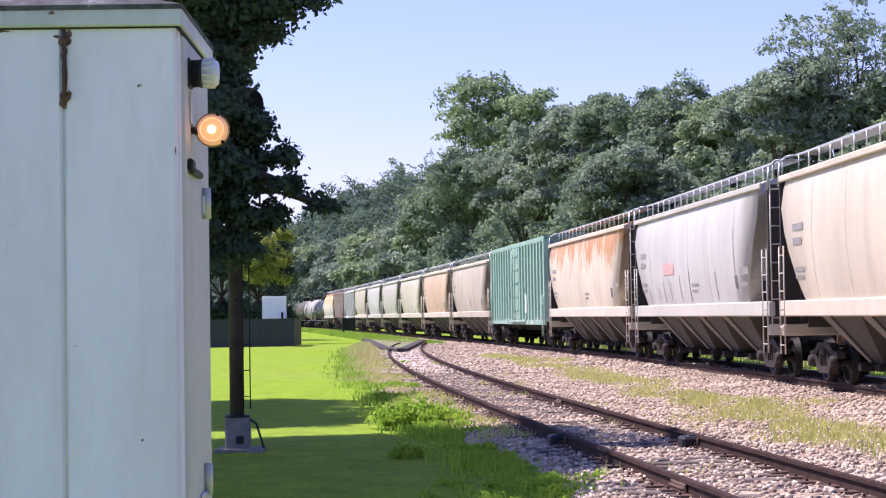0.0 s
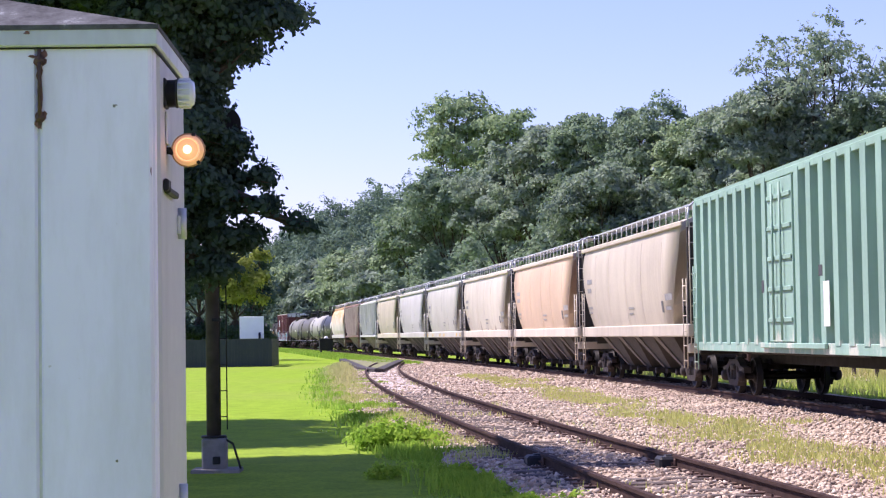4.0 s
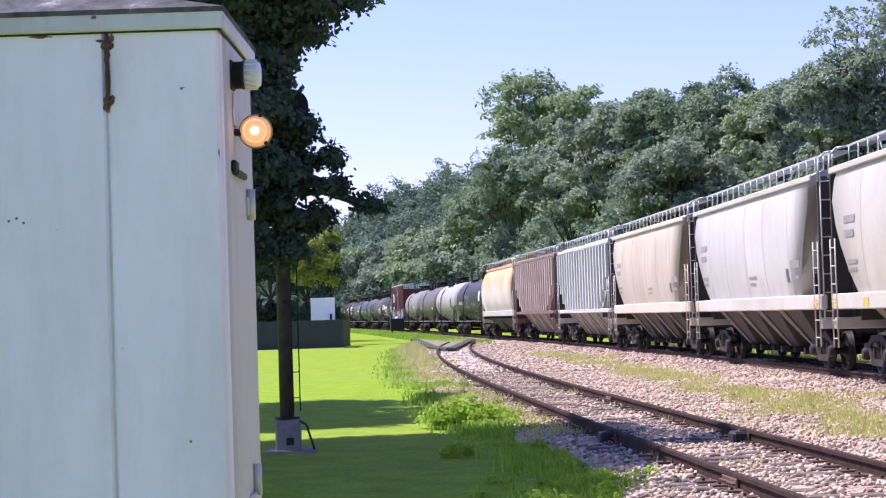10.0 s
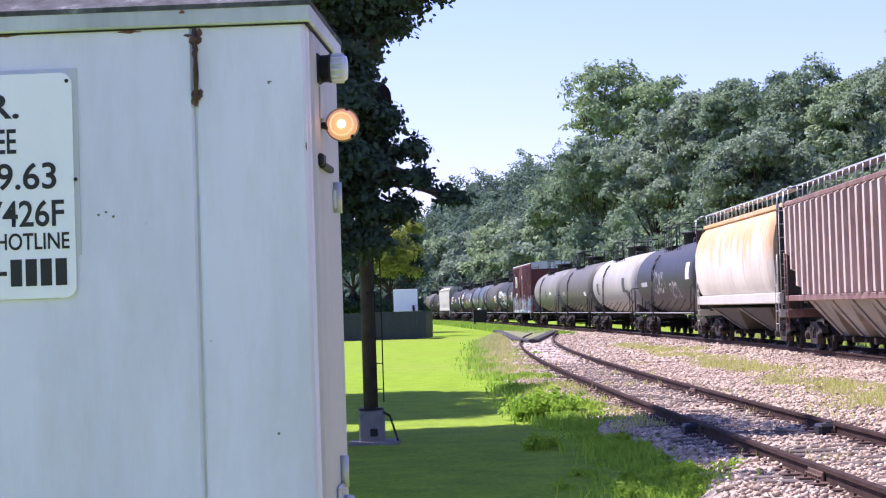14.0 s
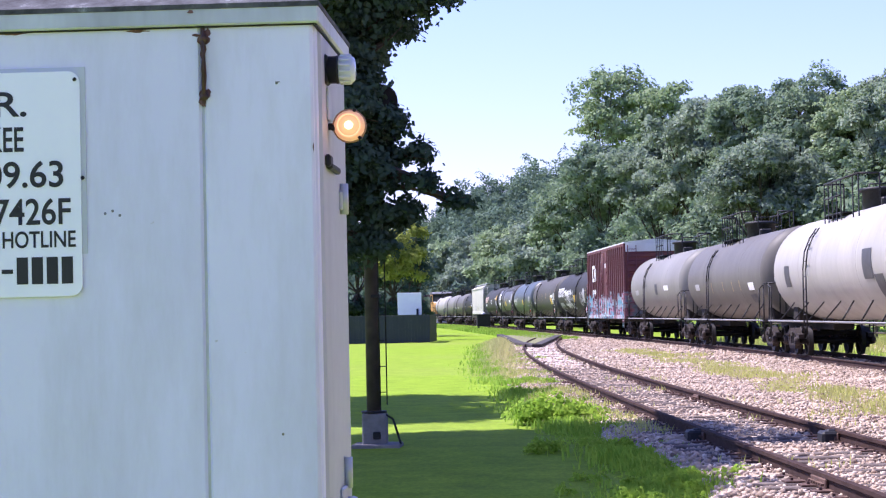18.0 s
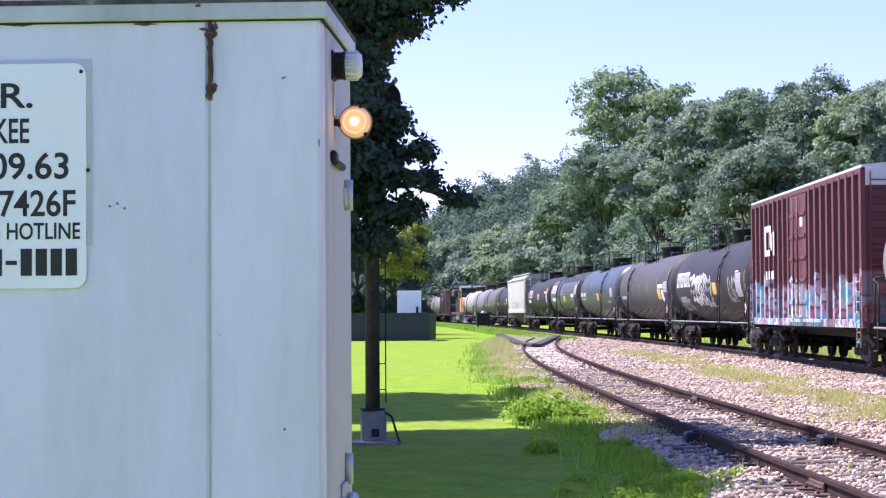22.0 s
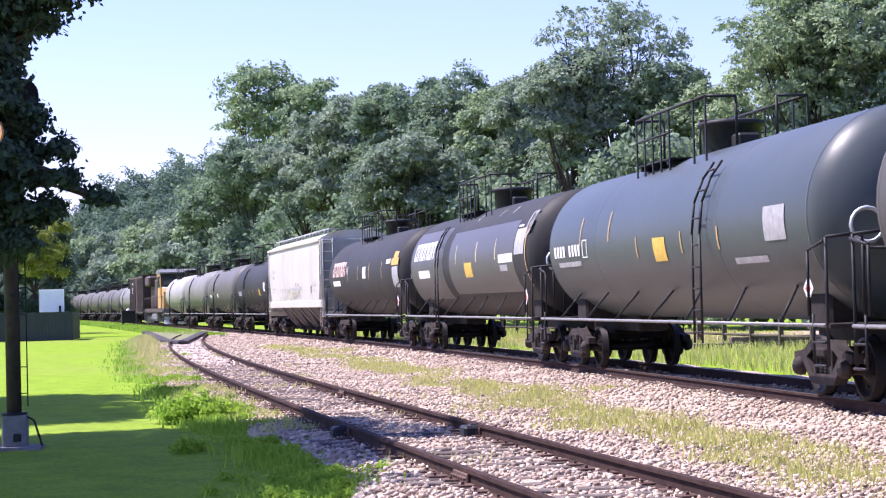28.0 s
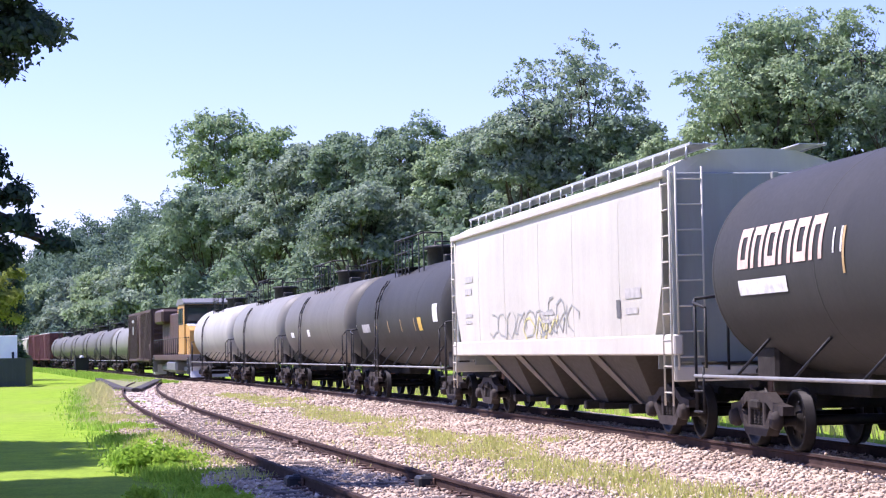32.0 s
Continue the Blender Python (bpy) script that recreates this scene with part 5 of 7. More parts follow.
# darker copy of the rib grey: shade painted into recesses and one car end
P_RIBD = paint("shaded_grey_sheet_paint", (0.30, 0.325, 0.31), (0.20, 0.17, 0.14), 0.5, 0.65)
P_ORANGE = paint("faded_orange_paint", (0.66, 0.60, 0.50), (0.40, 0.33, 0.25), 0.4, 0.55, 0.25, (0.64, 0.34, 0.11), 0.36, (2.3, 3.7), rust_soft=0.22)
P_MAROON = paint("maroon_boxcar_paint", (0.125, 0.028, 0.032), (0.09, 0.045, 0.04), 0.4, 0.6)
P_ROOFW = paint("white_roof_paint", (0.62, 0.64, 0.66), (0.3, 0.3, 0.3), 0.3, 0.5)
P_BLACK = paint("black_tank_paint", (0.040, 0.040, 0.039), (0.060, 0.057, 0.053), 0.6, 0.58, bumpy=0.06)
P_DEEP = paint("deep_black_tank_paint", (0.018, 0.018, 0.019), (0.035, 0.033, 0.032), 0.5, 0.5, bumpy=0.06)
P_DARK = paint("dark_grey_tank_paint", (0.088, 0.085, 0.080), (0.105, 0.098, 0.090), 0.6, 0.6, bumpy=0.06)
P_SHINY = paint("glossy_grey_tank_paint", (0.06, 0.076, 0.078), (0.08, 0.09, 0.088), 0.3, 0.42, bumpy=0.04)
P_TGREY = paint("grey_tank_paint", (0.128, 0.121, 0.106), (0.18, 0.17, 0.148), 0.5, 0.5, bumpy=0.08)
P_TLIGHT = paint("light_grey_tank_paint", (0.22, 0.213, 0.19), (0.15, 0.16, 0.14), 0.45, 0.5, bumpy=0.08)
P_TWHITE = paint("white_tank_paint", (0.38, 0.37, 0.335), (0.22, 0.20, 0.18), 0.5, 0.5, bumpy=0.08)
P_YELLOW = paint("yellow_locomotive_paint", (0.62, 0.33, 0.085), (0.16, 0.12, 0.08), 0.4, 0.45)
P_HOOD = paint("dark_brown_paint", (0.075, 0.035, 0.03), (0.03, 0.025, 0.02), 0.5, 0.6)
P_LGREY = paint("grey_locomotive_paint", (0.16, 0.16, 0.165), (0.08, 0.07, 0.06), 0.4, 0.5)


for m_ in (P_BLACK, P_DARK, P_TGREY, P_TWHITE, P_TLIGHT):
    m_.node_tree.nodes["Principled BSDF"].inputs["Specular IOR Level"].default_value = 0.12
P_SHINY.node_tree.nodes["Principled BSDF"].inputs["Specular IOR Level"].default_value = 0.3
P_PANEL = paint("satin_grey_panel", (0.075, 0.073, 0.070), (0.095, 0.091, 0.084), 0.4, 0.45, bumpy=0.05)


def graffiti_paint():
    """Maroon paint with a band of sprayed blue and white along the lower side."""
    m = P_MAROON.copy()
    m.name = "maroon_paint_with_graffiti"
    nt = m.node_tree
    bs = nt.nodes["Principled BSDF"]
    old = bs.inputs["Base Color"].links[0].from_socket
    tc = nt.nodes.new("ShaderNodeTexCoord")
    sp = nt.nodes.new("ShaderNodeSeparateXYZ")
    nt.links.new(tc.outputs["Object"], sp.inputs[0])
    edge = texture(nt, 1.5, (1, 0.2, 1), 3, 0.5, offset=False)
    ad = nt.nodes.new("ShaderNodeMath")
    ad.operation = "MULTIPLY_ADD"
    ad.inputs[1].default_value = -1.6
    nt.links.new(edge, ad.inputs[0])
    nt.links.new(sp.outputs[2], ad.inputs[2])
    low = nt.nodes.new("ShaderNodeMapRange")
    for k, v in ((1, 1.30), (2, 1.38), (3, 1.0), (4, 0.0)):
        low.inputs[k].default_value = v
    nt.links.new(ad.outputs[0], low.inputs[0])
    cols = ramp(nt, texture(nt, 2.6, (1, 0.2, 0.6), 2, 0.5, offset=False), ((0.32, (0.10, 0.36, 0.50)), (0.42, (0.20, 0.52, 0.60)), (0.48, (0.55, 0.60, 0.60)), (0.53, (0.13, 0.035, 0.04)), (0.58, (0.58, 0.26, 0.32)), (0.64, (0.16, 0.44, 0.54)), (0.70, (0.13, 0.035, 0.04))))
    gap = ramp(nt, texture(nt, 0.55, (1, 0, 0), 1, 0.4, offset=False), ((0.40, 0.15), (0.47, 1.0)))
    both = nt.nodes.new("ShaderNodeMath")
    both.operation = "MULTIPLY"
    nt.links.new(low.outputs[0], both.inputs[0])
    nt.links.new(gap, both.inputs[1])
    nt.links.new(mix(nt, both.outputs[0], old, cols), bs.inputs["Base Color"])
    return m


P_GRAF = graffiti_paint()
W, YE, GY, BK, OR = (0.70, 0.70, 0.68), (0.62, 0.40, 0.05), (0.34, 0.34, 0.34), (0.05, 0.05, 0.055), (0.55, 0.30, 0.05)


def brand(x0, a0, a1, n=6, w=0.34, colour=W, gap=0.06):
    """A row of hollow blocks in place of a brand name."""
    out = []
    for k in range(n):
        r = x0 - k * (w + gap)
        b, h = 0.1 * w / 0.36, a1 - a0
        out += [(colour, r - b, r, a0, a1), (colour, r - w, r - w + b, a0, a1), (colour, r - w + b, r - b, a1 - 0.22 * h, a1)]
        if k % 2:
            out.append((colour, r - w + b, r - b, a0, a0 + 0.22 * h))
    return out


def stripes(xs, a0=0, a1=14, colour=(0.45, 0.30, 0.12)):
    return [(colour, x - 0.035, x + 0.035, a0, a1) for x in xs]


def hop_marks(L, tone=(0.26, 0.25, 0.24)):
    """Reporting marks and data blocks as bars."""
    h = L / 2 - 2.2
    return [(tone, -h, -h + 0.9, 3.0, 3.14), (tone, -h, -h + 0.75, 2.72, 2.86), (tone, -h, -h + 0.8, 2.2, 2.28), (tone, -h, -h + 0.7, 2.05, 2.12), (tone, h - 0.9, h, 2.25, 2.42), (tone, h - 0.9, h - 0.2, 2.0, 2.1), (tone, 0.4, 1.3, 2.1, 2.16), (tone, 0.4, 1.1, 1.95, 2.0), ((0.10, 0.10, 0.10), h - 1.45, h - 1.2, 1.95, 2.25)]


CARS = [   # maker, length over couplers, label
    (lambda L: hopper(P_CREAM, P_CREAM, P_CREAM, L, stains=hop_marks(L)), 18.3, "beige covered hopper car with dull stencilling"),
    (lambda L: hopper(P_GREY, P_WHITE, P_GREY, L, stains=hop_marks(L) + [((0.27, 0.25, 0.20), x, x + 0.05, 1.7, z) for x, z in ((-5.9, 2.15), (-4.4, 2.1), (-3.6, 2.3), (-2.6, 2.25), (-1.2, 2.4), (0.1, 2.5), (3.4, 2.4), (5.6, 3.3))] + [((0.62, 0.36, 0.33), -3.4, -1.9, 2.45, 2.75)]), 18.4, "light grey covered hopper car with white side sill"),
    (lambda L: hopper(P_RUSTY, P_CREAM, P_RUSTY, L, stains=hop_marks(L)), 18.8, "cream covered hopper car with orange rust streaks"),
    (lambda L: boxcar(P_GREEN, P_GREEN, P_GREEN, L, posts=20, dw=1.0, plates=((W, 3.2, 3.6, 1.5, 2.3), (BK, 2.9, 3.15, 2.4, 2.6), (BK, -1.6, -1.4, 2.2, 2.45)), slim=1.5), 18.5, "faded green ribbed box car with closed doors"),
    (lambda L: hopper(P_BEIGE, P_BEIGE, P_BEIGE, L, stains=hop_marks(L)), 17.8, "brownish beige covered hopper car"),
    (lambda L: hopper(P_TAN, P_CREAM, P_CREAM, L, stains=hop_marks(L, (0.36, 0.33, 0.30))), 16.8, "faded orange covered hopper car"),
    (lambda L: hopper(P_STAIN, P_CREAM, P_CREAM, L, stains=hop_marks(L)), 17.1, "cream covered hopper car with dirty sides"),
    (lambda L: hopper(P_WHITE, P_WHITE, P_GREY, L, stains=hop_marks(L), tags=(-7.6, -5.0, -1.5, 0.4, 5.9, 7.4)), 16.9, "white covered hopper car with yellow sill marks"),
    (lambda L: hopper(P_GREY, P_WHITE, P_GREY, L, stains=hop_marks(L), tags=(-7.4, 7.3)), 16.6, "pale grey covered hopper car"),
    (lambda L: hopper(P_BEIGE, P_CREAM, P_BEIGE, L, stains=hop_marks(L)), 16.6, "tan covered hopper car with dark stencils"),
    (lambda L: hopper(P_RIBD, P_RIB, P_RIB, L, "ribbed", rib_mat=P_RIB), 16.4, "pale grey hopper car with ribbed sides"),
    (lambda L: hopper(P_BROWN, P_BROWN, P_BROWN, L, "ribbed", rib_mat=P_WORN), 16.7, "rusty brown hopper car with ribbed sides"),
    (lambda L: hopper(P_ORANGE, P_WHITE, P_ORANGE, L, "round", 2), 17.5, "faded orange round-sided hopper car with white sill"),
    (lambda L: tank(P_DEEP, L, plates=[(GY, -6.6, -4.6, 8, 16), (W, 6.6, 7.5, 14, 40)] + stripes((-3, 0.8, 3)), sprays=((GY, -2.6, 0.2, -0.7, 0.3, 5, 41, 0.10), (GY, 2.0, 4.2, -0.9, -0.2, 4, 42, 0.08))), 18.65, "dark grey tank car"),
    (lambda L: tank(P_TWHITE, L, plates=[(BK, -6.0, -5.2, 0, 24), (BK, 4.6, 5.6, 2, 30), (BK, 5.7, 6.6, -20, 6)]), 18.1, "white tank car with dark panels"),
    (lambda L: tank(P_TGREY, L, plates=[(GY, -6.0, -5.0, 5, 14), (W, 5.6, 6.6, 0, 10), (BK, 5.4, 6.4, -18, -6)] + stripes((-2, 0.5, 2.5, 4))), 18.5, "brownish grey tank car"),
    (lambda L: tank(P_TLIGHT, L, plates=[(BK, 0.6, 1.3, 4, 22), (W, 3.4, 4.6, 10, 18), (GY, -6, -5, 5, 14)]), 17.9, "light grey tank car"),
    (lambda L: boxcar(P_GRAF, P_GRAF, P_ROOFW, L, 4.75, plates=((W, -5.45, -5.2, 3.05, 3.95), (W, -5.2, -4.55, 3.77, 3.95), (W, -5.2, -4.55, 3.05, 3.23), (W, -4.55, -4.35, 3.3, 3.95), (W, -4.35, -4.2, 3.2, 3.7), (W, -4.0, -3.78, 3.05, 3.75), (W, -5.3, -5.05, 2.35, 2.6), (W, -4.8, -4.6, 2.35, 2.6), (W, -4.3, -3.9, 2.35, 2.6), (W, 0.35, 0.75, 3.7, 3.95)), band=True), 17.4, "maroon box car with blue graffiti and white roof"),
    (lambda L: tank(P_BLACK, L, plates=brand(-4.4, 15, 38, 6, 0.44, gap=0.13) + [(GY, -7.3, -5.6, -10, 0), (YE, 1.3, 2.2, 1, 18), (GY, 6.3, 7.4, -4, 28), (W, 6.3, 6.9, 29, 31)] + stripes((-4.1, 3.0, 4.8), 4, 24) + stripes((8.1,), -6, 30), ladder=3.2, placard=True,
                    sprays=((W, -4.2, -0.2, -0.75, 0.30, 9, 3, 0.12), (W, -3.4, -1.2, -0.9, 0.15, 5, 13, 0.17), ((0.42, 0.44, 0.44), -1.0, 1.0, -1.0, 0.2, 6, 17, 0.13), (GY, -7.4, -5.0, -1.15, -0.6, 6, 4, 0.10), (GY, 4.6, 6.2, -0.8, 0.1, 5, 5, 0.10))), 19.1, "black tank car with white graffiti"),
    (lambda L: tank(P_DARK, L, plates=[(W, 5.4, 6.9, 17, 24), (YE, 5.2, 6.1, -2, 16), (W, 6.3, 6.95, -6, 14), (GY, 7.05, 8.0, 10, 28), (GY, -7.3, -5.6, 1, 8)] + stripes((-5.4, -3.3, -0.9, 1.9), 10, 30) + stripes((5.0,), 14, 40) + stripes((8.15,), 8, 54), ladder=-4.4, placard=True), 18.7, "dark grey tank car with yellow placard"),
    (lambda L: tank(P_SHINY, L, ladder=3.0, placard=True, plates=[(W, -7.5 + 0.27 * k, -7.32 + 0.27 * k, 12, 21) for k in (0, 1, 2, 3, 5, 6, 7, 8)] + [(GY, -7.2, -5.2, 4, 8), (W, -4.95, -4.9, 10, 24), (W, -4.6, -4.55, 10, 24), (W, -4.9, -4.6, 10, 11), (W, -4.9, -4.6, 23, 24), (YE, 0.3, 1.05, 2, 18), (GY, 6.2, 7.1, 8, 27), (GY, 4.6, 6.1, -4, 0)] + stripes((-5.1, -2.8), 20, 42) + stripes((-0.8, 2.0, 4.0), 6, 20)), 18.5, "glossy bluish grey tank car with yellow label"),
    (lambda L: tank(P_BLACK, L, ladder=-3.2, placard=True, plates=[("panel", -7.9, -2.5, -22, 64), ("panel", -1.5, 6.8, -16, 54)] + brand(-4.0, 27, 48, 6, 0.46, gap=0.12) + [(W, -6.6, -4.7, 6, 15), (YE, 0.7, 1.7, 3, 18), (W, 5.1, 6.7, 14, 22), (GY, 5.2, 6.0, 6, 12), (GY, 6.9, 7.9, 20, 44), (W, 6.9, 7.4, 46, 48)] + stripes((-0.5, 2.3, 4.7), 18, 38, (0.60, 0.52, 0.30)) + stripes((8.05,), -10, 48) + stripes((0.6, 3.4, 4.9), 66, 76, (0.5, 0.48, 0.42)),
                    sprays=((GY, 7.7, 8.2, 0.35, 1.1, 3, 31, 0.06),)), 18.7, "black tank car with a long grey panel"),
    (lambda L: tank(P_BLACK, L, ladder=None, placard=True, plates=brand(-3.6, 20, 42, 6, 0.44, (0.66, 0.46, 0.38), 0.11) + [(W, -6.8, -4.9, 6, 14), (W, 0.7, 1.4, 14, 30), (W, 5.7, 6.5, 30, 36), (OR, 6.7, 8.05, 27, 36), (OR, 7.0, 7.8, 36, 45), (GY, 6.9, 8.0, -2, 25), (W, -3.25, -3.2, 22, 34), (W, -3.0, -2.95, 22, 34)] + stripes((-2.9, -0.5, 2.1, 4.8), 12, 34)), 18.4, "black tank car with faded pink lettering blocks"),
    (lambda L: hopper(P_WHITE, P_WHITE, P_WHITE, L, "curved", 4, end_mat=P_RIBD, square=True, stains=hop_marks(L, (0.40, 0.385, 0.36)), sprays=(((0.30, 0.31, 0.29), -4.5, 3.2, 1.68, 2.25, 9, 6, 0.035), ((0.55, 0.50, 0.20), -1.2, 1.6, 1.45, 2.1, 3, 7, 0.05), ((0.26, 0.27, 0.26), 0.2, 2.2, 1.7, 2.45, 3, 8, 0.05))), 18.7, "white covered hopper car with grey end and scrawls"),
    (lambda L: tank(P_BLACK, L, plates=[(GY, -5.6, -4.2, 2, 12), (YE, 3.5, 4.0, 0, 14), (W, 5.6, 6.2, 8, 26)] + stripes((-3, -1, 1, 3))), 15.8, "dark grey tank car with yellow label"),
    (lambda L: tank(P_TGREY, L, plates=[(W, -5.4, -4.6, 2, 10), (W, -1.2, -0.6, 2, 12)]), 16.4, "grey tank car"),
    (lambda L: tank(P_TLIGHT, L), 16.5, "light grey tank car"),
    (lambda L: tank(P_TWHITE, L), 16.7, "off-white tank car"),
    (lambda L: locomotive(P_YELLOW, P_LGREY, P_HOOD, L), 22.5, "yellow and grey diesel locomotive"),
    (lambda L: boxcar(P_HOOD, P_HOOD, P_HOOD, L, plates=((GY, -5.5, -3.8, 3.9, 4.1), (GY, -5.0, -4.3, 3.0, 3.6))), 18.2, "dark brown box car with pale stencils"),
    (lambda L: tank(P_TLIGHT, L), 17.8, "light grey tank car"),
    (lambda L: tank(P_TGREY, L), 17.7, "grey tank car"),
    (lambda L: tank(P_TGREY, L), 17.6, "grey tank car"),
    (lambda L: tank(P_TGREY, L), 17.5, "grey tank car"),
    (lambda L: tank(P_TGREY, L), 17.5, "grey tank car"),
    (lambda L: tank(P_TGREY, L), 17.5, "grey tank car"),
    (lambda L: boxcar(P_MAROON, P_MAROON, P_ROOFW, L), 17.9, "dark maroon box car"),
    (lambda L: boxcar(P_MAROON, P_MAROON, P_MAROON, L), 17.9, "dark maroon box car"),
    (lambda L: hopper(P_WHITE, P_WHITE, P_WHITE, L), 18.3, "white covered hopper car"),
]
GROUPS = {"hopper_car": ("hopper cars of the train", "hopper car"), "tank_car": ("tank cars of the train", "tank car"), "box_car": ("box cars of the train", "box car"), "locomotive": ("", "locomotive")}
TRAIN = []      # car, its middle along the line at the start, length
tail = 40.179 - 18.3
for maker, length, label in CARS:
    c = maker(length)
    group, category = GROUPS[c.name.split(".")[0]]
    tagged(c, label + " on the track", category, group)
    TRAIN.append((c, tail + length / 2, length))
    tail += length


def travelled(t):
    return 12.3034 * t + 0.01734 * t * t - 0.000221 * t**3


def car_pose(mid, length, t):
    s = mid - travelled(t)
    half = length / 2 - 2.3
    x0, y0, _ = main_at(s - half)
    x1, y1, _ = main_at(s + half)
    return pose((x0 + x1) / 2, (y0 + y1) / 2, MAIN_Z, 0, 0, math.degrees(math.atan2(y0 - y1, x0 - x1)))


def motions():
    steps = [k * 1.0 for k in range(33)]
    for car, mid, length in TRAIN:
        walk(car, [(t, car_pose(mid, length, t)) for t in steps])
    # wheels roll while their axle is within sight of detail
    for ws, car, x in WHEELS:
        mid = next(m for c, m, l in TRAIN if c is car)
        rows, seen = [], False
        base = ws.matrix_basis.translation.copy()
        for k in range(32 * 15 + 1):
            t = k / 15
            s = mid - x - travelled(t)
            if 14 < s < 62:
                a = -travelled(t) / 0.42
                rows.append((t, Matrix.Translation(base) @ Matrix.Rotation(-a, 4, "Y")))
        if len(rows) > 2:
            first, last = rows[0], rows[-1]
            rows = ([(0.0, first[1])] if first[0] > 0 else []) + rows + ([(32.0, last[1])] if last[0] < 32 else [])
            walk(ws, rows)


# ---- trees ----
BARK = plain("bark", (0.085, 0.068, 0.055), 0.9, 0, 0.4, 6, 0.8, 0.03)
LEAF_A = leafy("leaves_mid_green", (0.125, 0.185, 0.135), (0.34, 0.44, 0.285), 0.38)
LEAF_B = leafy("leaves_grey_green", (0.16, 0.22, 0.17), (0.42, 0.50, 0.36), 0.38)
LEAF_C = leafy("leaves_fresh_green", (0.17, 0.25, 0.145), (0.45, 0.55, 0.32))
# LEAF_D is darkened to carry the shade of the backlit trees by the lawn
LEAF_D = leafy("leaves_shaded_dark", (0.036, 0.066, 0.050), (0.092, 0.142, 0.098), 0.2)
LEAF_Y = leafy("leaves_yellow_green", (0.16, 0.22, 0.03), (0.40, 0.42, 0.10), 0.45)
LEAF_H = leafy("leaves_hill", (0.055, 0.10, 0.085), (0.24, 0.335, 0.235), 0.3, 0.05)


def leaves(name, blobs, n, size, material, parent, seed, hollow=0.55, droop=0.25, knobs=10, loose=0.05, big=1.0):
    """Leaf blades on domed clumps that stand out from several rounded lobes (x, y, z, rx, ry, rz)."""
    r = np.random.default_rng(seed)
    lobes = np.asarray(blobs, float)
    clumps = lobes
    if knobs:
        # every lobe carries smaller domes, with dark gaps between and below them
        k = np.repeat(np.arange(len(lobes)), knobs)
        d = r.normal(size=(len(k), 3))
        d[:, 2] = np.abs(d[:, 2]) * 1.1 - 0.55
        d /= np.linalg.norm(d, axis=1, keepdims=True)
        centre = lobes[k, :3] + d * lobes[k, 3:] * r.uniform(0.45, 1.0, (len(k), 1))
        clumps = np.concatenate([centre, lobes[k, 3:] * r.uniform(0.24, 0.52, (len(k), 1)) * r.uniform(0.75, 1.25, (len(k), 3)) * big], 1)
    area = clumps[:, 3] * clumps[:, 4] + clumps[:, 4] * clumps[:, 5] + clumps[:, 3] * clumps[:, 5]
    # sprays over the upper part of each clump, drooping at its rim
    m = max(12, n // 14)
    own = r.choice(len(clumps), m, p=area / area.sum())
    e = r.normal(size=(m, 3))
    e[:, 2] = np.abs(e[:, 2]) * 0.95 - 0.38
    e /= np.linalg.norm(e, axis=1, keepdims=True)
    reach = 1 - (1 - hollow) * 0.55 * r.random(m) ** 1.5
    reach *= 1 + 0.16 * np.sin(e[:, 0] * 6 + own) * np.sin(e[:, 1] * 5 + 2 * own)
    stray = r.random(m) < loose
    reach[stray] *= r.uniform(1.1, 1.5, int(stray.sum()))
    tip = clumps[own, :3] + e * reach[:, None] * clumps[own, 3:]
    grow = e * np.array([1, 1, 0.25]) + r.normal(size=(m, 3)) * 0.35
    grow[:, 2] -= droop
    grow /= np.linalg.norm(grow, axis=1, keepdims=True)
    k = r.integers(0, m, n)
    off = r.normal(size=(n, 3))
    off *= np.minimum(1, 1.7 / np.linalg.norm(off, axis=1, keepdims=True))
    p = tip[k] + grow[k] * (r.uniform(-1.6, 1.6, (n, 1)) * size) + off * size * np.array([0.75, 0.75, 0.5])
    # the leaves of one spray lie much alike
    lay = e * 0.8 + r.normal(size=(m, 3)) * 0.42
    lay[:, 2] += 0.35
    nrm = lay[k] + r.normal(size=(n, 3)) * 0.36
    nrm /= np.linalg.norm(nrm, axis=1, keepdims=True)
    a = grow[k] + r.normal(size=(n, 3)) * 0.8
    a -= nrm * np.sum(a * nrm, axis=1, keepdims=True)
    a /= np.linalg.norm(a, axis=1, keepdims=True)
    b = np.cross(nrm, a)
    ln = size * r.uniform(0.7, 1.35, (n, 1))
    v = np.stack([p - a * ln * 0.5, p + b * ln * 0.33, p + a * ln * 0.6, p - b * ln * 0.33], 1)
    f = np.arange(n * 4).reshape(n, 4)
    return cloud(name, v.reshape(-1, 3), f, material, parent)


def limb(shape, p0, p1, r0, r1, bend, rng, n=5):
    p0, p1 = Vector(p0), Vector(p1)
    side = Vector((rng.uniform(-1, 1), rng.uniform(-1, 1), rng.uniform(-0.2, 0.6))) * bend * (p1 - p0).length
    pts = [p0.lerp(p1, k / n) + side * math.sin(math.pi * k / n) for k in range(n + 1)]
    for k in range(n):
        shape.tube(pts[k], pts[k + 1], r0 + (r1 - r0) * k / n, 7, r0 + (r1 - r0) * (k + 1) / n, caps=False)
    return pts[-1]


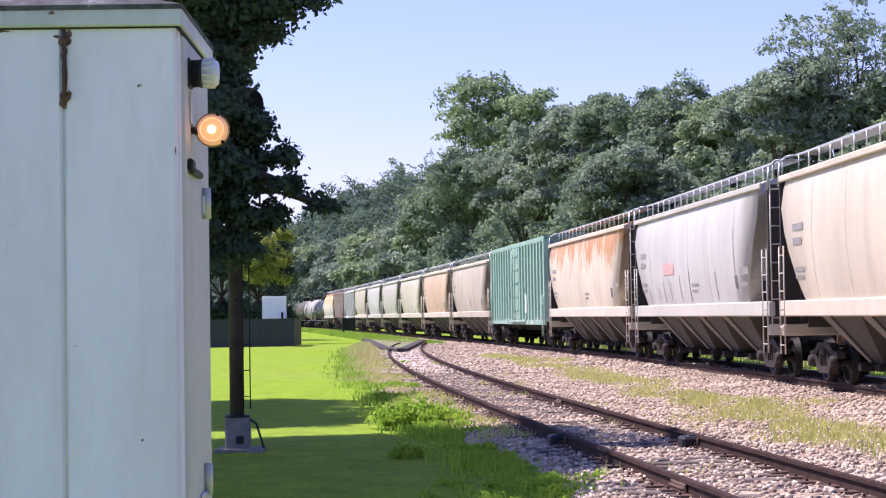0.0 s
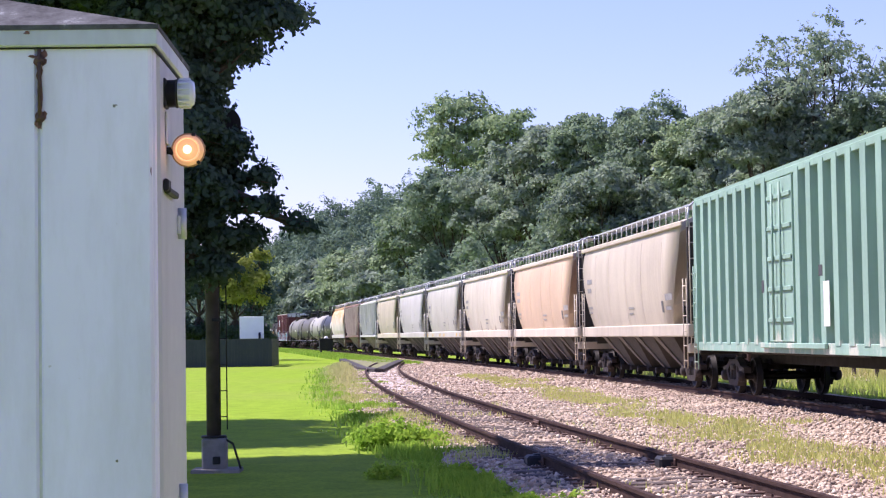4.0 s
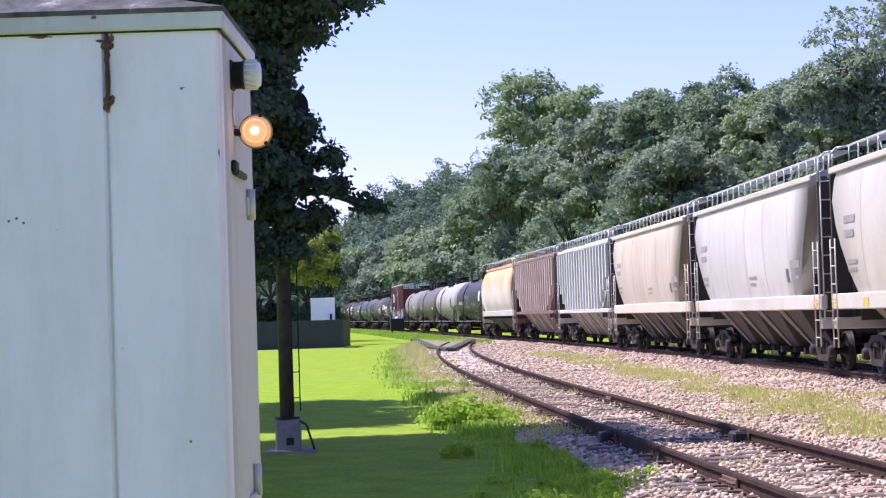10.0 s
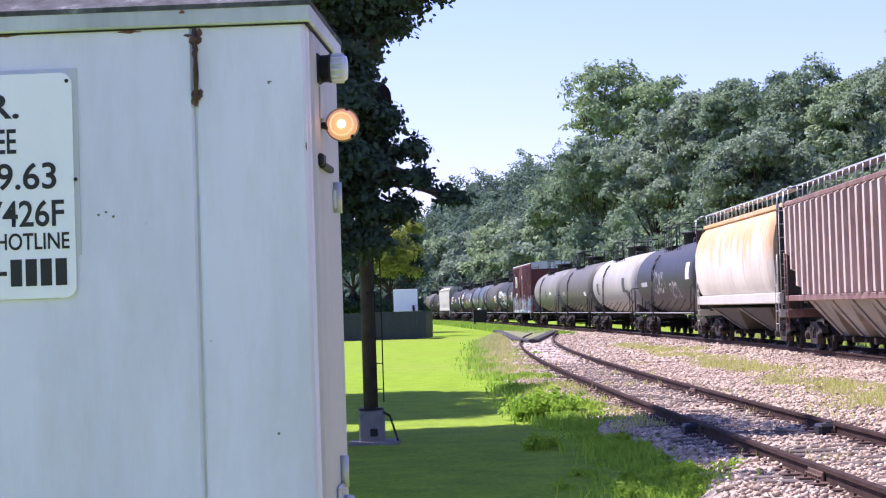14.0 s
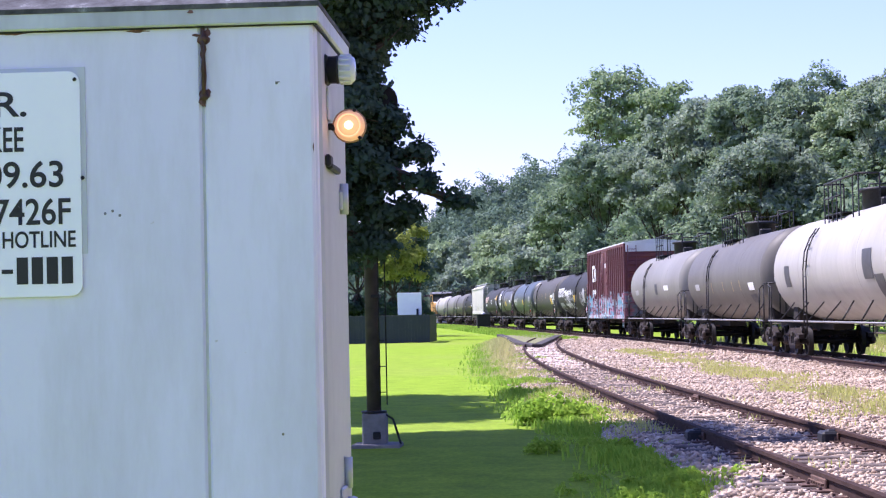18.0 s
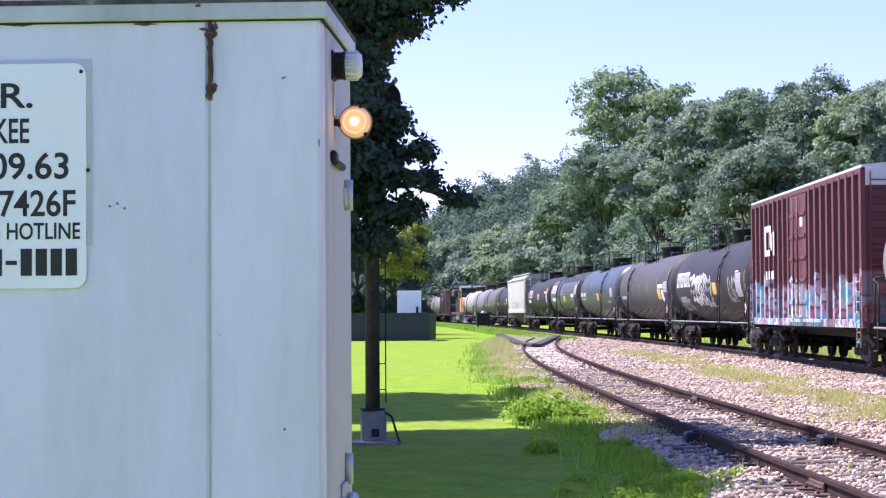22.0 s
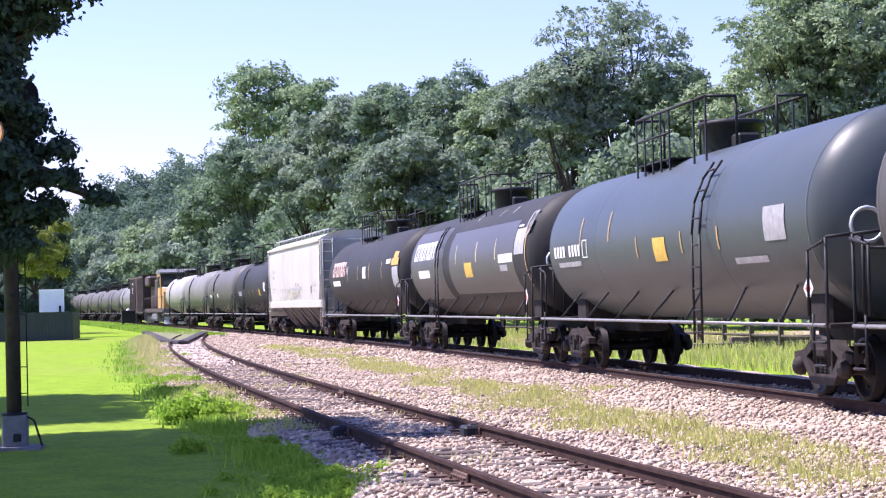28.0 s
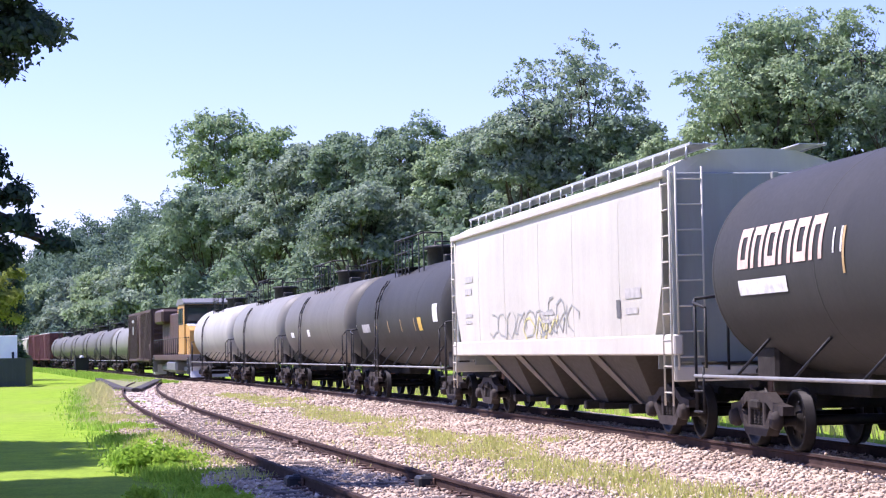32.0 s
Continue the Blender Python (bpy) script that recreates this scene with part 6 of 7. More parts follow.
def tree(x, y, height, lobes, n, size, material, label, trunk=0.25, seed=1, hollow=0.55, droop=0.25, lean=0.0, group="trees beside the railway", loose=0.06):
    """lobes: (dx, dy, z, rx, ry, rz) of the crown, about the trunk's foot."""
    rng = random.Random(seed)
    t = thing("tree", label, "tree", group, at=pose(x, y, 0))
    tr = Shape()
    fork = Vector((lean * 0.4, 0, height * 0.38))
    limb(tr, (0, 0, -0.1), fork, trunk, trunk * 0.72, 0.03, rng)
    for dx, dy, z, rx, ry, rz in lobes:
        tip = limb(tr, fork, (dx, dy, z), trunk * 0.45, trunk * 0.14, 0.08, rng)
        for _ in range(4):
            e = Vector((dx + rng.uniform(-.8, .8) * rx, dy + rng.uniform(-.8, .8) * ry, z + rng.uniform(-.5, .85) * rz))
            limb(tr, Vector((dx, dy, z)).lerp(fork, rng.uniform(0.0, 0.4)), e, trunk * 0.13, trunk * 0.03, 0.08, rng, 3)
    part("trunk", tr, BARK, t)
    leaves("crown", lobes, n, size, material, t, seed, hollow, droop, loose=loose)
    return t


def crown(width, base, top, k, seed, depth=0.8):
    """k uneven lobes spread over a rounded crown between two heights."""
    rng = random.Random(seed)
    mid, half = (base + top) / 2, (top - base) / 2
    out = []
    for i in range(k):
        z = 1.0 - 1.75 * (i + 0.3) / k
        a = i * 2.4 + rng.uniform(-0.5, 0.5)
        c = math.sqrt(max(0.05, 1 - z * z))
        f = rng.uniform(0.5, 0.78)
        r = width * rng.uniform(0.30, 0.46)
        out.append((c * math.cos(a) * width * f, c * math.sin(a) * width * f * depth, min(mid + z * half * 0.85, top - r * rng.uniform(0.75, 1.1)), r, r * depth, r * rng.uniform(0.7, 0.95)))
    out.append((0, 0, mid, width * 0.55, width * 0.55 * depth, half * 0.7))
    return out


def spot(u, y):
    """Sideways place on bearing mark u at distance y."""
    return (u - 784) / 3400 * y


def rise(v, y, u=784):
    """Height on elevation mark v at distance y."""
    return EYE_Z + (558.5 - 0.0157 * (u - 784) - v) / 3400 * y


# tree line beyond the main track: bearing, distance, top, lowest branch, half width, lobes, leaf, label
ROW = (
    (845, 180, 264, 430, 6.0, 15, LEAF_A, "dense mid-green tree behind the railway"),
    (785, 200, 316, 450, 4.6, 12, LEAF_A, "dense mid-green tree behind the railway"),
    (860, 200, 126, 330, 5.6, 14, LEAF_C, "tall airy tree with pale green leaves"),
    (945, 190, 152, 330, 3.6, 9, LEAF_C, "tall airy tree with pale green leaves"),
    (935, 152, 246, 420, 4.6, 13, LEAF_B, "rounded grey-green tree behind the railway"),
    (1015, 142, 182, 420, 4.6, 14, LEAF_B, "rounded grey-green tree behind the railway"),
    (1085, 136, 164, 420, 4.4, 14, LEAF_A, "rounded green tree behind the railway"),
    (1110, 118, 262, 430, 4.0, 12, LEAF_B, "rounded grey-green tree behind the railway"),
    (1190, 128, 148, 400, 5.0, 16, LEAF_A, "rounded green tree behind the railway"),
    (1275, 124, 168, 400, 4.0, 13, LEAF_C, "light green rounded tree behind the railway"),
    (1345, 114, 132, 380, 3.0, 10, LEAF_B, "slender tree with drooping grey-green leaves"),
    (1492, 100, -4, 320, 4.4, 17, LEAF_B, "tall willow-like tree with airy crown"),
    (1410, 99, 95, 340, 3.0, 10, LEAF_B, "grey-green tree with loose drooping branches"),
    (1590, 98, 130, 340, 3.3, 12, LEAF_A, "rounded green tree behind the railway"),
    (1668, 94, 165, 340, 3.4, 11, LEAF_C, "fresh green leafy tree behind the railway"),
    (1835, 90, -50, 320, 3.8, 14, LEAF_C, "fresh green leafy tree behind the railway"),
    (1870, 88, -85, 320, 4.6, 15, LEAF_C, "fresh green leafy tree behind the railway"),
    (1990, 86, -60, 320, 4.8, 14, LEAF_C, "fresh green leafy tree behind the railway"),
    (2110, 84, -20, 320, 4.8, 12, LEAF_A, "rounded green tree behind the railway"),
)
for i, (u, y, v, low, w, k, leaf, label) in enumerate(ROW):
    top, base = rise(v, y, u), rise(low, y, u)
    tree(spot(u, y), y, top, crown(w, base, top, k, 40 + i) + crown(w * 0.9, 0.6, base, 7, 90 + i), 15000 if "willow" in label else 16000 if "airy" in label else (38000 if y < 150 else 26000), 0.215 * y / 110, leaf, label, 0.22, 60 + i, 0.66)


# shrubs that close the tree line below the crowns
r_ = np.random.default_rng(33)
us = r_.uniform(760, 2160, 380)
ys = np.interp(us, [760, 850, 940, 1080, 1200, 1350, 1500, 1700, 1900, 2160], [196, 172, 146, 124, 118, 106, 94, 88, 83, 80]) + r_.uniform(-2, 3, 380)
zs = rise(np.interp(us, [760, 1000, 1500, 2160], [425, 370, 285, 280]), ys, us) * r_.uniform(0.08, 0.95, 380)
rs = r_.uniform(1.3, 2.3, 380)
brush = leaves("undergrowth", np.stack([spot(us, ys), ys, zs, rs, rs * 0.8, rs * 0.9], -1), 130000, 0.33, LEAF_A, None, 34, 0.5, knobs=4)
tagged(brush, "dense green undergrowth below the trees", "shrubs", kind="stuff")


# ---- woods on the hill and trees at its foot ----
def hill_height(x, y):
    crest = np.interp(x, [-160, -75, -45, -28, -21, -12, 0, 60, 160], [5, 8, 11, 16, 20, 24.5, 24, 27, 22])
    f = np.clip((y - 292) / 110, 0, 1)
    g = np.clip((560 - y) / 120, 0, 1)
    return crest * f * f * (3 - 2 * f) * g - 0.3


hill = sheet("hillside", np.linspace(-190, 190, 60), np.linspace(285, 565, 40), hill_height, plain("woodland_floor", (0.03, 0.045, 0.015), 1.0, 0, 0.3, 0.3, 0))
tagged(hill, "wooded hillside rising behind the railway", "hill", kind="structure")
r_ = np.random.default_rng(21)
lob = []
for _ in range(460):
    x, y = r_.uniform(-66, 12), 296 + 120 * r_.random() ** 0.8
    w = r_.uniform(2.6, 4.8)
    z = float(hill_height(x, y))
    lob.append((x, y, z + w * 0.5, w, w, w * r_.uniform(0.9, 1.5)))
woods = leaves("hillside_woods", lob, 190000, 0.58, LEAF_H, None, 31, 0.75, knobs=5, big=1.5)
tagged(woods, "dense green woods covering the hillside", "woods", kind="stuff")
for i, (u, y, v, w) in enumerate(((500, 385, 440, 6.0), (552, 330, 432, 6.0), (604, 312, 418, 5.5), (655, 286, 405, 5.0), (705, 280, 398, 5.2), (745, 262, 380, 4.0), (585, 306, 470, 4.2), (648, 264, 458, 4.0), (704, 252, 448, 3.6), (530, 350, 480, 4.5))):
    top = rise(v, y, u)
    tree(spot(u, y), y, top, crown(w, top * 0.35, top, 9, 140 + i) + crown(w, 0.8, top * 0.4, 5, 150 + i), 13000, 0.50, LEAF_C if i % 2 else LEAF_B, "pale green rounded tree below the wooded hill", 0.3, 160 + i, 0.75, group="trees below the hill")
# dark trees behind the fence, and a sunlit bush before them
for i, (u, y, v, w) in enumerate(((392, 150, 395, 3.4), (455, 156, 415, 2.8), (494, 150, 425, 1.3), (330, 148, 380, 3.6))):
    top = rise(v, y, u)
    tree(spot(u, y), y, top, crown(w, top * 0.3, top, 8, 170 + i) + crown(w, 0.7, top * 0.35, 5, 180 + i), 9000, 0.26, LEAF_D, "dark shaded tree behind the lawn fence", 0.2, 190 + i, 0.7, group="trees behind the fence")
tree(spot(468, 130), 130, 5.6, [(-0.4, 0, 6.4, 1.2, 1.0, 0.9), (0.8, 0, 5.6, 1.0, 1.0, 0.9), (-1.0, 0.3, 5.0, 1.0, 1.0, 0.8), (0.2, 0, 4.4, 1.1, 1.0, 0.7), (1.2, 0, 7.2, 0.7, 0.8, 0.6)], 4200, 0.24, LEAF_Y, "sunlit yellow-green bush beside the lawn", 0.06, 205, 0.4, group="trees behind the fence")

# unseen tree belt, added beside the track past the camera to darken car ends
r_ = np.random.default_rng(35)
ys = r_.uniform(-70, 62, 150)
belt = np.stack([34 + 0.05 * ys + r_.uniform(0, 7, 150), ys, 14 * r_.random(150) ** 0.7, r_.uniform(2, 3.4, 150), r_.uniform(2, 3.4, 150), r_.uniform(1.8, 3, 150)], -1)
belt = leaves("tree_belt", belt, 26000, 0.95, LEAF_A, None, 36, 0.6, knobs=4)
tagged(belt, "dense unseen tree belt added beside the railway", "woods", kind="stuff")

# ---- the shade tree over the lawn ----
Y0 = 24.6
lobes = []
for u, v, r, flat in ((400, -60, 130, 1), (488, 5, 42, 0.9), (470, 70, 40, 1.0), (415, 95, 72, 1), (395, 205, 78, 1.1), (505, 282, 46, 0.7), (430, 310, 72, 1), (572, 362, 46, 0.55), (480, 388, 52, 0.9),
                      (405, 440, 48, 1), (350, 120, 90, 1), (350, 300, 90, 1.2), (520, 330, 40, 0.8), (450, 235, 45, 1.0), (384, 365, 48, 1.0), (392, 310, 50, 1.0)):
    m = Y0 / 3400
    r *= 0.5 if u > 490 else 0.64 if u > 440 else 0.82
    lobes.append((spot(u, Y0) + 4.4, 0.25 * math.sin(u), rise(v, Y0, u), r * m, r * m * 1.3, r * m * flat))
for k in range(12):
    v = -90 + 47 * k
    lobes.append((spot(372 + 26 * math.sin(2.1 * k), Y0) + 4.4, 0.3 * math.cos(1.7 * k), rise(v, Y0, 380), 0.36, 0.5, 0.34))
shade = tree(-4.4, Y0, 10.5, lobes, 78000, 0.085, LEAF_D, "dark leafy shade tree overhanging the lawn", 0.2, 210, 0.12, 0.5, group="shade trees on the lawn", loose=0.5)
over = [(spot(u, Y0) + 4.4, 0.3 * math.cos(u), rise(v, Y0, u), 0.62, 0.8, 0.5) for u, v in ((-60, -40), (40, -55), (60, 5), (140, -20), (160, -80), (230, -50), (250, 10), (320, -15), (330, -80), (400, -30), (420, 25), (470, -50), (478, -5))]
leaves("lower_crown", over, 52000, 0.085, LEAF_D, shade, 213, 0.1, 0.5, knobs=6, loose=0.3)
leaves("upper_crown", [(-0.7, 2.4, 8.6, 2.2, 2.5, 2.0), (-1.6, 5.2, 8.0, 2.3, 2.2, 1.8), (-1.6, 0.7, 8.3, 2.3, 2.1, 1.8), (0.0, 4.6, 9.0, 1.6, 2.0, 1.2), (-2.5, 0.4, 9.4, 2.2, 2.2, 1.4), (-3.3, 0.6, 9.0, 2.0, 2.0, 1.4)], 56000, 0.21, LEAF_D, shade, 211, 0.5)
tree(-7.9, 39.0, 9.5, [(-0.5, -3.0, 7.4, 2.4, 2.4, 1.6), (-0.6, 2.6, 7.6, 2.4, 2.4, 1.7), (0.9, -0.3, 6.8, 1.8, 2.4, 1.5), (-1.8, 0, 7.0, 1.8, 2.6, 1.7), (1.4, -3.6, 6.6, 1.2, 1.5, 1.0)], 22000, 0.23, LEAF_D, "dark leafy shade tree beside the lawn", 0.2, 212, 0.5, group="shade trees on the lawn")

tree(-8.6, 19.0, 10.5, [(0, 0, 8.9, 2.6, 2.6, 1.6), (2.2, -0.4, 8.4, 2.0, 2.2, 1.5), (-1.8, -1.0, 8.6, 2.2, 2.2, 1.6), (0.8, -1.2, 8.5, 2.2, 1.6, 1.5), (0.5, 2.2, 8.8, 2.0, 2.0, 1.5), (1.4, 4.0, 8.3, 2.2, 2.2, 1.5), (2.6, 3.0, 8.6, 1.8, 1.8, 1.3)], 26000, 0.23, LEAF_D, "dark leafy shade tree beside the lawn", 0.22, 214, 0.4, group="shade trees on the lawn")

# ---- signal mast ----
mast = thing("signal_mast", "dark steel signal mast with ladder on a concrete base", "signal mast", at=pose(spot(416, 25.6), 25.6, 0))
part("pole", Shape().tube((0, 0, 0.3), (0, 0, 5.2), 0.098, 16, 0.09), plain("weathered_dark_pole", (0.055, 0.042, 0.036), 0.8, 0, 0.35, 5, 0.3), mast)
part("base", Shape().box(-0.15, 0.17, -0.16, 0.16, 0.02, 0.44, 0.02), CONCRETE, mast, "grey concrete base")
part("base_flange", Shape().revolve([(0.44, 0.13), (0.44, 0.17), (0.47, 0.17), (0.47, 0.1)], "z", 14), BLACK_STEEL, mast)
part("foundation_slab", Shape().box(-0.28, 0.36, -0.3, 0.3, -0.05, 0.035, 0.01), CONCRETE, mast)
part("ladder", ladder_shape((0.10, -0.12, 0.55), (0.10, -0.12, 5.0), (0.09, 0.0, 0), 13, 0.009), BLACK_STEEL, mast)
for z in (1.98, 4.0):
    part("ladder_bracket", Shape().box(0.0, 0.12, -0.13, -0.03, z, z + 0.04), BLACK_STEEL, mast)
part("cable", Shape().pipe([(0.16, -0.05, 0.42), (0.26, -0.08, 0.36), (0.33, -0.1, 0.14), (0.36, -0.1, 0.03)], 0.016), BLACK_STEEL, mast)
part("junction_box", Shape().box(0.0, 0.1, -0.2, -0.14, 0.10, 0.20, 0.01), BLACK_STEEL, mast)
part("signal_head", Shape().extrude([(0.17 + 0.22 * math.cos(radians(a)), 4.42 + (0.22 if 0 <= a <= 180 else -0.22) + 0.22 * math.sin(radians(a))) for a in range(0, 360, 15)], 0.14, 0.16).box(0.04, 0.30, 0.16, 0.4, 4.15, 4.7, 0.04), BLACK_STEEL, mast, "round black signal backboard seen from behind")
part("head_clamp", Shape().box(-0.02, 0.2, 0.05, 0.15, 4.38, 4.46, 0.01), BLACK_STEEL, mast)

# ---- dark fence on the lawn with a white board behind it ----
FENCE = paint("dark_fence_paint", (0.020, 0.030, 0.037), (0.05, 0.06, 0.06), 0.4, 0.6)
fence = thing("board_fence", "dark blue-green board fence at the edge of the lawn", "fence")
fy = 118.0
x1, x0 = spot(519, fy), spot(300, fy)
slat = Shape().box(0, 0.188, 0, 0.025, 0.0, 1.70, 0.004).mesh("board", FENCE)
k = 0
while x1 - k * 0.19 > x0:
    part("board", slat, FENCE, fence, at=pose(x1 - (k + 1) * 0.19, fy, 0.0))
    k += 1
for x in np.arange(x0, x1, 2.4):
    part("post", Shape().box(x, x + 0.1, fy + 0.026, fy + 0.12, 0.0, 1.75, 0.01), FENCE, fence)
for z in (0.35, 1.35):
    part("fence_rail", Shape().box(x0, x1, fy + 0.026, fy + 0.07, z, z + 0.09, 0.005), FENCE, fence)
# the return side of the fence, running away
for k in range(30):
    part("board", slat, FENCE, fence, at=pose(x1, fy + 0.19 * k, 0.0, 0, 0, 90))
board = thing("white_board", "plain white board on dark posts behind the fence", "sign board", at=pose(spot(484, 121), 121, 0))
part("panel", Shape().box(-0.76, 0.76, -0.03, 0.03, 1.72, 3.12, 0.01), WHITE_SIGN, board)
for x in (-0.6, 0.6):
    part("post", Shape().box(x - 0.05, x + 0.05, 0.031, 0.13, 0, 2.9, 0.01), BLACK_STEEL, board)
part("bracket_post", Shape().tube((0.5, -0.1, 0), (0.5, -0.1, 2.1), 0.07, 8), BLACK_STEEL, board)

# ---- relay box beside the far main line ----
relay = thing("relay_box", "black steel relay box on legs beside the track", "relay box", at=pose(spot(615, 186), 186, 0, 0, 0, 8))
part("case", Shape().box(-0.65, 0.65, -0.4, 0.4, 0.45, 1.55, 0.04), BLACK_STEEL, relay)
part("lid", Shape().box(-0.70, 0.70, -0.45, 0.45, 1.55, 1.62, 0.02), BLACK_STEEL, relay)
part("vent_cap", Shape().revolve([(1.62, 0.2), (1.72, 0.2), (1.80, 0.12), (1.83, 0.0)], "z", 12), WHITE_VENT, relay, "white vent cap")
for x in (-0.5, 0.5):
    part("leg", Shape().box(x - 0.06, x + 0.06, -0.3, 0.3, 0.0, 0.45, 0.01), BLACK_STEEL, relay)

# ---- timber rail fence beyond the main track ----
OLD_WOOD = plain("old_grey_wood", (0.10, 0.085, 0.07), 0.9, 0, 0.35, 6, 0.5)
paddock = thing("rail_fence", "grey timber post and rail fence in the grass", "fence")
prev = None
for s in np.arange(28, 120, 2.6):
    x, y, a = main_at(s, -9.5)
    part("post", Shape().box(x - 0.07, x + 0.07, y - 0.07, y + 0.07, 0, 1.25, 0.01), OLD_WOOD, paddock)
    if prev:
        for z in (0.4, 0.75, 1.1):
            part("rail", Shape().tube((prev[0], prev[1], z), (x, y, z), 0.045, 6), OLD_WOOD, paddock)
    prev = (x, y)


# ---- gravel lane and old ties beyond the main track ----
lane = sheet("gravel_lane", np.linspace(11, 40, 12), np.linspace(64, 82, 8), lambda x, y: 0.012 + 0.006 * np.sin(x * 2 + y), BALLAST)
tagged(lane, "pale gravel lane beyond the main track", "lane", kind="structure")
pile = thing("tie_pile", "pile of old dark ties in the grass", "timber pile", at=pose(17.6, 60, 0, 0, 0, 4))
for x, y, z in ((-1.6, 0, 0.17), (1.1, 0.05, 0.17), (-1.5, 0.32, 0.17), (1.2, 0.36, 0.17), (-0.3, 0.18, 0.345), (2.2, 0.2, 0.345)):
    part("tie", tie_mesh, TIMBER, pile, at=pose(x, y, z))


# ---- grass, weeds ----
def blades(name, x, y, z, h, w, material, seed, label, category="weeds", lean=0.35):
    """Grass blades as narrow pointed strips, one for each place."""
    r = np.random.default_rng(seed)
    n = len(x)
    a = r.uniform(0, 2 * np.pi, n)
    dx, dy = np.cos(a), np.sin(a)
    tip = lean * h * r.uniform(0.2, 1.6, n)
    b = r.uniform(0, 2 * np.pi, n)
    p = np.stack([x, y, z], -1)
    wv = np.stack([dx, dy, 0 * dx], -1) * (w / 2)[:, None]
    mid = p + np.stack([np.cos(b) * tip * 0.35, np.sin(b) * tip * 0.35, h * 0.6], -1)
    end = p + np.stack([np.cos(b) * tip, np.sin(b) * tip, h], -1)
    v = np.stack([p - wv, p + wv, mid + wv * 0.7, end, mid - wv * 0.7], 1)
    i = np.arange(n)[:, None] * 5
    f = np.concatenate([i + np.array([0, 1, 2]), i + np.array([0, 2, 4]), i + np.array([4, 2, 3])])
    return tagged(cloud(name, v.reshape(-1, 3), f, material), label, category, kind="stuff")


def lawn_edge(y):
    return np.interp(y, [14, 18, 22, 28, 46, 75, 100, 125], [1.2, 1.05, 1.0, 0.3, -1.2, -2.7, -3.9, -4.6])


G_BRIGHT = leafy("fresh_weeds", (0.22, 0.42, 0.025), (0.42, 0.60, 0.06), 0.5, 1.2)
G_DRY = leafy("dry_tall_grass", (0.48, 0.48, 0.15), (0.70, 0.62, 0.30), 0.5, 1.2)
G_STRIP = leafy("yellowing_weeds", (0.44, 0.47, 0.10), (0.70, 0.66, 0.26), 0.5, 1.2)
r_ = np.random.default_rng(71)


def patchy(x, y, s):
    return np.sin(x * 1.7 * s + y * 0.9 * s) + np.sin(y * 1.1 * s - x * 0.6 * s + 1) + np.sin((x + y) * 2.3 * s) * 0.7


# weeds along the edge of the lawn
n = 32000
y = 15 + 90 * r_.random(n) ** 1.4
x = lawn_edge(y) - 0.1 + r_.normal(size=n) * np.interp(y, [15, 40, 60, 105], [0.26, 0.36, 0.55, 0.6]) - 0.25 * r_.random(n)
keep = patchy(x, y, 1.3) > -0.9
x, y = x[keep], y[keep]
h = np.clip(0.05 + 0.09 * r_.random(len(x)) + 0.05 * patchy(x, y, 1.0), 0.03, 0.24)
blades("edge_weeds", x, y, 0 * x - 0.02, h, 0.018 + 0.0004 * y, G_BRIGHT, 72, "bright green weeds along the edge of the lawn")
yb = 17 + 60 * r_.random(90) ** 1.5
xb = lawn_edge(yb) - 0.15 + r_.normal(size=90) * 0.4
hb = np.clip(0.09 + 0.05 * patchy(xb, yb, 1.0), 0.03, 0.17) * np.interp(yb, [17, 30, 77], [0.6, 0.6, 0.7])
bushy = leaves("bushy_weeds", np.stack([xb, yb, hb * 0.5, hb * 2.2, hb * 2.8, hb], -1), 26000, 0.05, G_BRIGHT, None, 79, 0.3, knobs=3)
tagged(bushy, "low bushy lime-green weeds along the lawn", "weeds", kind="stuff")
n = 15000
y = 50 + 66 * r_.random(n)
x = lawn_edge(y) - 0.35 + r_.normal(size=n) * 0.55
h = (0.10 + 0.50 * r_.random(n) ** 2) * np.interp(y, [50, 75, 95, 116], [0.4, 0.75, 1.0, 0.6]) * np.exp(-((x - lawn_edge(y) + 0.35) / 0.9) ** 2)
blades("tall_dry_grass", x, y, 0 * x, h, 0.02 + 0 * x, G_DRY, 73, "tall dry grass beside the siding")
# weeds in the gravel between the tracks, in clumps along one band
k = 210
cy = 14 + 66 * r_.random(k) ** 1.25
cx = main_x(cy) - 3.55 + r_.normal(size=k) * 0.42
n = 30000
own = r_.integers(0, k, n)
lush = r_.uniform(0.35, 1.0, k)[own]
y = cy[own] + r_.normal(size=n) * 0.55
x = main_x(y) + (cx - main_x(cy))[own] + r_.normal(size=n) * 0.22
h = (0.03 + 0.15 * r_.random(n) ** 2) * lush
blades("gravel_weeds", x, y, bed_height(x, y), h, 0.012 + 0.0003 * y, G_STRIP, 74, "yellowing weeds in the gravel between the tracks")
n = 5000
y = 16 + 50 * r_.random(n)
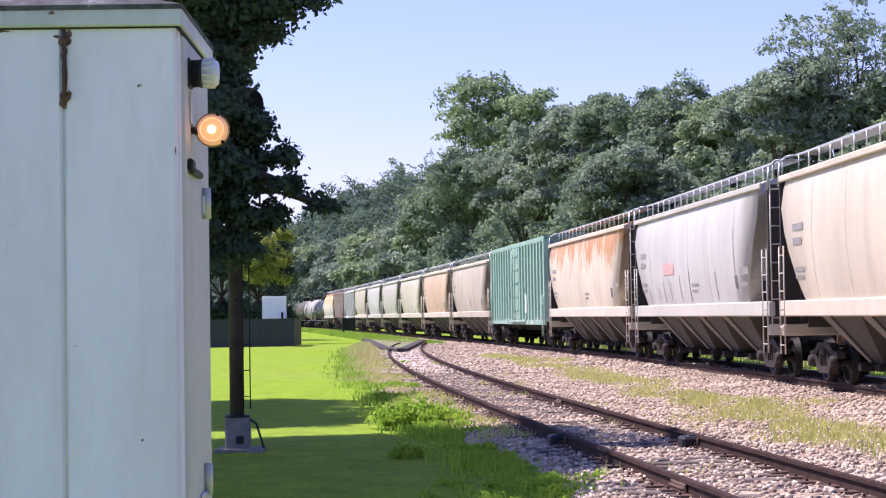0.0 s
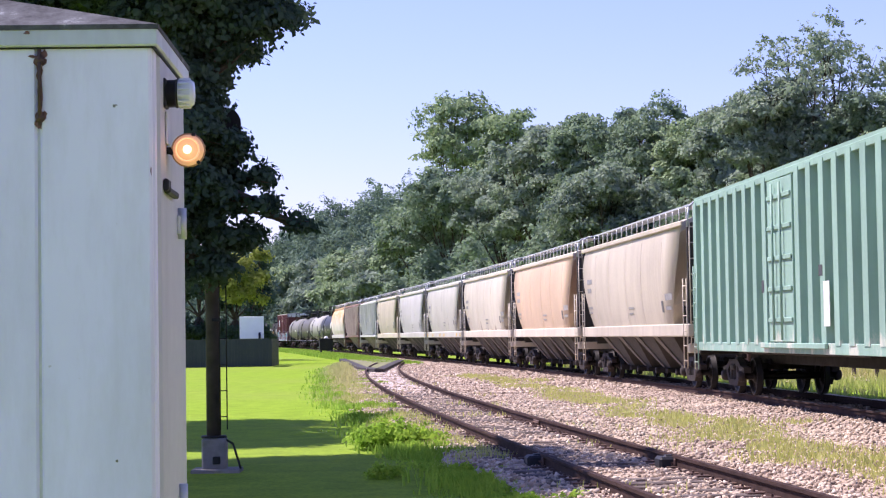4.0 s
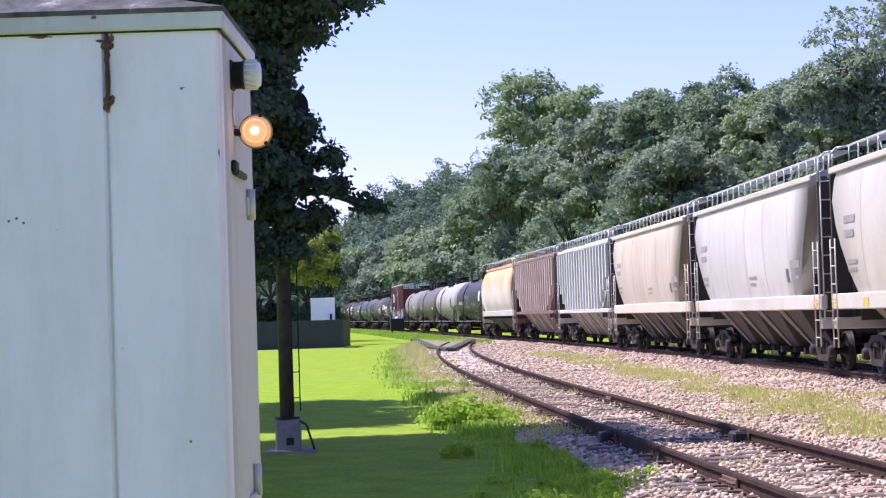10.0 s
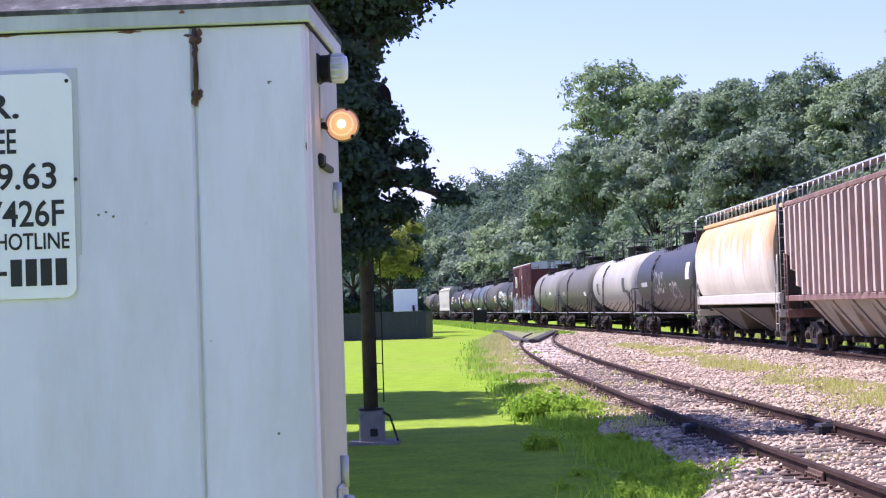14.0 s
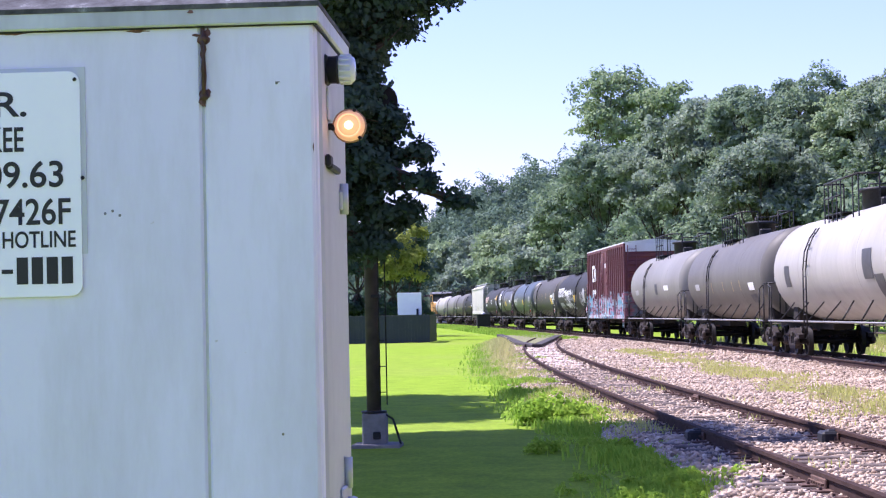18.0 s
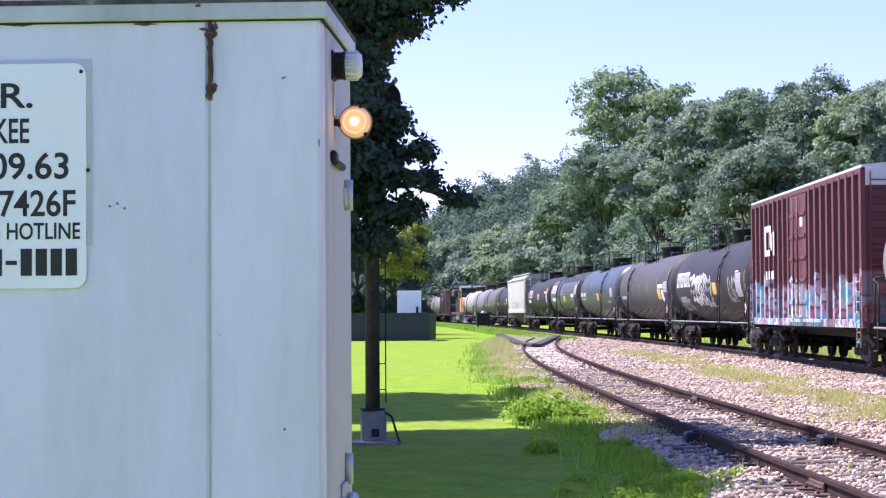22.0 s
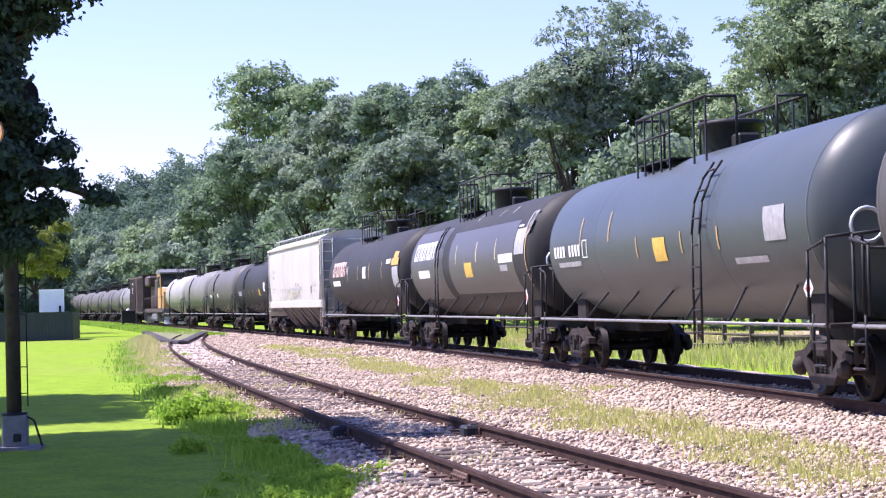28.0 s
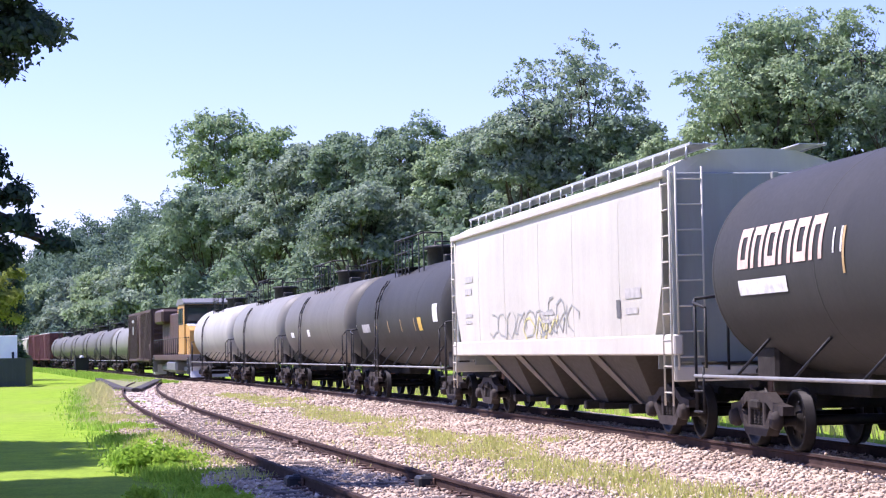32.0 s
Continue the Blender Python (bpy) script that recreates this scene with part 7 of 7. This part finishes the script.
x = side_x(y) + r_.uniform(-2.1, 2.2, n)
keep = patchy(x, y, 0.9) > 1.5
x, y = x[keep], y[keep]
blades("gravel_weeds", x, y, bed_height(x, y), 0.05 + 0.10 * r_.random(len(x)), 0.02 + 0 * x, G_STRIP, 75, "small yellow weeds in the siding gravel")
# yellow-green tufts on the gravel beside the siding
k = 70
cy = 26 + 40 * r_.random(k)
cx = side_x(cy) - r_.uniform(1.0, 2.1, k)
n = 5200
own = r_.integers(0, k, n)
x, y = cx[own] + r_.normal(size=n) * 0.16, cy[own] + r_.normal(size=n) * 0.3
blades("siding_tufts", x, y, bed_height(x, y), 0.03 + 0.12 * r_.random(n) ** 2, 0.022 + 0 * x, G_STRIP, 76, "yellow-green tufts on the gravel beside the siding")
# rough grass beyond the main track
n = 26000
y = 24 + 80 * r_.random(n)
x = main_x(y) + 3.4 + 12 * r_.random(n)
blades("rough_grass", x, y, 0 * x - 0.02, 0.12 + 0.25 * r_.random(n), 0.03 + 0 * x, G_STRIP, 77, "rough sunlit grass beyond the main track", "grass")
# grass that grows up to the rails farther along the main line
n = 30000
s_ = 112 + 215 * r_.random(n) ** 1.2
off_ = 1.75 + 3.0 * r_.random(n)
x, y, _ = main_at(s_, off_)
keep = (y > 113) | (x < lawn_edge(y))
x, y = x[keep], y[keep]
h = (0.14 + 0.22 * r_.random(len(x))) * np.interp(y, [112, 150, 320], [0.8, 1.0, 1.25])
blades("verge_grass", x, y, 0 * x - 0.02, h, 0.05 + 0.0004 * y, G_BRIGHT, 81, "long green grass along the far main line", "grass")
# a leafy clump of weeds at the lawn's edge
shrub = thing("weed_clump", "low dark green weed clump at the lawn edge", "shrub", at=pose(-0.40, 30.0, 0))
leaves("leaves", [(0, 0, 0.16, 0.55, 0.5, 0.24), (-0.35, 0.3, 0.14, 0.4, 0.4, 0.2), (0.35, -0.2, 0.12, 0.4, 0.35, 0.18)], 3400, 0.075, G_BRIGHT, shrub, 78, 0.3, knobs=0)


motions()
